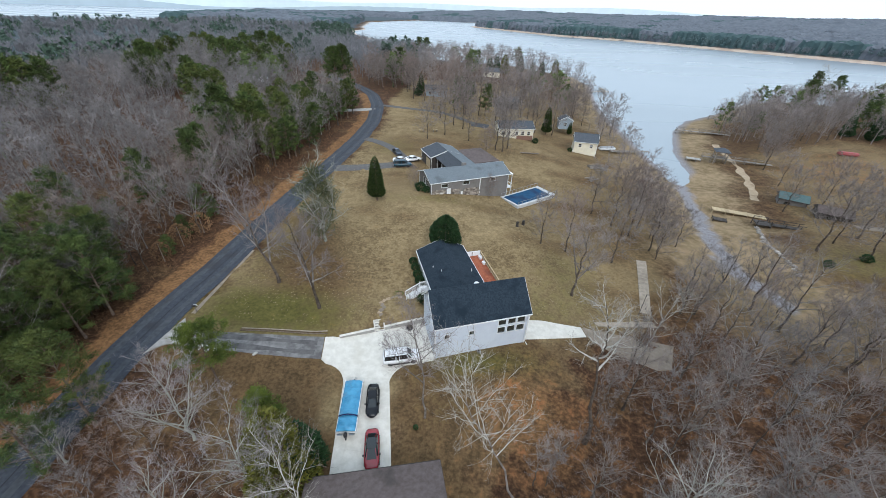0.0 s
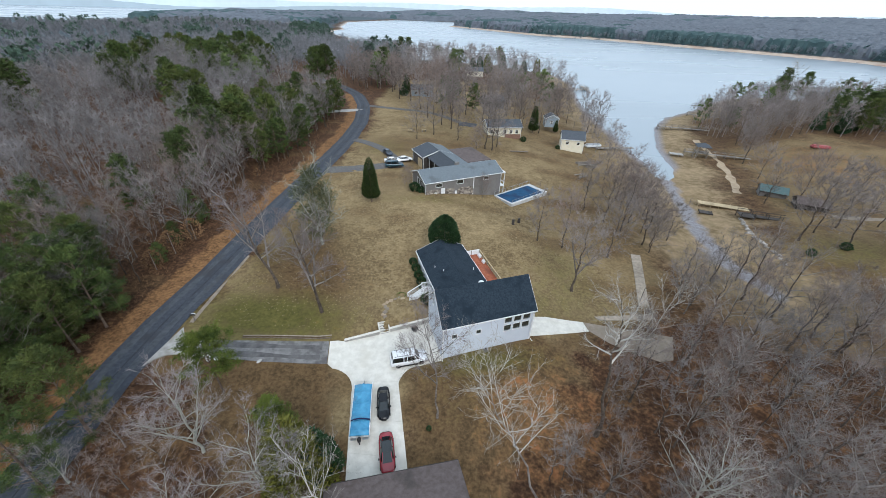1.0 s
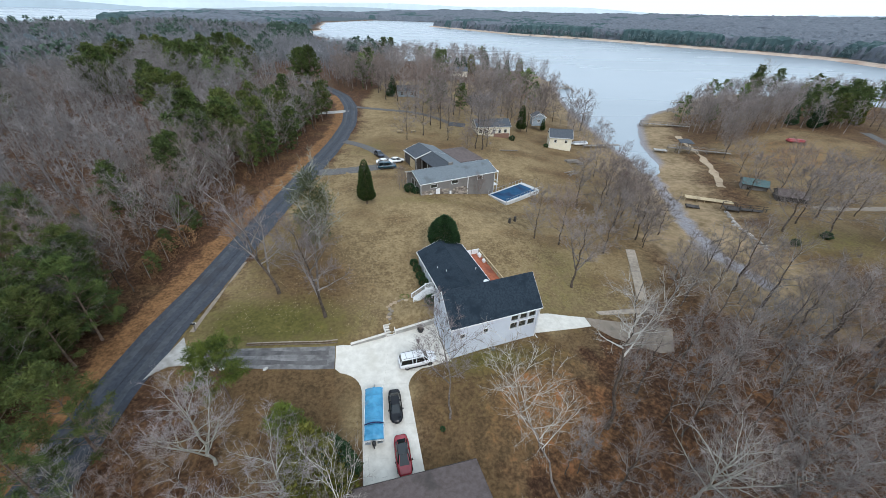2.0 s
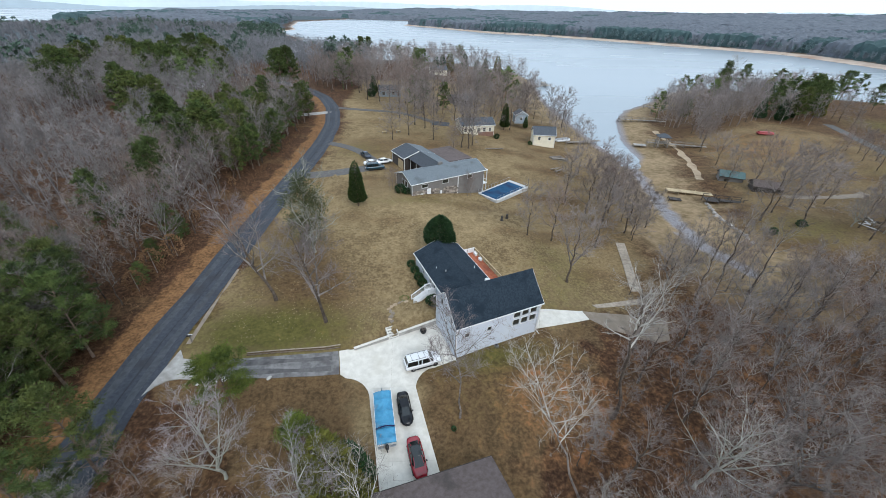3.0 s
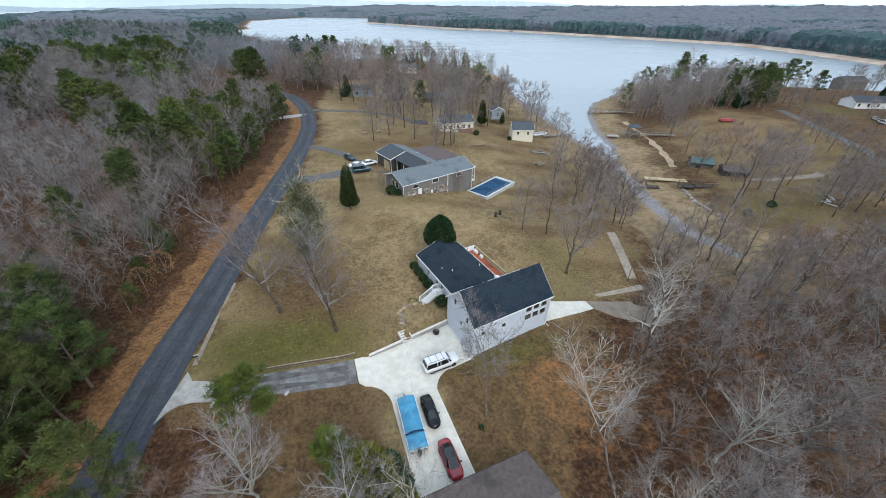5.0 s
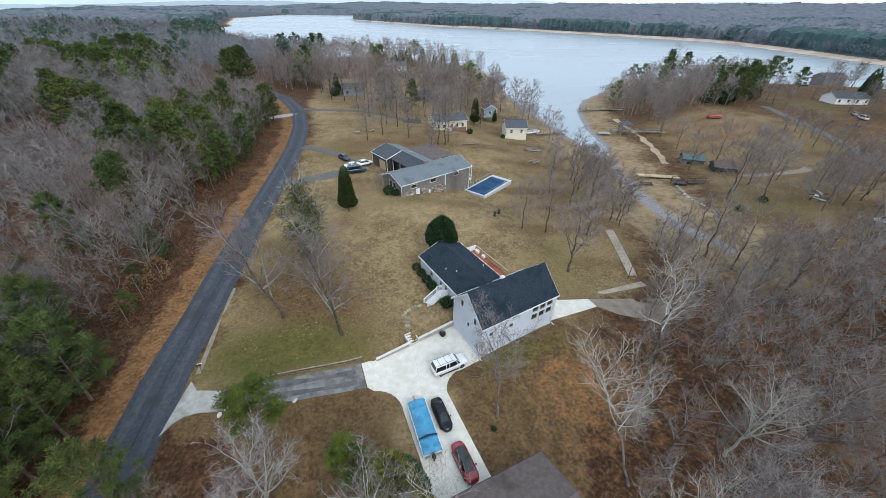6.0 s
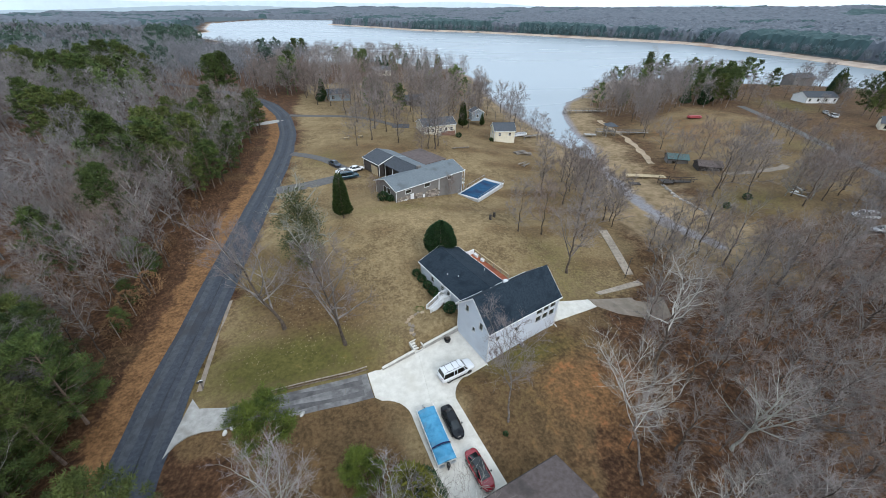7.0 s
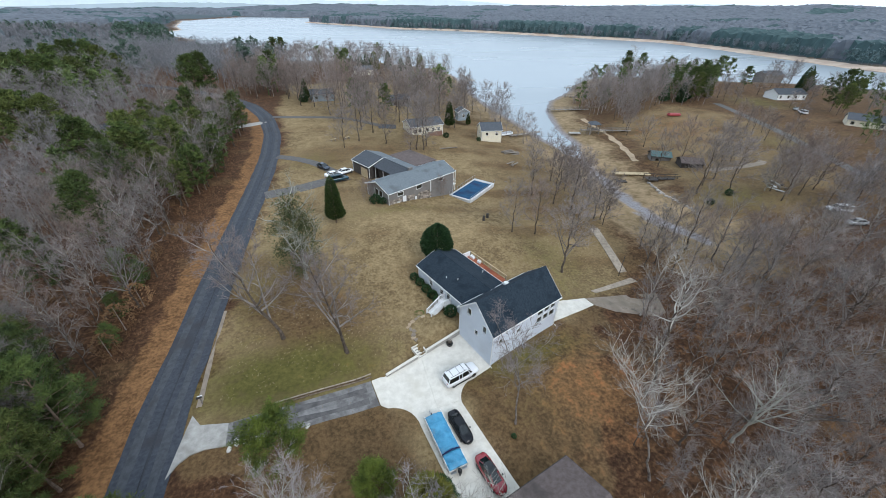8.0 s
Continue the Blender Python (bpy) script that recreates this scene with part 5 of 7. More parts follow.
used = set()


def plant(pattern, x, y, turn=0.0, scale=1.0, group="", label=""):
    m = pose(x, y, gz(x, y) - 0.05, 0, 0, turn) @ Matrix.Scale(scale, 4)
    if pattern not in used:
        used.add(pattern)
        ob = pattern
    else:
        ob = copy_thing(pattern, m)
    ob.matrix_world = m
    if group:
        ob["group"] = group
    if label:
        ob["label"] = label
    return ob


oaks = [grown("bare_tree", *bare_tree(100 + i, (14.5, 16.0, 12.5, 15.0)[i], 13, 7, 4, 6, 0.2, 0.24, 0.36, 0.012, fork=i % 2 == 1, upright=0.75, thin=0.5), tree_stump_bark, (twig_tan, twig_grey, twig_tan, twig_round)[i],
              "tall leafless grey-barked tree with fine twigs", limb_bark=(bark_bright, bark_mid, bark_grey, bark_mid)[i]) for i in range(4)]
lawn_trees = [grown("bare_tree", *bare_tree(120 + i, 15.0, 11, 8, 5, 6, 0.23, 0.3, 0.36, 0.012, ((-0.28, 0.08), (-0.16, 0.06), (0.03, 0.05))[i], True, 0.7, thin=0.5), tree_stump_bark, (twig_house, twig_house, twig_round)[i], "leafless grey tree standing on the lawn", split=True, limb_bark=(bark_mid, bark_mid, bark_grey)[i]) for i in range(3)]
sycamores = [grown("sycamore", *bare_tree(140 + i, (22.0, 23.0, 15.0)[i], (15, 13, 10)[i], 7, 4, 4, (0.15, 0.25, 0.12)[i], (0.52, 0.6, 0.35)[i], (0.25, 0.22, 0.34)[i], 0.011, ((-0.38, 0.05), (-0.12, 0.0), (-0.06, 0.05))[i], upright=(1.15, 0.75, 1.0)[i], thin=(0.29, 0.42, 0.4)[i], crook=(0.2, 0.38, 0.2)[i], long=0.9),
                   (bark_grey, tree_stump_bark, bark_pale)[i], twig_pale, "leafless tree with pale bleached limbs", split=True, limb_bark=bark_pale) for i in range(3)]
mauves = [grown("dogwood", *bare_tree(150 + i, 11.0, 12, 8, 4, 6, 0.14, 0.18, 0.42, 0.009, fork=True, upright=0.75, thin=0.5, long=0.8), bark_lichen, twig_mauve, "spreading leafless tree with pale lilac-grey twigs", split=True) for i in range(2)]
lichens = [grown("bare_tree", *bare_tree(160 + i, (17.0, 14.0)[i], (17, 15)[i], 7, (3, 4)[i], (3, 5)[i], (0.26, 0.22)[i], (0.16, 0.34)[i], (0.34, 0.44)[i], (0.014, 0.01)[i], ((0, 0), (0.06, -0.03))[i], fork=True, upright=(0.7, 0.7)[i], thin=(0.72, 0.45)[i], crook=(0.42, 0.2)[i]), bark_lichen, (twig_lichen, twig_round)[i], ("leafless tree with lichen-grey limbs and ivy", "broad leafless tree with heavy lichen-grey limbs")[i], split=True) for i in range(2)]
rounds = [grown("lakeside_tree", *bare_tree(190 + i, 15.0, 16, 8, 4, 6, 0.2, 0.2, 0.42, 0.023, upright=0.62, long=1.2, thin=0.4), tree_stump_bark, (twig_round, twig_red, twig_round, twig_tan)[i], "round-crowned leafless tree near the lake", limb_bark=bark_grey) for i in range(4)]
slims = [grown("slender_tree", *bare_tree(170 + i, 13.5, 10, 6, 4, 6, 0.11, 0.28, 0.3, 0.014, upright=1.0, long=1.0, thin=0.45), tree_stump_bark, (twig_grey, twig_tan)[i % 2], "slender leafless tree at the wood's edge", limb_bark=(bark_mid, bark_bright)[i % 2]) for i in range(4)]
reds = [grown("brown_tree", *bare_tree(180 + i, 12.0, 10, 6, 4, 7, 0.12, 0.22, 0.34, 0.014, upright=0.9, long=1.0, thin=0.35), bark_grey, twig_red, "leafless tree with reddish-brown twigs") for i in range(2)]
near_pines = [grown("pine", *pine_tree(200 + i, 13.0 + i, 42, 7, 44, 0.2, 0.25, 0.36, 0.045), bark_pine, (needle_pine, needle_olive, needle_pine)[i], "green pine with a billowing rounded crown") for i in range(3)]
pines = [grown("pine", *pine_tree(204 + i, 14.0 + i, 40, 6, 18, 0.24, 0.24, 0.6, 0.12), bark_pine, (needle_pine, needle_olive, needle_pine)[i], "green pine with a billowing rounded crown") for i in range(3)]
young_pines = [grown("pine", *pine_tree(210 + i, 9.0, 32, 7, 40, 0.1, 0.26, 0.32, 0.042), bark_pine, needle_pine, "bushy young green pine") for i in range(2)]
drive_pine = grown("pine", *pine_tree(214, 10.5, 40, 9, 46, 0.36, 0.3, 0.32, 0.042), bark_pine, needle_bright, "wide-crowned pine overhanging the driveway")
round_pine = grown("pine", *pine_tree(215, 7.6, 40, 7, 50, 0.04, 0.25, 0.28, 0.04), bark_pine, needle_bright, "bright green bushy pine in the yard")
cedars = [grown("cedar", *cone_tree(220 + i, (11.0, 8.5)[i], (3.3, 2.3)[i], (6500, 4200)[i], 0.3, 0.5, 0.4, 0.12), bark_pine, (cedar_olive, needle_dark)[i], ("dense olive-green cedar in the yard", "dense dark green cedar in the yard")[i]) for i in range(2)]
dry_oak = grown("beech", *cone_tree(225, 4.6, 1.9, 420, 0.5, 1, 0.3, 0.11, egg=1.1), bark_grey, leaf_dry, "young beech holding dry brown leaves")
house_tree = grown("bare_tree", *bare_tree(133, 16.0, 10, 8, 4, 5, 0.13, 0.5, 0.3, 0.011, (-0.06, 0.05), True, 0.8, thin=0.4), bark_grey, twig_house, "slim grey leafless tree before the house", split=True)


# trees that stand apart
cypress = grown("cypress", *cone_tree(230, 10.5, 2.2, 9000, 1.3, 0.62, 0.36, 0.11), bark_pine, needle_cypress, "dark green conical cypress on the lawn")
plant(cypress, -14.8, 79.6)
holly = grown("holly", *cone_tree(231, 6.3, 2.3, 11000, 0.1, 1, 0.28, 0.11, egg=1.2), bark_grey, needle_dark, "large rounded dark green holly behind the house", "bush")
plant(holly, 1.1, 61.2, 0, 1.22)
for i, (x, y, s) in enumerate(((-26.2, 50.4, 1.2), (-18.0, 45.2, 1.12), (23.5, 52.6, 1.0))):
    plant(lawn_trees[i], x, y, 0, s)
plant(house_tree, -0.6, 28.6, 0, 1.0)
plant(rounds[0], 33.8, 62.5, 120, 0.85, "trees on the lake lawn")
ivy_tree = plant(lichens[0], -22.0, 63.0, 0, 1.05)
ivy = Mesh()
irng = random.Random(9)
for _ in range(64):
    w, h = irng.uniform(0, 6.28), irng.uniform(1.5, 14.5)
    q = irng.uniform(0.2, 3.4) * (0.25 + 0.75 * math.sin(math.pi * (h + 1) / 17))
    for _ in range(120):
        blade(ivy, irng, (q * math.cos(w) + irng.gauss(0, 0.55), q * math.sin(w) + irng.gauss(0, 0.55), h + irng.gauss(0, 0.75)), (math.cos(w), math.sin(w), 0.5), 0.3, 0.075)
part("ivy", ivy, ivy_leaf, ivy_tree, "dark green ivy clump")
plant(sycamores[0], 10.0, 18.0)
plant(sycamores[1], 17.9, 26.4)
plant(lichens[1], 22.4, 17.8, 0, 0.86)
srng = random.Random(61)
for _ in range(34):
    x, y = srng.uniform(9, 33), srng.uniform(7, 27)
    if x + 0.8 * y > 22:
        plant(srng.choice((reds[0], reds[1], slims[0], slims[3])), x, y, srng.uniform(0, 360), srng.uniform(0.34, 0.62), "saplings under the sycamores", "leafless sapling with a haze of mauve-grey twigs")
plant(sycamores[2], 1.6, 11.6, 150, 0.98)
plant(sycamores[2], 6.0, 10.8, 250, 1.0)
plant(sycamores[2], 29.0, 38.5, 200, 0.95)
plant(sycamores[2], -10.0, 16.6, 30, 1.0)
plant(sycamores[2], -3.0, 10.8, 130, 0.85)
plant(mauves[0], -16.2, 18.9, 0, 1.25)
plant(mauves[1], -25.4, 24.2, 60, 1.15)
plant(mauves[0], -21.0, 15.5, 200, 1.0)
plant(mauves[0], 101, 60, 30, 0.9)
plant(mauves[1], 97, 63.5, 120, 0.8)
plant(drive_pine, -26.5, 31.4, 20, 0.9)
plant(cedars[0], -14.2, 20.6, 0, 1.1)
plant(cedars[1], -12.6, 22.6, 50, 0.9)
plant(round_pine, -18.0, 26.4, 80, 0.9)
for x, y, s in ((20.6, 67.1, 0.62), (25.3, 65.4, 0.66), (36.8, 84.8, 0.72), (39.5, 78.4, 0.8), (41.7, 74.2, 0.78), (47.6, 87.2, 0.7), (43.5, 68.0, 0.72), (46.0, 79.0, 0.75), (49.5, 94.0, 0.7)):
    plant(rounds[int(x) % 4], x, y, x * 40, s * 1.18, "trees on the lake lawn")
for x, y, s in ((80.0, 70.0, 1.05), (88.0, 67.2, 0.85), (86.5, 73.5, 0.75), (94.0, 76.0, 0.9), (97.0, 90.0, 0.85), (90.0, 92.0, 0.7), (149.9, 103.2, 0.55), (143.9, 86.5, 0.6), (130.2, 73.1, 0.65), (102.4, 110.5, 0.62), (107.7, 124.7, 0.7), (112.5, 130.0, 0.75), (118.0, 138.0, 0.75), (104.5, 76.0, 0.62), (112.0, 84.0, 0.6)):
    plant(rounds[int(x) % 4], x, y, x * 33, s * 1.12, "bare trees of the eastern yards")
for x, y, s in ((16.8, 123.7, 0.95), (18.8, 123.1, 1.05), (20.9, 126.5, 0.95), (-0.4, 133.9, 0.95), (7.9, 130.1, 0.8), (-6, 128.1, 0.7), (6.2, 142.8, 0.9), (13, 118, 0.5)):
    plant(rounds[int(abs(x)) % 4], x, y, x * 33, s * 1.1, "tall bare trees behind the ranch house")

for x, y, r, k in ((11.6, 87.3, 20, 0.5), (12.6, 87.9, 200, 0.45), (-6.4, 84.8, 140, 0.5), (-7.6, 86.2, 250, 0.45), (-7.0, 87.6, 30, 0.45)):
    plant(reds[0], x, y, r, k, "bare shrubs by the ranch house", "tangled leafless reddish-brown shrub")

rng = random.Random(77)
YARD_TREES = [(-18, 176), (-12, 150), (-2, 140), (12, 148), (34, 150), (42, 146), (60, 150), (74, 165), (72, 195), (45, 200), (0, 205), (-25, 200)]
# scattered woods, thinned so that trunks keep apart
def scatter(rng, poly, spacing, keep=None, jitter=0.45):
    poly = np.array(poly, float)
    lo, hi = poly.min(0), poly.max(0)
    out = []
    for i, y in enumerate(np.arange(lo[1], hi[1], spacing * 0.87)):
        for x in np.arange(lo[0] + (i % 2) * spacing / 2, hi[0], spacing):
            px, py = x + rng.uniform(-jitter, jitter) * spacing, y + rng.uniform(-jitter, jitter) * spacing
            if inside(np.array(px), np.array(py), poly) and (keep is None or keep(px, py)):
                out.append((px, py))
    return out


mixed_woods = [*slims, *slims, *reds, *reds, *oaks, mauves[0]]
for x, y in scatter(rng, YARD_TREES, 11.0, lambda x, y: not any(abs(x - hx) < 8 and abs(y - hy) < 6 for hx, hy in ((-5, 196), (29, 189), (48, 160), (25, 142)))):
    plant(rng.choice(rounds), x, y, rng.uniform(0, 360), rng.uniform(0.8, 1.2), "bare trees among the lake houses")
for x, y in scatter(rng, [(88, 50), (96, 62), (112, 74), (128, 66), (120, 50), (100, 46)], 7.5):
    plant(rng.choice(rounds), x, y, rng.uniform(0, 360), rng.uniform(0.6, 0.85), "bare trees of the eastern yards")
for x, y in scatter(rng, [(108, 60), (122, 84), (134, 100), (150, 112), (165, 118), (150, 92), (128, 66)], 11):
    plant(rng.choice(rounds), x, y, rng.uniform(0, 360), rng.uniform(0.5, 0.7), "bare trees of the eastern yards")
for x, y in scatter(rng, [(50, 66), (52, 80), (57, 98), (57, 114), (50, 112), (47, 92), (42, 64)], 7.0):
    plant(rng.choice(rounds), x, y, rng.uniform(0, 360), rng.uniform(0.55, 0.75), "bare trees above the creek")
WEST_EDGE = [(-50, 8), (-48, 35), (-47, 55), (-44, 80), (-40, 104), (-37, 125), (-36, 150), (-39, 172), (-60, 172), (-62, 100), (-66, 40), (-66, 8)]
dry_shrub = None
for x, y in scatter(rng, WEST_EDGE, 4.1):
    r = rng.random()
    green_part = 0.04 + 0.22 * (100 < y < 160) + 0.2 * (y < 30)
    if r < green_part:
        plant(rng.choice(pines + young_pines), x, y, rng.uniform(0, 360), rng.uniform(0.6, 0.95), "western woods")
    else:
        plant(rng.choice(mixed_woods), x, y, rng.uniform(0, 360), rng.uniform(0.7, 1.05), "western woods")
for x, y in scatter(rng, [(-48.5, 40), (-46, 60), (-43, 82), (-39, 106), (-43, 108), (-47, 84), (-50, 60), (-52, 40)], 5.5):
    plant(dry_oak, x, y, rng.uniform(0, 360), rng.uniform(0.5, 1.1), "western woods")
for x, y, k, sc in ((-46.4, 41, 2, 0.85), (-46.6, 36.5, 1, 0.85), (-49.5, 45, 0, 0.95), (-52, 48.5, 1, 0.9), (-49.5, 40, 4, 1.2), (-47, 32, 0, 0.85), (-46.8, 44.5, 3, 0.75), (-49.5, 42, 2, 0.9), (-47, 21, 0, 1.05), (-46, 27, 1, 0.95), (-50, 30, 2, 0.95), (-52, 24, 1, 1.0), (-49, 36, 0, 0.85), (-46.5, 15, 2, 1.0), (-55, 29, 0, 1.0), (-55, 36, 1, 0.95), (-52.5, 39, 2, 0.95), (-57, 43, 0, 1.0), (-60, 49, 1, 0.95),
                    (-55, 22, 2, 1.05), (-61, 34, 0, 1.05), (-47.5, 56, 4, 0.45), (-48, 62, 3, 0.5), (-47, 70, 4, 0.45), (-64, 58, 2, 0.9), (-45.5, 10, 0, 1.0), (-53.5, 46, 3, 1.1), (-50.5, 33, 3, 1.2), (-58, 39, 2, 1.0), (-36.3, 25.0, 1, 0.9), (-37.0, 20.0, 2, 0.8)):
    plant((near_pines + young_pines)[k], x, y, x * 31, sc, "western woods")
for i in range(15):
    t = i / 14
    x, y = -38.5 - 5.5 * t - 5.5 * (i % 3) + 2 * rng.random(), 152 - 56 * t + 3 * rng.random()
    plant(pines[i % 3], x, y, i * 50, rng.uniform(0.72, 0.98), "pines along the lane")
# stands of pine deeper in the western woods
for cx, cy, count, wide in ((-113, 260, 5, 8), (-108, 200, 4, 7), (-95, 197, 4, 6), (-84, 137, 2, 3), (-100, 242, 4, 7), (-53, 204, 3, 4), (-123, 229, 4, 7), (-92, 147, 2, 3), (-124, 172, 5, 8),
                            (-109, 218, 4, 6), (-58, 108, 3, 3), (-140, 195, 4, 8), (-150, 240, 5, 9), (-135, 130, 4, 7)):
    for _ in range(count + 2):
        plant(rng.choice(pines), cx + rng.uniform(-1, 1) * (wide + 2), cy + rng.uniform(-1, 1) * wide, rng.uniform(0, 360), rng.uniform(0.9, 1.2), "pine stands in the western woods")
for x, y, sc in ((172, 150, 0.95), (177, 152, 1.1), (182, 155, 1.15), (188, 157, 1.0), (194, 160, 0.9), (168, 158, 0.95), (186, 164, 1.05), (224, 116, 1.15), (229, 113, 1.0), (220, 111, 0.9), (131, 166, 0.62), (198, 225, 1.1), (206, 232, 1.15), (215, 228, 1.0), (186, 212, 0.9), (262, 150, 0.8), (240, 170, 0.9)):
    plant(pines[int(x) % 3], x, y, x * 31, sc, "pines of the eastern point")
for x, y, k, sc in ((168, 153, 1, 1.15), (178, 158, 1, 1.4), (162, 158, 1, 1.0), (196, 160, 0, 0.9), (270, 155, 1, 1.7), (203, 196, 1, 1.2), (212, 206, 0, 1.0)):
    plant(cedars[k], x, y, x * 17, sc, "evergreens of the eastern point", "dark dense evergreen among bare lakeside trees")
plant(sycamores[2], 201, 221, 40, 1.5)
for x, y, k, sc in ((15, 286, 0, 1.0), (27, 279, 1, 1.25), (32, 283, 1, 1.35), (38, 288, 0, 1.1), (52, 306, 1, 1.3), (69, 311, 1, 1.2), (83, 326, 0, 1.1), (-14, 192, 1, 0.75), (60, 300, 1, 1.1)):
    plant(cedars[k], x, y, x * 17, sc, "evergreens of the wooded point", "dark dense evergreen among bare lakeside trees")
for x, y, sc in ((4.4, 169, 0.95), (8, 172, 0.8), (16, 165, 0.85), (-20, 345, 1.3), (-26, 338, 1.3)):
    plant(pines[0], x, y, x * 9, sc, "pines of the wooded point", "tall green pine among bare trees")
for x, y, sc in ((120, 146, 0.85), (127, 152, 0.9), (134, 150, 0.8), (142, 154, 0.9), (150, 152, 0.85), (122, 158, 0.95), (196, 150, 0.75), (201, 157, 0.8), (192, 141, 0.55), (236, 132, 0.7), (246, 140, 0.7), (214, 128, 0.5), (232, 156, 0.8), (222, 162, 0.8), (250, 128, 0.75), (190, 110, 0.6), (212, 92, 0.65), (262, 168, 0.85), (275, 178, 0.9), (286, 172, 0.9), (300, 180, 0.9), (241, 152, 0.7), (256, 158, 0.8), (270, 142, 0.8)):
    plant(rounds[int(x) % 4], x, y, x * 33, sc, "bare trees of the eastern yards")
FORE_EAST = [(9, 8), (10, 21), (15, 28), (21, 35), (28, 37.5), (37, 39), (38, 47), (46, 58), (56, 56), (64, 46), (80, 46), (80, 8)]
for x, y in scatter(rng, FORE_EAST, 4.9, lambda x, y: min(math.hypot(x - 10, y - 18), math.hypot(x - 17.9, y - 26.4), math.hypot(x - 22.4, y - 17.8)) > 3.5):
    plant(rng.choice(oaks + oaks + reds + slims), x, y, rng.uniform(0, 360), rng.uniform(0.62, 0.98), "woods below the house")
FORE_WEST = [(-38, 8), (-36, 24), (-30, 26), (-24, 24), (-20, 16), (-14, 9)]
for x, y in scatter(rng, FORE_WEST, 4.8):
    plant(rng.choice(slims + reds + mauves), x, y, rng.uniform(0, 360), rng.uniform(0.5, 0.8), "woods below the house")


for x, y in scatter(rng, [(-44, 207), (-31, 196), (-18, 200), (-15, 242), (-47, 242)], 8.0):
    plant(rng.choice(rounds), x, y, rng.uniform(0, 360), rng.uniform(0.8, 1.1), "bare trees among the lake houses")


# ---- joined woods farther off ----
def merged(meshes, places):
    """Many small trees in one mesh: places are (pattern, x, y, z, turn, scale)."""
    vs, fs, n = [], [], 0
    cache = []
    for m in meshes:
        tri = []
        for f in m.f:
            for k in range(1, len(f) - 1):
                tri.append((f[0], f[k], f[k + 1]))
        cache.append((np.array(m.v, np.float32), np.array(tri, np.int32)))
    for k, x, y, z, turn, s in places:
        v, f = cache[k]
        c, q = math.cos(turn) * s, math.sin(turn) * s
        vs.append(np.stack([v[:, 0] * c - v[:, 1] * q + x, v[:, 0] * q + v[:, 1] * c + y, v[:, 2] * s + z], -1))
        fs.append(f + n)
        n += len(v)
    v, f = np.concatenate(vs).astype(np.float32), np.concatenate(fs).astype(np.int32)
    me = bpy.data.meshes.new("woods")
    me.vertices.add(len(v))
    me.vertices.foreach_set("co", v.ravel())
    me.loops.add(f.size)
    me.loops.foreach_set("vertex_index", f.ravel())
    me.polygons.add(len(f))
    me.polygons.foreach_set("loop_start", np.arange(0, f.size, 3, dtype=np.int32))
    me.update(calc_edges=True)
    return me


def island_tint(m, amount):
    """Shifts a wood's tone from tree to tree."""
    N, L = m.node_tree.nodes, m.node_tree.links
    bsdf = N["Principled BSDF"]
    src = bsdf.inputs["Base Color"].links[0].from_socket
    g = N.new("ShaderNodeNewGeometry")
    n = N.new("ShaderNodeTexNoise")
    n.inputs["Scale"].default_value = 0.13
    n.inputs["Detail"].default_value = 1
    L.new(g.outputs["Position"], n.inputs["Vector"])
    r = N.new("ShaderNodeMapRange")
    r.inputs["From Min"].default_value, r.inputs["From Max"].default_value = 0.3, 0.7
    r.inputs["To Min"].default_value, r.inputs["To Max"].default_value = 1 - amount, 1 + amount
    L.new(n.outputs["Fac"], r.inputs["Value"])
    h = N.new("ShaderNodeHueSaturation")
    L.new(r.outputs["Result"], h.inputs["Value"])
    L.new(src, h.inputs["Color"])
    L.new(h.outputs["Color"], bsdf.inputs["Base Color"])
    return m


wood_far = island_tint(material("bare_woods", (0.132, 0.12, 0.118), (0.226, 0.208, 0.207), 0.25, 0.95, spread=0), 0.3)
pine_far = island_tint(material("pine_woods", (0.055, 0.085, 0.032), (0.13, 0.165, 0.06), 0.25, 0.85, spread=0), 0.35)


def light_tree(seed):
    wood, fine, arms, _ = bare_tree(seed, 13.5, 9, 5, 3, 4, 0.14, 0.25, 0.36, twig_r=0.04, upright=0.9, light=True, long=1.5, thin=0.4)
    return joined(wood, fine, *arms)


def light_pine(seed):
    wood, fine, _, _ = pine_tree(seed, 14.5, 18, 4, 9, 0.3, 0.24, 0.8, 0.3)
    return joined(wood, fine)


# distant woods: haze is mixed into these blue-grey base colours
pine_shore = island_tint(material("hazy_shore_pines", (0.085, 0.132, 0.142), (0.12, 0.172, 0.18), 0.25, 0.9, spread=0), 0.2)
wood_shore = island_tint(material("hazy_shore_woods", (0.12, 0.145, 0.165), (0.165, 0.192, 0.215), 0.25, 0.95, spread=0), 0.2)
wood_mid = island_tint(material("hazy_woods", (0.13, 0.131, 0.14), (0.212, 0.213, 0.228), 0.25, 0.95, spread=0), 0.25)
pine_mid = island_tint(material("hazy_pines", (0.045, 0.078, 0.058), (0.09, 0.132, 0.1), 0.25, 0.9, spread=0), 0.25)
mid_bare = [light_tree(300 + i) for i in range(5)]
north_bare = [joined(w, f, *a) for w, f, a, _ in (bare_tree(320 + i, 13.5, 8, 4, 2, 3, 0.16, 0.25, 0.36, twig_r=0.06, upright=0.9, light=True, long=1.8, thin=0.4) for i in range(4))]
mid_pine = [light_pine(310 + i) for i in range(3)]


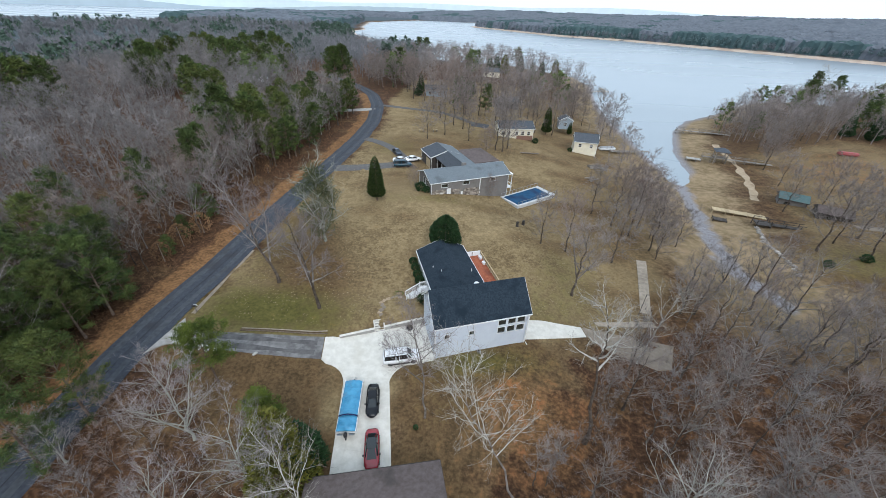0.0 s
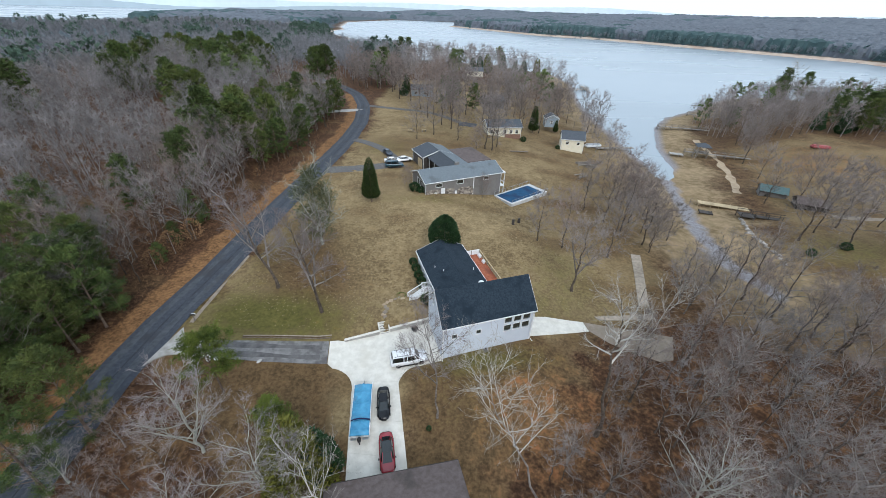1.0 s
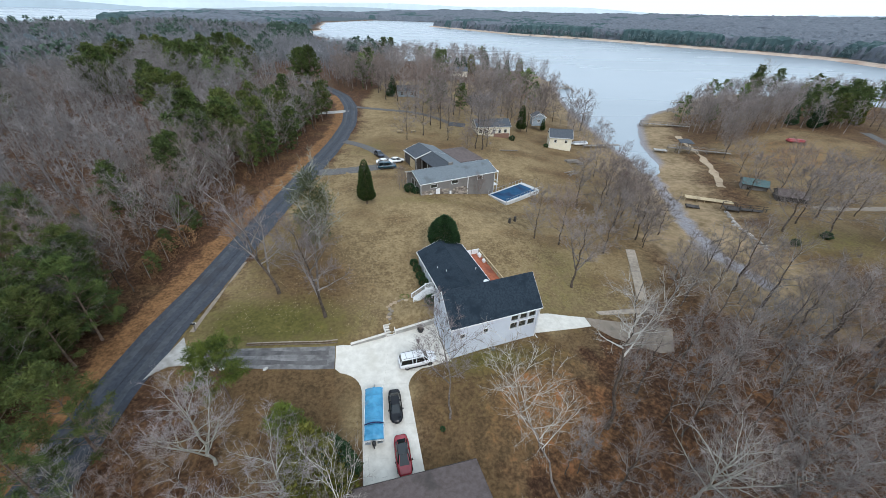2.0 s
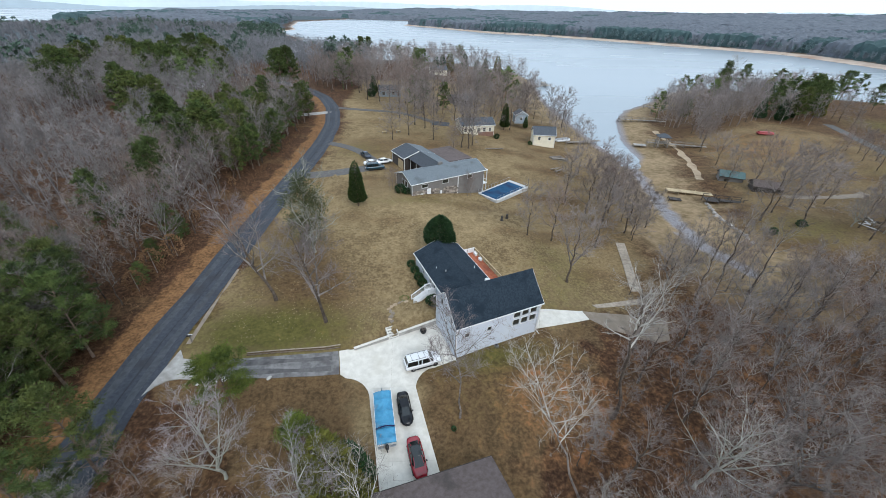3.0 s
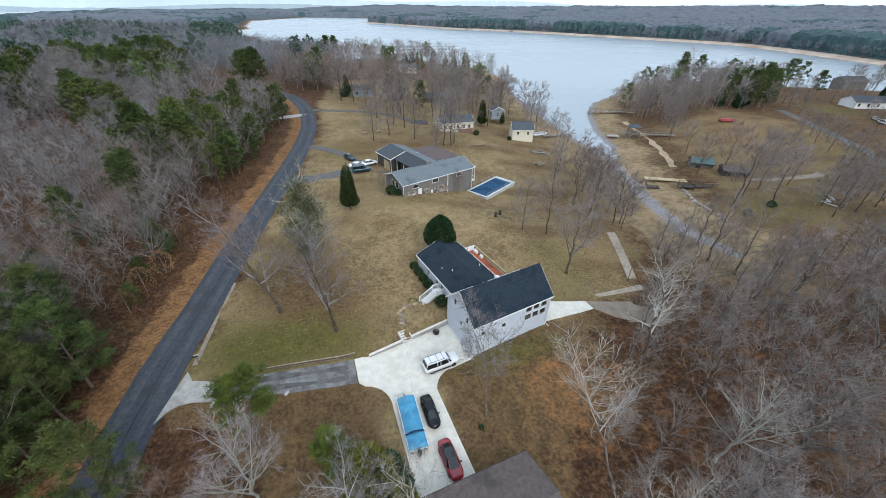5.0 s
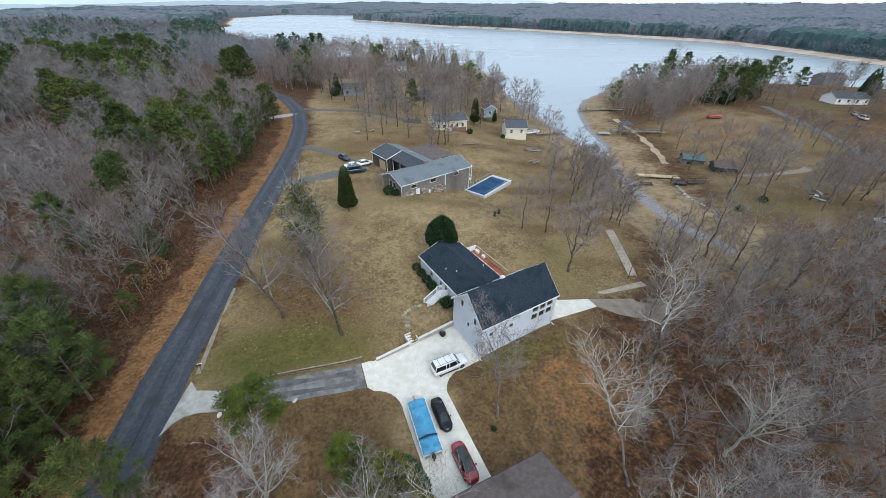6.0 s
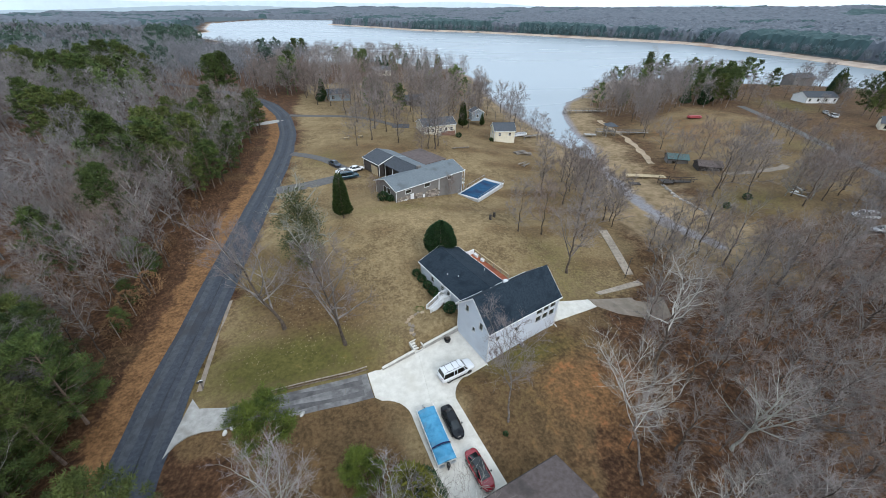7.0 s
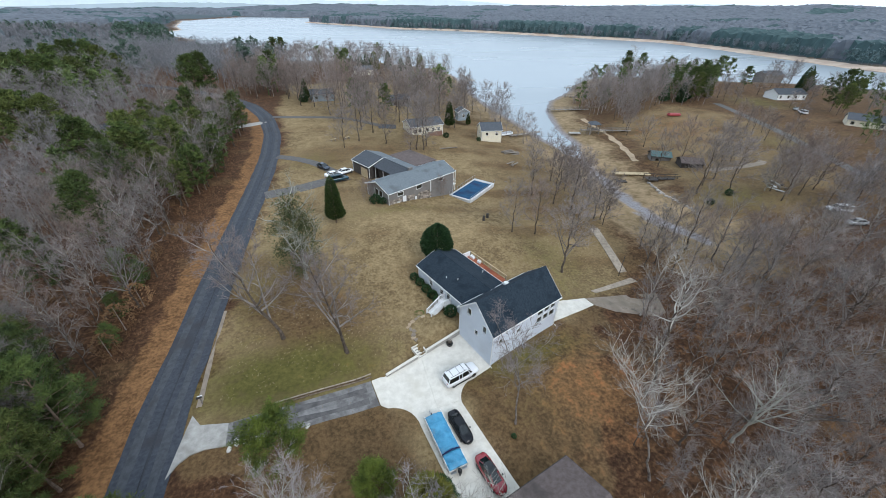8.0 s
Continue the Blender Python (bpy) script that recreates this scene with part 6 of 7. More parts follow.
def low_bare(seed):
    rng = random.Random(seed)
    m = Mesh()
    h = 13.0
    m.tube([(0, 0, -0.5), (0, 0, h * 0.6)], [0.18, 0.08], 3)
    for _ in range(120):
        z = h * rng.uniform(0.3, 0.72)
        w = rng.uniform(0, 6.28)
        r = 3.9 * rng.uniform(0.25, 1.0)
        a = Vector((0.35 * r * math.cos(w), 0.35 * r * math.sin(w), z))
        d = Vector((0.75 * r * math.cos(w), 0.75 * r * math.sin(w), rng.uniform(1.0, 3.4)))
        x = d.orthogonal().normalized() * 0.2
        x.rotate(Euler((rng.uniform(0, 6), rng.uniform(0, 6), 0)))
        m.face(a - x, a + x, a + d)
    return m


def low_pine(seed):
    rng = random.Random(seed)
    m = Mesh()
    h = 15.0
    m.tube([(0, 0, -0.5), (0, 0, h * 0.7)], [0.2, 0.1], 3)
    for _ in range(44):
        t = rng.random()
        w = rng.uniform(0, 6.28)
        r = 3.3 * math.sin(math.pi * (0.15 + 0.83 * t)) ** 0.7 * rng.uniform(0.45, 1)
        blade(m, rng, (r * math.cos(w), r * math.sin(w), h * (0.35 + 0.56 * t)), (math.cos(w), math.sin(w), 0.8), 2.0, 1.0)
    return m


far_bare = [low_bare(400 + i) for i in range(4)]
far_pine = [low_pine(410 + i) for i in range(3)]


def woods(name, poly, spacing, share, bare, pine, size, seed, label, keep=None, stands=70, far=False, hazy=False, depth=1e9):
    """Bare trees and pines over an area; pines gather in stands."""
    rng = random.Random(seed)
    pts = scatter(rng, poly, spacing, keep)
    if not pts:
        return
    a = np.array(pts)
    zz = ground_z(a[:, 0], a[:, 1])
    sd = shore(a[:, 0], a[:, 1])
    stand = ripple(a[:, 0], a[:, 1], stands, seed) * 0.6 + 0.4 * ripple(a[:, 0], a[:, 1], stands * 0.4, seed + 1)
    cut = np.quantile(stand, 1 - share) if share > 0 else 9
    groups = {"bare": [], "pine": []}
    for (x, y), z, s, st in zip(pts, zz, sd, stand):
        if s < (13 if far else 5) or s > depth:
            continue
        kind = "pine" if st + rng.gauss(0, 0.12) > cut else "bare"
        k = rng.randrange(len(bare if kind == "bare" else pine))
        groups[kind].append((k, x, y, z, rng.uniform(0, 6.28), size * rng.uniform(0.7, 1.15)))
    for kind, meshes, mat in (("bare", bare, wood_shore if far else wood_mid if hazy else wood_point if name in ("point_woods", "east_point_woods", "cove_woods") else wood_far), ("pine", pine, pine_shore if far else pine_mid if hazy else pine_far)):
        if groups[kind]:
            me = merged(meshes, groups[kind])
            me.materials.append(mat)
            tagged(new(f"{name}_{'pines' if kind == 'pine' else 'bare_trees'}", me), ("dark green pines standing in " if kind == "pine" else "leafless grey-brown trees of ") + label, "woods", kind="stuff")


def off_road(x, y):
    return float(line_distance(np.array(x), np.array(y), ROAD)) > 7 and not any(abs(x - hx) < 13 and abs(y - hy) < 10 for hx, hy in ((-5, 197), (28, 272), (29, 189), (-93, 132), (-69, 179)))


woods("west_woods", [(-66, 5), (-66, 40), (-62, 100), (-60, 172), (-70, 205), (-100, 240), (-140, 260), (-170, 140), (-170, 5)], 6.0, 0.02, mid_bare, mid_pine, 1.05, 1, "the western woods", off_road)
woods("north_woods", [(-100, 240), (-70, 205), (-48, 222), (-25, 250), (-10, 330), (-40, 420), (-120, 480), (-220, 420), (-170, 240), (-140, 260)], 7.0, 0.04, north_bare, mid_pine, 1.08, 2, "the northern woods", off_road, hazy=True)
# woods of the points, their tone lightened for distance haze
wood_point = island_tint(material("point_woods_bark", (0.17, 0.145, 0.135), (0.29, 0.255, 0.242), 0.25, 0.95, spread=0), 0.3)
woods("point_woods", [(-36, 198), (-25, 200), (0, 205), (45, 200), (72, 195), (84, 232), (95, 300), (60, 400), (0, 440), (-30, 330), (-40, 260)], 9.5, 0.05, mid_bare, mid_pine, 1.05, 3, "the wooded point", off_road)
woods("cove_woods", [(60, 118), (70, 122), (74, 140), (74, 172), (60, 172), (58, 150)], 6.0, 0, mid_bare, mid_pine, 0.75, 4, "the cove's edge", None)
woods("east_point_woods", [(118, 146), (116, 160), (128, 190), (165, 225), (210, 255), (262, 228), (280, 205), (235, 190), (196, 158), (176, 140), (160, 150), (135, 143)], 6.0, 0.04, mid_bare, mid_pine, 0.9, 6, "the eastern point",
      lambda x, y: not (210 < x < 235 and 215 < y < 235))
woods("east_woods", [(82, 8), (82, 42), (100, 50), (125, 52), (145, 68), (170, 70), (190, 80), (260, 60), (260, 8)], 7.0, 0.06, mid_bare, mid_pine, 0.95, 7, "the eastern slope", None)
woods("yard_woods", [(170, 78), (210, 96), (260, 150), (330, 150), (380, 100), (330, 40), (240, 40)], 12.0, 0.3, mid_bare, mid_pine, 0.8, 8, "the eastern yards", None)
land = lambda x, y: True
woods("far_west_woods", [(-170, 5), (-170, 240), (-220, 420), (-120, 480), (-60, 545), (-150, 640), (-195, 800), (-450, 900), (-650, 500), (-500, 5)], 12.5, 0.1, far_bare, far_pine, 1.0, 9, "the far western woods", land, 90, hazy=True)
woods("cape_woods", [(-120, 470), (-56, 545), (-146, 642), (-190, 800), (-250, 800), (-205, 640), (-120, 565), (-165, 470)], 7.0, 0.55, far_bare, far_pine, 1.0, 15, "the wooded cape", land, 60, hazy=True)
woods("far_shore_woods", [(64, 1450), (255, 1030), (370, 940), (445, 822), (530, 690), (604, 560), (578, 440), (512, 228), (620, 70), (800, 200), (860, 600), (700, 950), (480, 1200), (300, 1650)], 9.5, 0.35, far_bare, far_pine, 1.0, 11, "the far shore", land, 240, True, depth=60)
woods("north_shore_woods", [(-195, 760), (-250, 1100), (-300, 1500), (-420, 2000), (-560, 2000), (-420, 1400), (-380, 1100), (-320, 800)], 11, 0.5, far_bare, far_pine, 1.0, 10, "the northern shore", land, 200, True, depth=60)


def canopy(name, poly, step, high, seed, label):
    """The unbroken tops of a distant forest as one uneven sheet that comes down to the ground at its edge."""
    poly = np.array(poly, float)
    lo, hi = poly.min(0) - 2 * step, poly.max(0) + 2 * step
    rs = np.random.RandomState(seed)
    x, y = np.meshgrid(np.arange(lo[0], hi[0], step), np.arange(lo[1], hi[1], step))
    x, y = x + rs.uniform(-0.35, 0.35, x.shape) * step, y + rs.uniform(-0.35, 0.35, x.shape) * step
    ok = inside(x, y, poly) & (shore(x, y) > 16)
    stand = 0.6 * ripple(x, y, 330, seed) + 0.4 * ripple(x, y, 120, seed + 3) - 0.5 * smooth(40, 260, shore(x, y)) + 0.3
    z = ground_z(x, y) + np.where(ok, high * rs.uniform(0.74, 1.08, x.shape) + 3.0 * smooth(0.1, 0.3, stand), -0.3)
    a = np.arange(x.size).reshape(x.shape)
    q = np.stack([a[:-1, :-1], a[:-1, 1:], a[1:, 1:], a[1:, :-1]], -1).reshape(-1, 4)
    q = q[ok.ravel()[q].any(1)]
    keep, inv = np.unique(q, return_inverse=True)
    v = np.stack([x.ravel(), y.ravel(), z.ravel()], -1)[keep]
    me = bpy.data.meshes.new(name)
    me.from_pydata(v.tolist(), [], inv.reshape(-1, 4).tolist())
    me.materials.append(hazy_bare_canopy)
    me.materials.append(hazy_pine_canopy)
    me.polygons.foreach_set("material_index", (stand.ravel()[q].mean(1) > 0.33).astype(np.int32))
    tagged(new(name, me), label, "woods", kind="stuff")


# forest tops with the far shore's blue haze put into the colour
hazy_bare_canopy = island_tint(material("hazy_bare_canopy", (0.092, 0.106, 0.128), (0.124, 0.139, 0.163), 0.05, 0.95, 0.4, 0.12, spread=0), 0.15)
hazy_pine_canopy = island_tint(material("hazy_pine_canopy", (0.038, 0.07, 0.075), (0.058, 0.094, 0.098), 0.05, 0.95, 0.4, 0.12, spread=0), 0.15)
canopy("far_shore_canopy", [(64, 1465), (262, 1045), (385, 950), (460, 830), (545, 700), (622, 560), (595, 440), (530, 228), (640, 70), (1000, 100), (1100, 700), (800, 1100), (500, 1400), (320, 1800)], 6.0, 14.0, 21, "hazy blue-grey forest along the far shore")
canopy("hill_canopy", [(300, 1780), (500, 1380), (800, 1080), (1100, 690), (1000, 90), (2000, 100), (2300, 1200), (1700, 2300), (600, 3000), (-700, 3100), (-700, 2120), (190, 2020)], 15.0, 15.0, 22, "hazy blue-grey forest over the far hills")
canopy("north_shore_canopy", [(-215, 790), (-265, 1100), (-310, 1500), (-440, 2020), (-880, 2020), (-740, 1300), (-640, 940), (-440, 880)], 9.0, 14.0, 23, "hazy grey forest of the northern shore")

# tufts of dormant grass, and brush on the woodland floor
def speckle(name, places, blades, height, r, mat, lab, seed):
    rng = random.Random(seed)
    m = Mesh()
    for x, y in places:
        z = gz(x, y) - 0.03
        for _ in range(blades):
            w, e = rng.uniform(0, 6.28), rng.uniform(0.1, 0.9)
            h = height * rng.uniform(0.5, 1.2)
            m.spike((x + rng.uniform(-0.15, 0.15), y + rng.uniform(-0.15, 0.15), z), (x + h * e * math.cos(w), y + h * e * math.sin(w), z + h), r)
    me = merged([m], [(0, 0, 0, 0, 0, 1)])
    me.materials.append(mat)
    tagged(new(name, me), lab, "undergrowth", kind="stuff")


tuft_tan = island_tint(material("tuft_tan", (0.19, 0.145, 0.085), (0.33, 0.265, 0.17), 0.8, 0.95, spread=0), 0.25)
brush_brown = island_tint(material("brush_brown", (0.07, 0.038, 0.02), (0.19, 0.11, 0.06), 0.8, 0.95, spread=0), 0.3)
srng = random.Random(91)
lawn_spots = [(x, y) for x, y in scatter(srng, [(-34, 42), (-30, 75), (-24, 110), (10, 80), (16, 78), (34, 70), (30, 50), (14, 46), (11, 60), (-4, 60), (-4, 46), (-16, 42)], 0.75, None, 0.5) if float(ripple(np.array(x), np.array(y), 5, 3)) > -0.1]
speckle("grass_tufts", lawn_spots, 3, 0.2, 0.03, tuft_tan, "tufts of dormant tan grass over the lawn", 1)
brush_spots = scatter(srng, WEST_EDGE, 1.5) + scatter(srng, [(-45.5, 8), (-45, 50), (-41.5, 80), (-36, 110), (-40, 110), (-46, 80), (-50, 50), (-50, 8)], 1.2) + scatter(srng, FORE_WEST, 1.6)
speckle("woodland_brush", brush_spots, 6, 0.8, 0.03, brush_brown, "brown saplings and brush on the woodland floor", 2)

# wooded ridges on the horizon, with distance haze put into their tones
def ridge(name, dist, a0, a1, low, high, seed, tone, lab):
    m = Mesh()
    rows = [[], []]
    for a in np.arange(a0, a1, 0.4):
        w = radians(a)
        h = low + (high - low) * (0.5 + 0.5 * float(ripple(np.array(a * 1.0), np.array(0.0), 34, seed))) + 2.2 * float(ripple(np.array(a), np.array(3.0), 1.7, seed + 1))
        rows[0].append((dist * math.sin(w), dist * math.cos(w), -20))
        rows[1].append((dist * math.sin(w), dist * math.cos(w), h))
    m.loft(rows, closed=False)
    # pale tone and weak glow stand in for the air before the ridge
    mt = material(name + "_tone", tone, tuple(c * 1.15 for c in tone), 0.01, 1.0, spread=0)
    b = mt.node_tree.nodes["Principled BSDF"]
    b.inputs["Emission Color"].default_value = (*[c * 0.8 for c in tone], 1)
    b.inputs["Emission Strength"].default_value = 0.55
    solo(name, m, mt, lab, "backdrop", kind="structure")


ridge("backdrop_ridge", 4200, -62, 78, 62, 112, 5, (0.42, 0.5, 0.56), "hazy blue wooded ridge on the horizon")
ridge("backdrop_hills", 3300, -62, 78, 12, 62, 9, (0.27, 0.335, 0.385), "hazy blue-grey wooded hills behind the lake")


# ---- vehicles ----
def ring(x, half, z0, z1, flare=0.0, k=0.75):
    """A rounded cross-section of a car body at x."""
    m = (z0 + z1) / 2
    return [(x, -half * 0.82, z0), (x, half * 0.82, z0), (x, half, z0 + 0.12), (x, half + flare, m), (x, half * 0.985, z1 - 0.12), (x, half * k, z1),
            (x, -half * k, z1), (x, -half * 0.985, z1 - 0.12), (x, -half - flare, m), (x, -half, z0 + 0.12)]


def wheel(car, x, y, r, w):
    hub = new("wheel")
    hub.parent = car
    hub.matrix_basis = pose(x, y, r)
    s = -1 if y > 0 else 1
    part("tyre", Mesh().loft([[(q * math.cos(a), dy, q * math.sin(a)) for a in np.linspace(0, 6.283, 21)[:-1]] for q, dy in ((r * 0.62, -w / 2), (r * 0.94, -w / 2), (r, -w / 3), (r, w / 3), (r * 0.94, w / 2), (r * 0.62, w / 2))]), rubber, hub)
    part("rim", Mesh().disc((0, -w * 0.42, 0), r * 0.62, w * 0.84, 16, "y"), silver_metal, hub)
    for i in range(5):
        a = 6.283 * i / 5
        part("spoke", Mesh().beam((0, -s * w * 0.44, 0), (r * 0.56 * math.cos(a), -s * w * 0.44, r * 0.56 * math.sin(a)), 0.05), chrome, hub)


def car(name, x, y, z, turn, paint, label, kind="sedan", tilt=0.0, top_paint=None, size=(1, 1, 1)):
    c = thing(name, pose(x, y, z, 0, tilt, turn) @ Matrix.Diagonal((*size, 1)), label, "car")
    if kind == "sedan":
        L_, H, half = 4.75, 1.43, 0.9
        body = [(-2.38, 0.4, 0.5, 0.8), (-2.34, 0.58, 0.4, 0.9), (-2.2, 0.72, 0.3, 0.97), (-1.9, 0.82, 0.25, 1.0), (-1.3, 0.88, 0.22, 0.99), (0.0, half, 0.22, 0.95), (0.9, 0.89, 0.22, 0.93), (1.5, 0.86, 0.24, 0.86), (1.95, 0.78, 0.27, 0.77), (2.2, 0.66, 0.33, 0.69), (2.33, 0.5, 0.4, 0.62), (2.38, 0.34, 0.45, 0.57)]
        base = [(-1.9, 0.56), (-1.6, 0.74), (-0.4, 0.8), (0.8, 0.78), (1.32, 0.6)]
        top = [(-0.98, 0.46), (-0.78, 0.57), (-0.25, 0.6), (0.15, 0.58), (0.36, 0.47)]
        belt, wheels, r = 0.94, (-1.42, 1.42), 0.32
    else:
        L_, H, half = 5.05, 1.82, 0.95
        body = [(-2.52, 0.8, 0.48, 1.05), (-2.46, 0.9, 0.36, 1.14), (-1.8, half, 0.32, 1.14), (-0.8, half, 0.32, 1.12), (0.6, half, 0.32, 1.1), (1.2, half, 0.32, 1.08), (1.9, 0.92, 0.34, 1.04), (2.3, 0.87, 0.38, 0.98), (2.48, 0.74, 0.44, 0.88), (2.53, 0.66, 0.5, 0.8)]
        base = [(-2.42, 0.8), (-2.3, 0.86), (-0.8, 0.88), (1.0, 0.86), (1.42, 0.74)]
        top = [(-2.2, 0.66), (-2.05, 0.72), (-0.8, 0.74), (0.62, 0.71), (0.82, 0.6)]
        belt, wheels, r = 1.08, (-1.55, 1.55), 0.38
    part("body", Mesh().loft([ring(*s) for s in body]), paint, c, "", True)
    low = [(px, -py) for px, py in base] + [(px, py) for px, py in reversed(base)]
    high = [(px, -py) for px, py in top] + [(px, py) for px, py in reversed(top)]
    part("glasshouse", Mesh().loft([[(px, py, belt - 0.05) for px, py in low], [(px, py, H - 0.06) for px, py in high]]), car_glass, c, "dark tinted glass")
    part("roof", Mesh().loft([[(px * 1.01, py * 1.03, H - 0.075) for px, py in high], [(px, py, H - 0.02) for px, py in high], [(px * 0.9, py * 0.85, H) for px, py in high]]), top_paint or paint, c, "", True)
    for s in (-1, 1):
        for i in ((0, 4) if kind == "sedan" else (0, 2, 3, 4)):
            part("pillar", Mesh().beam((base[i][0], s * base[i][1] * 1.005, belt - 0.03), (top[i][0], s * top[i][1] * 1.01, H - 0.05), 0.07), paint, c)
        part("pillar", Mesh().beam((-0.35, s * 0.815 if kind == "sedan" else s * 0.885, belt - 0.03), (-0.3, s * 0.645 if kind == "sedan" else s * 0.745, H - 0.05), 0.06), paint, c)
        part("mirror", Mesh().box(0.75, min(s * 0.88, s * 1.06), belt - 0.02, 0.93, max(s * 0.88, s * 1.06), belt + 0.13, 0.02), black_plastic if kind == "sedan" else paint, c)
        hx = 2.16 if kind == "sedan" else body[-2][0]
        part("headlight", Mesh().box(hx - 0.28, min(s * 0.45, s * 0.68), body[-2][3] - 0.14, hx + 0.03, max(s * 0.45, s * 0.68), body[-2][3] - 0.02, 0.02), lamp_clear, c)
        tx = -2.3 if kind == "sedan" else body[0][0]
        part("tail_light", Mesh().box(tx - 0.02, min(s * 0.46, s * 0.66), body[0][3] - 0.1, tx + 0.12, max(s * 0.46, s * 0.66), body[0][3] + 0.02, 0.02), lamp_red, c)
        part("sill", Mesh().box(-1.2, min(s * 0.86, s * (half + 0.015)), 0.2, 1.1, max(s * 0.86, s * (half + 0.015)), 0.34), black_plastic, c)
        if kind != "sedan":
            part("roof_rail", Mesh().tube([(-2.0, s * 0.6, H + 0.01), (-1.9, s * 0.6, H + 0.07), (0.4, s * 0.6, H + 0.07), (0.5, s * 0.6, H + 0.01)], [0.025] * 4, 6), black_plastic, c)
    if kind != "sedan":
        for xx in (-1.6, -0.6, 0.2):
            part("roof_bar", Mesh().beam((xx, -0.6, H + 0.07), (xx, 0.6, H + 0.07), 0.035), black_plastic, c)
    part("bumper", Mesh().box(body[-1][0] - 0.12, -body[-1][1] * 0.95, 0.3, body[-1][0] + 0.03, body[-1][1] * 0.95, 0.46, 0.02), paint if kind == "sedan" else black_plastic, c)
    part("bumper", Mesh().box(body[0][0] - 0.04, -body[0][1] * 0.9, 0.34, body[0][0] + 0.1, body[0][1] * 0.9, 0.52, 0.02), paint if kind == "sedan" else silver_metal, c)
    part("grille", Mesh().box(body[-1][0] - 0.02, -0.4, 0.46, body[-1][0] + 0.02, 0.4, 0.56), black_plastic, c)
    part("number_plate", Mesh().box(body[0][0] - 0.045, -0.2, 0.56, body[0][0] - 0.02, 0.2, 0.7), white_paint, c)
    for wx in wheels:
        for s in (-1, 1):
            wheel(c, wx, s * (half - 0.11), r, 0.22)
    return c


car("black_sedan", -7.15, 30.4, gz(-7.15, 30.4) + 0.07, -83, black_car, "black sedan parked on the white concrete court", size=(0.93, 0.87, 0.93))
car("red_sedan", -6.15, 24.35, gz(-6.15, 24.35) + 0.07, -81, red_car, "red sedan with dark glass roof at the court's end", top_paint=car_glass, size=(0.96, 0.92, 0.96))
car("white_suv", -4.35, 36.95, gz(-4.35, 36.95) + 0.07, 12, white_car, "white sport utility vehicle with black roof bars", "suv")
for x, y, r, paint, kind, lab in ((-14.2, 111.2, -62, dark_blue_car, "sedan", "dark blue sedan on the ranch house drive"), (-12.2, 104.6, 8, white_car, "sedan", "white sedan on the ranch house drive"),
                                  (-11.4, 101.0, 10, teal_car, "suv", "dark teal pickup-sized car on the ranch drive"), (-9.0, 106.2, 20, white_car, "sedan", "white car beside the carport"),
                                  (97.5, 43.5, 160, silver_car, "sedan", "silver car parked among bare trees"), (101.5, 49.0, 150, white_car, "suv", "white car parked among bare trees"),
                                  (207, 118, 60, white_car, "suv", "white car parked in the far yards"), (212, 124, 40, silver_car, "sedan", "silver car parked in the far yards")):
    car("parked_car", x, y, gz(x, y) + 0.1, r, paint, lab, kind)

# covered pontoon boat on its trailer
bt = thing("covered_boat", pose(-9.6, 29.3, gz(-9.62, 29.3) + 0.06, 0, 0, -85.5) @ Matrix.Scale(0.88, 4), "long boat under a bright blue tarp on a trailer", "boat")
for s in (-1, 1):
    part("pontoon", Mesh().tube([(-4.0, s * 0.85, 0.75), (-3.6, s * 0.85, 0.7), (3.2, s * 0.85, 0.7), (3.9, s * 0.85, 0.95)], [0.12, 0.32, 0.32, 0.08], 12, True), silver_metal, bt)
    part("side_panel", Mesh().box(-3.95, s * 1.24 - 0.03, 0.85, 4.0, s * 1.24 + 0.03, 1.5), white_paint, bt)
    part("trailer_rail", Mesh().box(-3.6, s * 0.55 - 0.05, 0.3, 3.2, s * 0.55 + 0.05, 0.42), silver_metal, bt)
    for wx in (0.4, 1.2):
        hub = new("wheel")
        hub.parent = bt
        hub.matrix_basis = pose(wx, s * 1.0, 0.3)
        part("tyre", Mesh().disc((0, -0.09, 0), 0.3, 0.18, 16, "y"), rubber, hub)
        part("rim", Mesh().disc((0, -0.1, 0), 0.18, 0.2, 12, "y"), silver_metal, hub)
part("floor", Mesh().box(-3.95, -1.2, 0.98, 3.9, 1.2, 1.06), white_paint, bt)
part("trailer_tongue", Mesh().tube([(-3.4, 0, 0.36), (-5.0, 0, 0.42)], [0.06, 0.06], 6, True), silver_metal, bt)
part("winch_post", Mesh().beam((-4.3, 0, 0.4), (-4.1, 0, 1.25), 0.1), black_plastic, bt)
part("tongue_jack", Mesh().beam((-4.8, 0, 0.05), (-4.8, 0, 0.9), 0.07), silver_metal, bt)


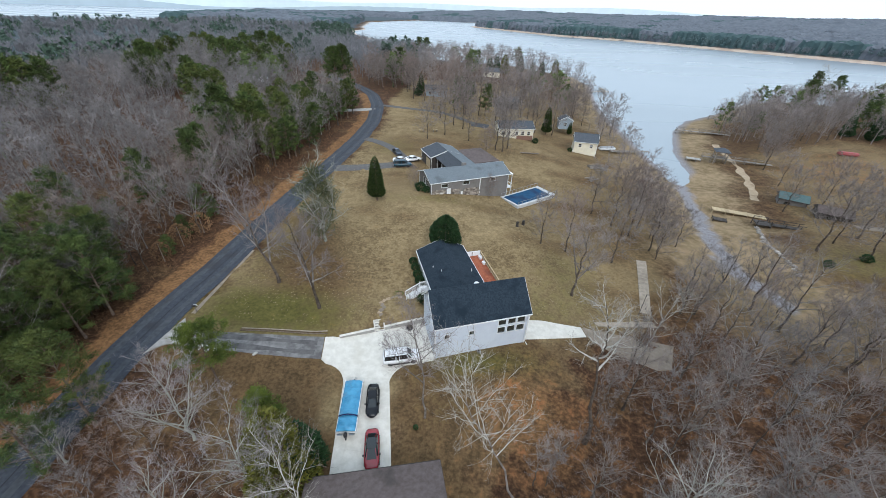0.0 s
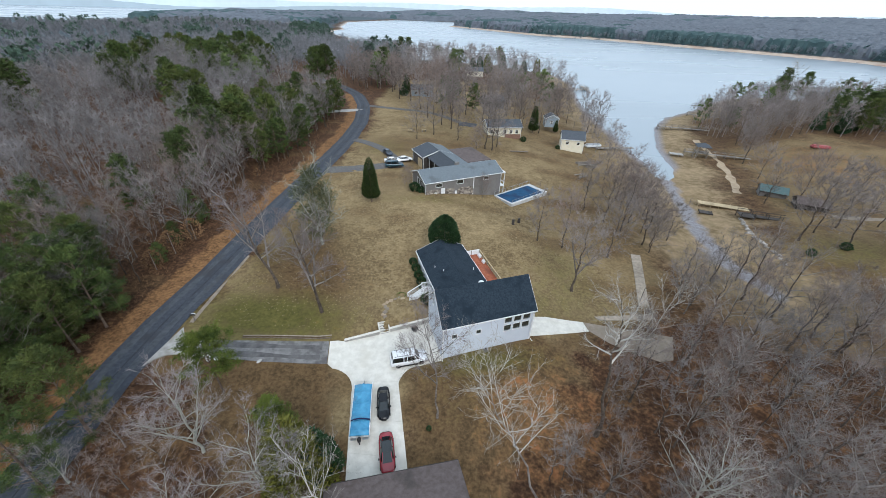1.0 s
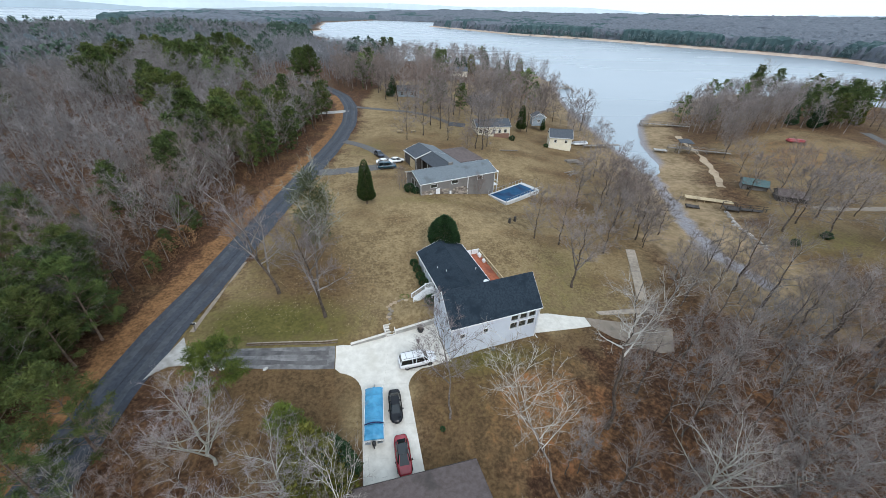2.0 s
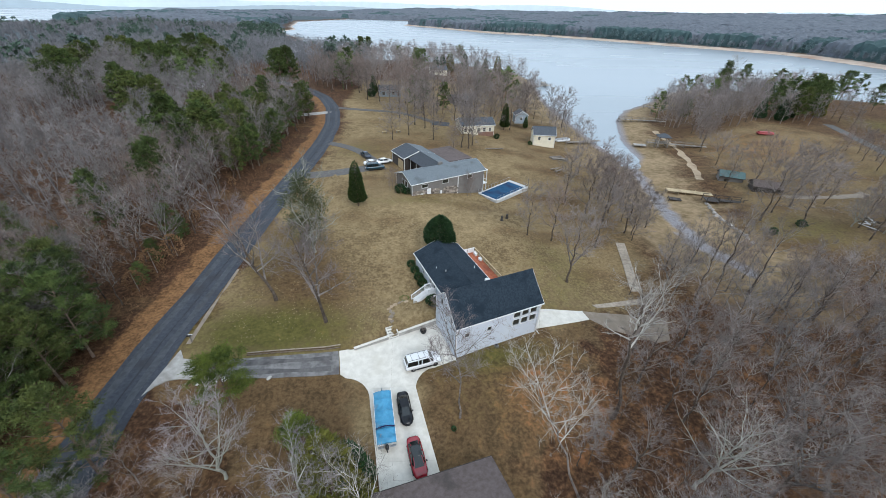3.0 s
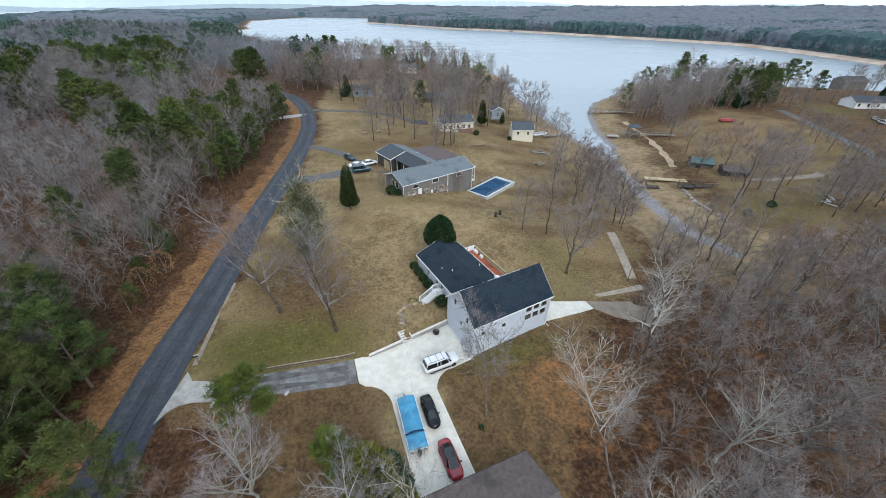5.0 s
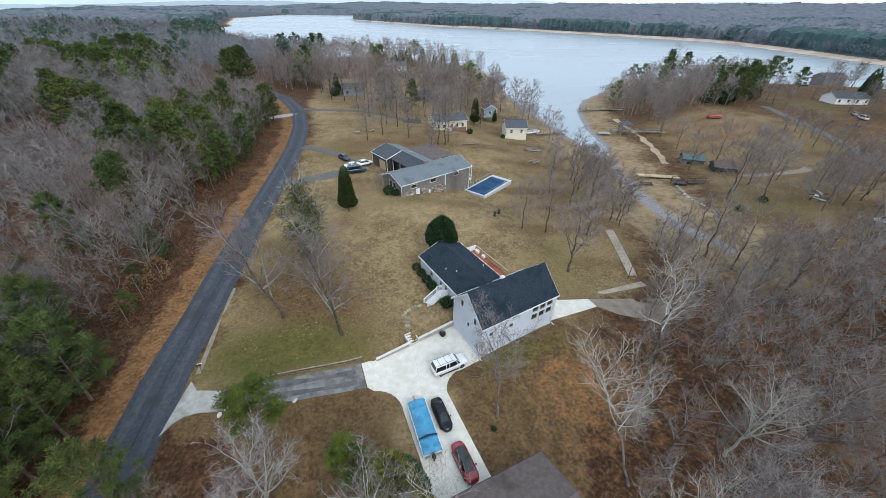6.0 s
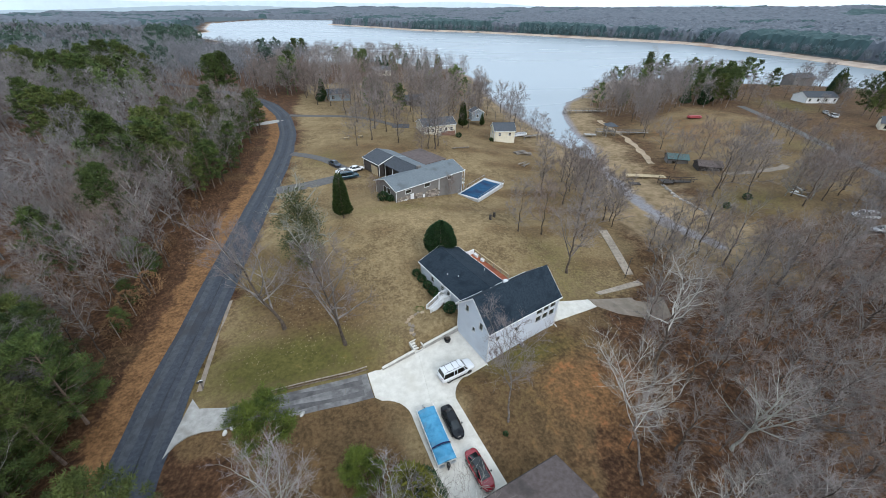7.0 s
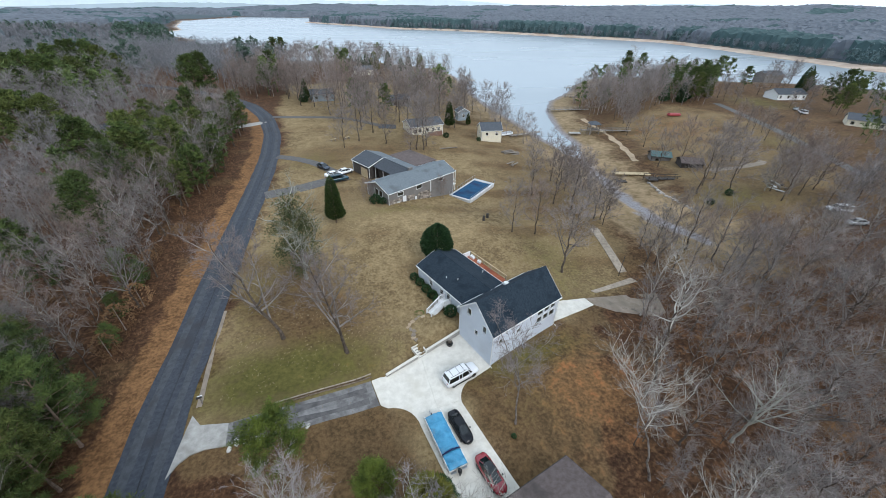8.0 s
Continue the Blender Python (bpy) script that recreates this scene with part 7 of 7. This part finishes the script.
def tarp(x0, x1, n, seed):
    """A tarp slung over bows: peaks along the ridge, sags and diagonal folds between."""
    rng = random.Random(seed)
    folds = [(rng.uniform(x0, x1), rng.choice((-1, 1)) * rng.uniform(0.5, 1.6), rng.uniform(0.05, 0.13)) for _ in range(int(5 * (x1 - x0)))]
    rows = []
    for i in range(n + 1):
        x = x0 + (x1 - x0) * i / n
        bow = abs(math.sin(math.pi * (x + 4) / 1.85))
        end = min(1.0, 0.35 + (min(x - x0, x1 - x) + 0.02) * 1.6)
        peak = 1.72 + 0.36 * (1 - 0.5 * bow) * end
        row = []
        for j in range(17):
            t = j / 16 * 2 - 1
            z = peak - (peak - 1.6) * abs(t) ** 1.5 - 0.07 * bow * math.sin(3.1 * abs(t)) + rng.uniform(-0.012, 0.012)
            for fx, slope, depth in folds:
                z -= depth * math.exp(-((x - fx - slope * abs(t)) / 0.09) ** 2) * (0.3 + 0.7 * abs(t))
            row.append((x, 1.2 * t, z))
        lo = 1.4 + 0.08 * bow
        rows.append([(x, -1.22, lo + rng.uniform(-0.06, 0.06))] + row + [(x, 1.22, lo + rng.uniform(-0.06, 0.06))])
    m = Mesh()
    m.loft(rows, closed=False)
    m.face(*[rows[0][j] for j in range(len(rows[0]))])
    m.face(*[rows[-1][j] for j in reversed(range(len(rows[-1])))])
    return m


part("tarp", tarp(-3.62, 1.9, 46, 3), blue_tarp, bt, "taut bright blue tarp", True)
part("rear_tarp", tarp(2.0, 4.0, 18, 4), blue_tarp, bt, "slack blue tarp over the stern", True)
part("strap", Mesh().loft([[(x, y, z + h) for y, z in ((-1.29, 1.1), (-1.24, 1.66), (-0.7, 1.9), (0, 2.02), (0.7, 1.9), (1.24, 1.66), (1.29, 1.1))] for x, h in ((1.86, 0.03), (2.05, 0.03))], closed=False), navy_cloth, bt, "dark navy band across the tarp")
part("outboard_cowl", Mesh().loft([[(4.35 + 0.3 * math.cos(a) * q, 0.24 * math.sin(a) * q, z) for a in np.linspace(0, 6.283, 13)[:-1]] for q, z in ((0.6, 0.9), (1, 1.0), (1.0, 1.45), (0.6, 1.58))]), black_plastic, bt, "black outboard motor", True)
part("outboard_leg", Mesh().box(4.3, -0.08, 0.3, 4.5, 0.08, 0.95), black_plastic, bt)
part("swim_ladder", Mesh().box(4.0, -1.1, 1.0, 4.25, -0.4, 1.06).box(4.0, 0.4, 1.0, 4.25, 1.1, 1.06), silver_metal, bt)

# ---- garden things ----
mb = thing("mailbox", pose(-35.4, 42.6, gz(-35.4, 42.6), 0, 0, 5), "dark mailbox on a leaning wooden post", "mailbox")
part("post", Mesh().beam((0, 0, -0.2), (0.08, 0, 1.1), 0.11), grey_wood, mb)
part("box", Mesh().loft([[(x, 0.12 * math.cos(a), 1.2 + 0.14 * math.sin(a)) for a in np.linspace(0, 6.283, 13)[:-1]] for x in (-0.32, 0.28)]), black_plastic, mb)
part("paper_box", Mesh().box(-0.25, 0.16, 1.0, 0.25, 0.34, 1.16), white_paint, mb)
for x, y, s in ((-24.0, 36.0, 0.3), (-31.3, 36.2, 0.4), (-30.3, 36.0, 0.45), (-29.3, 36.0, 0.4), (-32.0, 35.6, 0.3), (-0.5, 84.0, 0.55)):
    rg = random.Random(int(x * 10))
    bm = bmesh.new()
    bmesh.ops.create_icosphere(bm, subdivisions=2, radius=s)
    for v in bm.verts:
        v.co = Vector((v.co.x * 1.3, v.co.y * 0.8, v.co.z * 0.55)) * (0.85 + 0.3 * rg.random())
    mm = bpy.data.meshes.new("garden_rock")
    bm.to_mesh(mm)
    bm.free()
    mm.materials.append(boulder)
    solo("garden_rock", mm, None, "rough white boulder beside the driveway", "rock", pose(x, y, gz(x, y) + 0.1, 0, 0, x * 20), "boulders by the drive")

shrub = grown("shrub", *cone_tree(240, 1.25, 0.72, 700, 0.0, 1, 0.2, 0.08, egg=1.1), bark_grey, needle_dark, "clipped round evergreen shrub by the wing wall", "bush")
for u, v, s in ((0.95, 20.6, 1.0), (1.0, 18.9, 1.0), (1.0, 17.0, 1.05), (1.05, 15.3, 1.1), (1.0, 13.6, 1.15), (0.7, 9.9, 1.35)):
    q = HOUSE @ Vector((u, v, 0))
    plant(shrub, q.x, q.y, u * 300, s, "shrubs along the wing")
for x, y, s, lab in ((-1.6, 27.3, 0.42, "small round green bush under a bare tree"), (76.6, 63.6, 1.2, "round green bush on the far bank"), (85.3, 65.2, 1.3, "round green bush on the far bank"), (-5.2, 84.8, 1.7, "dark shrub beside the ranch house"),
                     (-3.6, 84.0, 1.2, "dark shrub beside the ranch house"), (44.8, 134.6, 1.1, "dark shrub beside the cream garage"), (32.6, 137.6, 1.4, "dark shrub beside the cream house")):
    plant(shrub, x, y, x * 50, s, label=lab)
for x, y, s in ((39.5, 152, 1.0), (50.5, 157.5, 0.5), (-13, 195, 0.9), (12, 200, 0.8)):
    plant(cypress, x, y, x * 9, s, label="dark green conical evergreen near the far houses")
coil = thing("hose_coil", pose(-6.3, 49.3, gz(-6.3, 49.3)), "loose green garden hose coiled on the lawn", "hose")
for i in range(4):
    part("loop", Mesh().tube([((0.75 - 0.06 * i) * math.cos(a) + 0.1 * i, (0.75 - 0.05 * i) * math.sin(a), 0.05 + 0.03 * i) for a in np.linspace(0, 6.283, 25)], [0.025] * 25, 5), needle_olive, coil)
for x, y in ((16.6, 73.0), (18.2, 74.3)):
    solo("tree_stump", Mesh().loft([[(q * math.cos(a) * (1 + 0.15 * math.sin(3 * a)), q * math.sin(a), z) for a in np.linspace(0, 6.283, 13)[:-1]] for q, z in ((0.42, -0.2), (0.3, 0.2), (0.27, 1.1))]), dark_wood, "dark broken tree stump on the lawn", "tree stump", pose(x, y, gz(x, y), 0, 0, x * 80), "stumps on the lawn")
pole = thing("yard_pole", pose(33.2, 48.2, gz(33.2, 48.2)), "thin dark yard pole beside the lake walk", "pole")
part("shaft", Mesh().tube([(0, 0, -0.2), (0, 0, 4.6)], [0.07, 0.05], 8, True), dark_wood, pole)
part("bracket", Mesh().beam((0, 0, 4.5), (0.5, 0, 4.55), 0.06), dark_wood, pole)


def log_pile(x, y, turn, n, length, lab):
    rg = random.Random(int(x * 7 + y))
    p = thing("log_pile", pose(x, y, gz(x, y), 0, 0, turn), lab, "log pile")
    for i in range(n):
        yy, zz = rg.uniform(-1.2, 1.2), 0.15 + 0.28 * (i % 3)
        w = rg.uniform(-0.35, 0.35)
        part("log", Mesh().tube([(-length / 2, yy - w, zz), (0, yy + rg.uniform(-0.1, 0.1), zz + 0.03), (length / 2, yy + w, zz + rg.uniform(0, 0.2))], [rg.uniform(0.1, 0.2)] * 3, 7, True), grey_wood, p)


log_pile(49, 119.5, 10, 11, 4.2, "grey heap of cut logs on the lawn")
log_pile(51, 118.0, -20, 7, 3.0, "grey heap of cut logs on the lawn")
log_pile(44.3, 108.5, 30, 5, 3.0, "grey scattered branches on the lawn")
log_pile(52.5, 82.0, -30, 3, 3.5, "fallen dead limbs on the lake bed")
heap = thing("scrap_heap", pose(103.5, 64.5, gz(103.5, 64.5), 0, 0, 25), "untidy heap of boards and dark scrap in a yard", "scrap heap")
hrng = random.Random(31)
for k in range(26):
    a, l_, h_ = hrng.uniform(0, 3.14), hrng.uniform(1.2, 4.0), hrng.uniform(0.1, 1.1)
    px, py = hrng.gauss(0, 2.2), hrng.gauss(0, 1.3)
    dx_, dy_ = math.cos(a) * l_ / 2, math.sin(a) * l_ / 2
    part("board", Mesh().beam((px - dx_, py - dy_, h_ * 0.4), (px + dx_, py + dy_, h_), hrng.uniform(0.14, 0.3), 0.12), hrng.choice((dark_wood, dark_wood, grey_wood, white_paint, weathered_plank)), heap)
log_pile(28, 124, -5, 2, 6.0, "long grey log lying in the field")

# stone edge of the eastern bank
rg = random.Random(12)
bank = [(77.5, 83.5), (74.8, 78), (73.1, 74.9), (71.4, 68.2), (70.2, 63.5), (68.8, 59.5)]
for (ax, ay), (bx, by) in zip(bank[:-1], bank[1:]):
    k = int(math.hypot(bx - ax, by - ay) / 0.85)
    for i in range(k):
        t = i / k
        x, y = ax + (bx - ax) * t + rg.uniform(-0.4, 0.4), ay + (by - ay) * t + rg.uniform(-0.4, 0.4)
        s = rg.uniform(0.3, 0.6)
        m = Mesh()
        m.loft([[(s * q * math.cos(a) * rg.uniform(0.8, 1.2), s * q * math.sin(a) * rg.uniform(0.8, 1.2), s * z) for a in np.linspace(0, 6.283, 8)[:-1]] for q, z in ((0.8, -0.3), (1.0, 0.2), (0.6, 0.6))])
        solo("bank_stone", m, stone, "pale rough stone of the lake bank", "rock", pose(x, y, gz(x, y), 0, 0, rg.uniform(0, 360)), "stones along the bank")


# ---- docks left dry by the low lake ----
def dock(points, width, height, mat, lab, name="dock", every=3.0, rail=False, floor=None):
    """A plank dock on posts through plan points."""
    d = thing(name, pose(points[0][0], points[0][1], 0), lab, "dock")
    ox, oy = points[0]
    for (ax, ay), (bx, by) in zip(points[:-1], points[1:]):
        L_ = math.hypot(bx - ax, by - ay)
        tx, ty = (bx - ax) / L_, (by - ay) / L_
        n = max(1, int(L_ / 0.9))
        for i in range(n):
            s0, s1 = L_ * i / n, L_ * (i + 1) / n - 0.04
            c = [(ax - ox + tx * s - ty * w, ay - oy + ty * s + tx * w) for s, w in ((s0, -width / 2), (s1, -width / 2), (s1, width / 2), (s0, width / 2))]
            m = Mesh()
            m.loft([[(x, y, height - 0.12) for x, y in c], [(x, y, height) for x, y in c]])
            part("plank", m, mat, d)
        for i in range(int(L_ / every) + 1):
            s = min(L_ - 0.1, i * every)
            for w in (-width / 2 + 0.05, width / 2 - 0.05):
                x, y = ax + tx * s - ty * w, ay + ty * s + tx * w
                part("post", Mesh().tube([(x - ox, y - oy, gz(x, y) - 0.3), (x - ox, y - oy, height + (1.0 if rail else 0.2))], [0.09, 0.09], 6, True), mat, d)
        if rail:
            for w in (-width / 2 + 0.05, width / 2 - 0.05):
                part("rail", Mesh().beam((ax - ox - ty * w, ay - oy + tx * w, height + 0.95), (bx - ox - ty * w, by - oy + tx * w, height + 0.95), 0.1), mat, d)
    return d


d1 = dock([(93, 135.5), (97, 134), (113, 128)], 1.6, -0.4, grey_wood, "long grey railed dock over the dry lake bed", rail=True)
dock([(88.8, 137.2), (93.0, 135.5)], 2.4, -1.7, pale_concrete, "pale floating dock section resting on the mud", "floating_dock")
hut = thing("dock_pavilion", pose(98.5, 134.2, -0.4, 0, 0, -21), "grey roofed pavilion on the dock", "pavilion")
for sx in (-1.8, 1.8):
    for sy in (-1.8, 1.8):
        part("post", Mesh().box(sx - 0.1, sy - 0.1, -2.4, sx + 0.1, sy + 0.1, 2.4), grey_wood, hut)
part("floor", Mesh().box(-2, -2, 0.02, 2, 2, 0.16), grey_wood, hut)
part("roof", Mesh().loft([[(sx * q, sy * q, z) for sx, sy in ((-2.4, -2.4), (2.4, -2.4), (2.4, 2.4), (-2.4, 2.4))] for q, z in ((1, 2.4), (1, 2.5), (0.15, 3.5))]), slate_shingle, hut)
for sy in (-1.9, 1.9):
    part("rail", Mesh().box(-1.9, sy - 0.05, 0.95, 1.9, sy + 0.05, 1.05), grey_wood, hut)
dock([(104.5, 176), (118, 172), (131, 167.5)], 2.0, -1.3, grey_wood, "long grey dock lying on the bare shore", rail=True)
dock([(135.5, 204), (142, 201), (150, 195)], 2.0, -1.4, grey_wood, "grey dock on the bare shore", rail=True)
dock([(152, 226), (162, 229), (172, 222)], 2.0, -1.4, grey_wood, "grey dock at the spit's far side", rail=True)
dock([(92, 268), (100, 272), (106, 276)], 2.2, -1.8, grey_wood, "boat dock off the wooded point", rail=True)
dock([(106, 272), (107.5, 289)], 3.0, -1.8, grey_wood, "boat dock head off the wooded point", rail=True)
dock([(82, 196), (87, 195)], 1.6, -1.6, grey_wood, "short dock off the wooded point")
dock([(62, 140.5), (72, 141.5), (77, 142)], 1.6, -1.5, grey_wood, "short dock near the cream garage")
dock([(70.2, 89.0), (73.0, 87.6)], 2.0, -2.0, dark_wood, "small dark dock float on the lake bed", "floating_dock")
dock([(77.5, 84.8), (80.5, 83.8)], 3.0, -0.6, dark_wood, "dark wooden boat platform on the lake bed", rail=True)
dock([(80.5, 83.8), (87.0, 81.5)], 1.6, -0.6, dark_wood, "dark gangway to the eastern bank", rail=True)
dock([(72.5, 93.5), (77, 91.6), (83.5, 88.8)], 2.2, -1.4, tan_wood, "new tan plank dock across the lake bed")
hull = thing("white_boat", pose(61.5, 143, gz(61.5, 143), 0, 0, 10), "white pontoon boat drawn up on the shore", "boat")
part("hull", Mesh().loft([ring(x, h, 0.3, 1.0) for x, h in ((-3.2, 1.0), (-2.8, 1.2), (2.0, 1.2), (3.2, 0.5))]), white_paint, hull, "", True)
part("cover", Mesh().loft([ring(x, h, 1.0, 1.35) for x, h in ((-2.9, 0.9), (1.8, 1.0), (2.6, 0.5))]), silver_metal, hull)
rb = thing("red_boat", pose(141.3, 132.6, gz(141.3, 132.6), 0, 0, -18), "red and white boat stored on the grass", "boat")
part("hull", Mesh().loft([ring(x, h, 0.3, 1.0) for x, h in ((-3.0, 0.9), (-2.6, 1.0), (1.6, 1.0), (3.0, 0.2))]), red_paint, rb, "", True)
part("cover", Mesh().loft([ring(x, h, 1.0, 1.3) for x, h in ((-2.7, 0.8), (1.5, 0.9), (2.5, 0.2))]), red_paint, rb)
for x, y, r in ((-4.6, 140, 10), (0.2, 141.5, 30)):
    b = thing("garden_bench", pose(x - 4, y - 5, gz(x - 4, y - 5), 0, 0, r), "small weathered picnic bench in the field", "bench")
    part("seat", Mesh().box(-0.9, -0.3, 0.65, 0.9, 0.3, 0.75), tan_wood, b)
    for sx in (-0.7, 0.7):
        part("leg", Mesh().box(sx - 0.05, -0.28, -0.1, sx + 0.05, 0.28, 0.65), grey_wood, b)
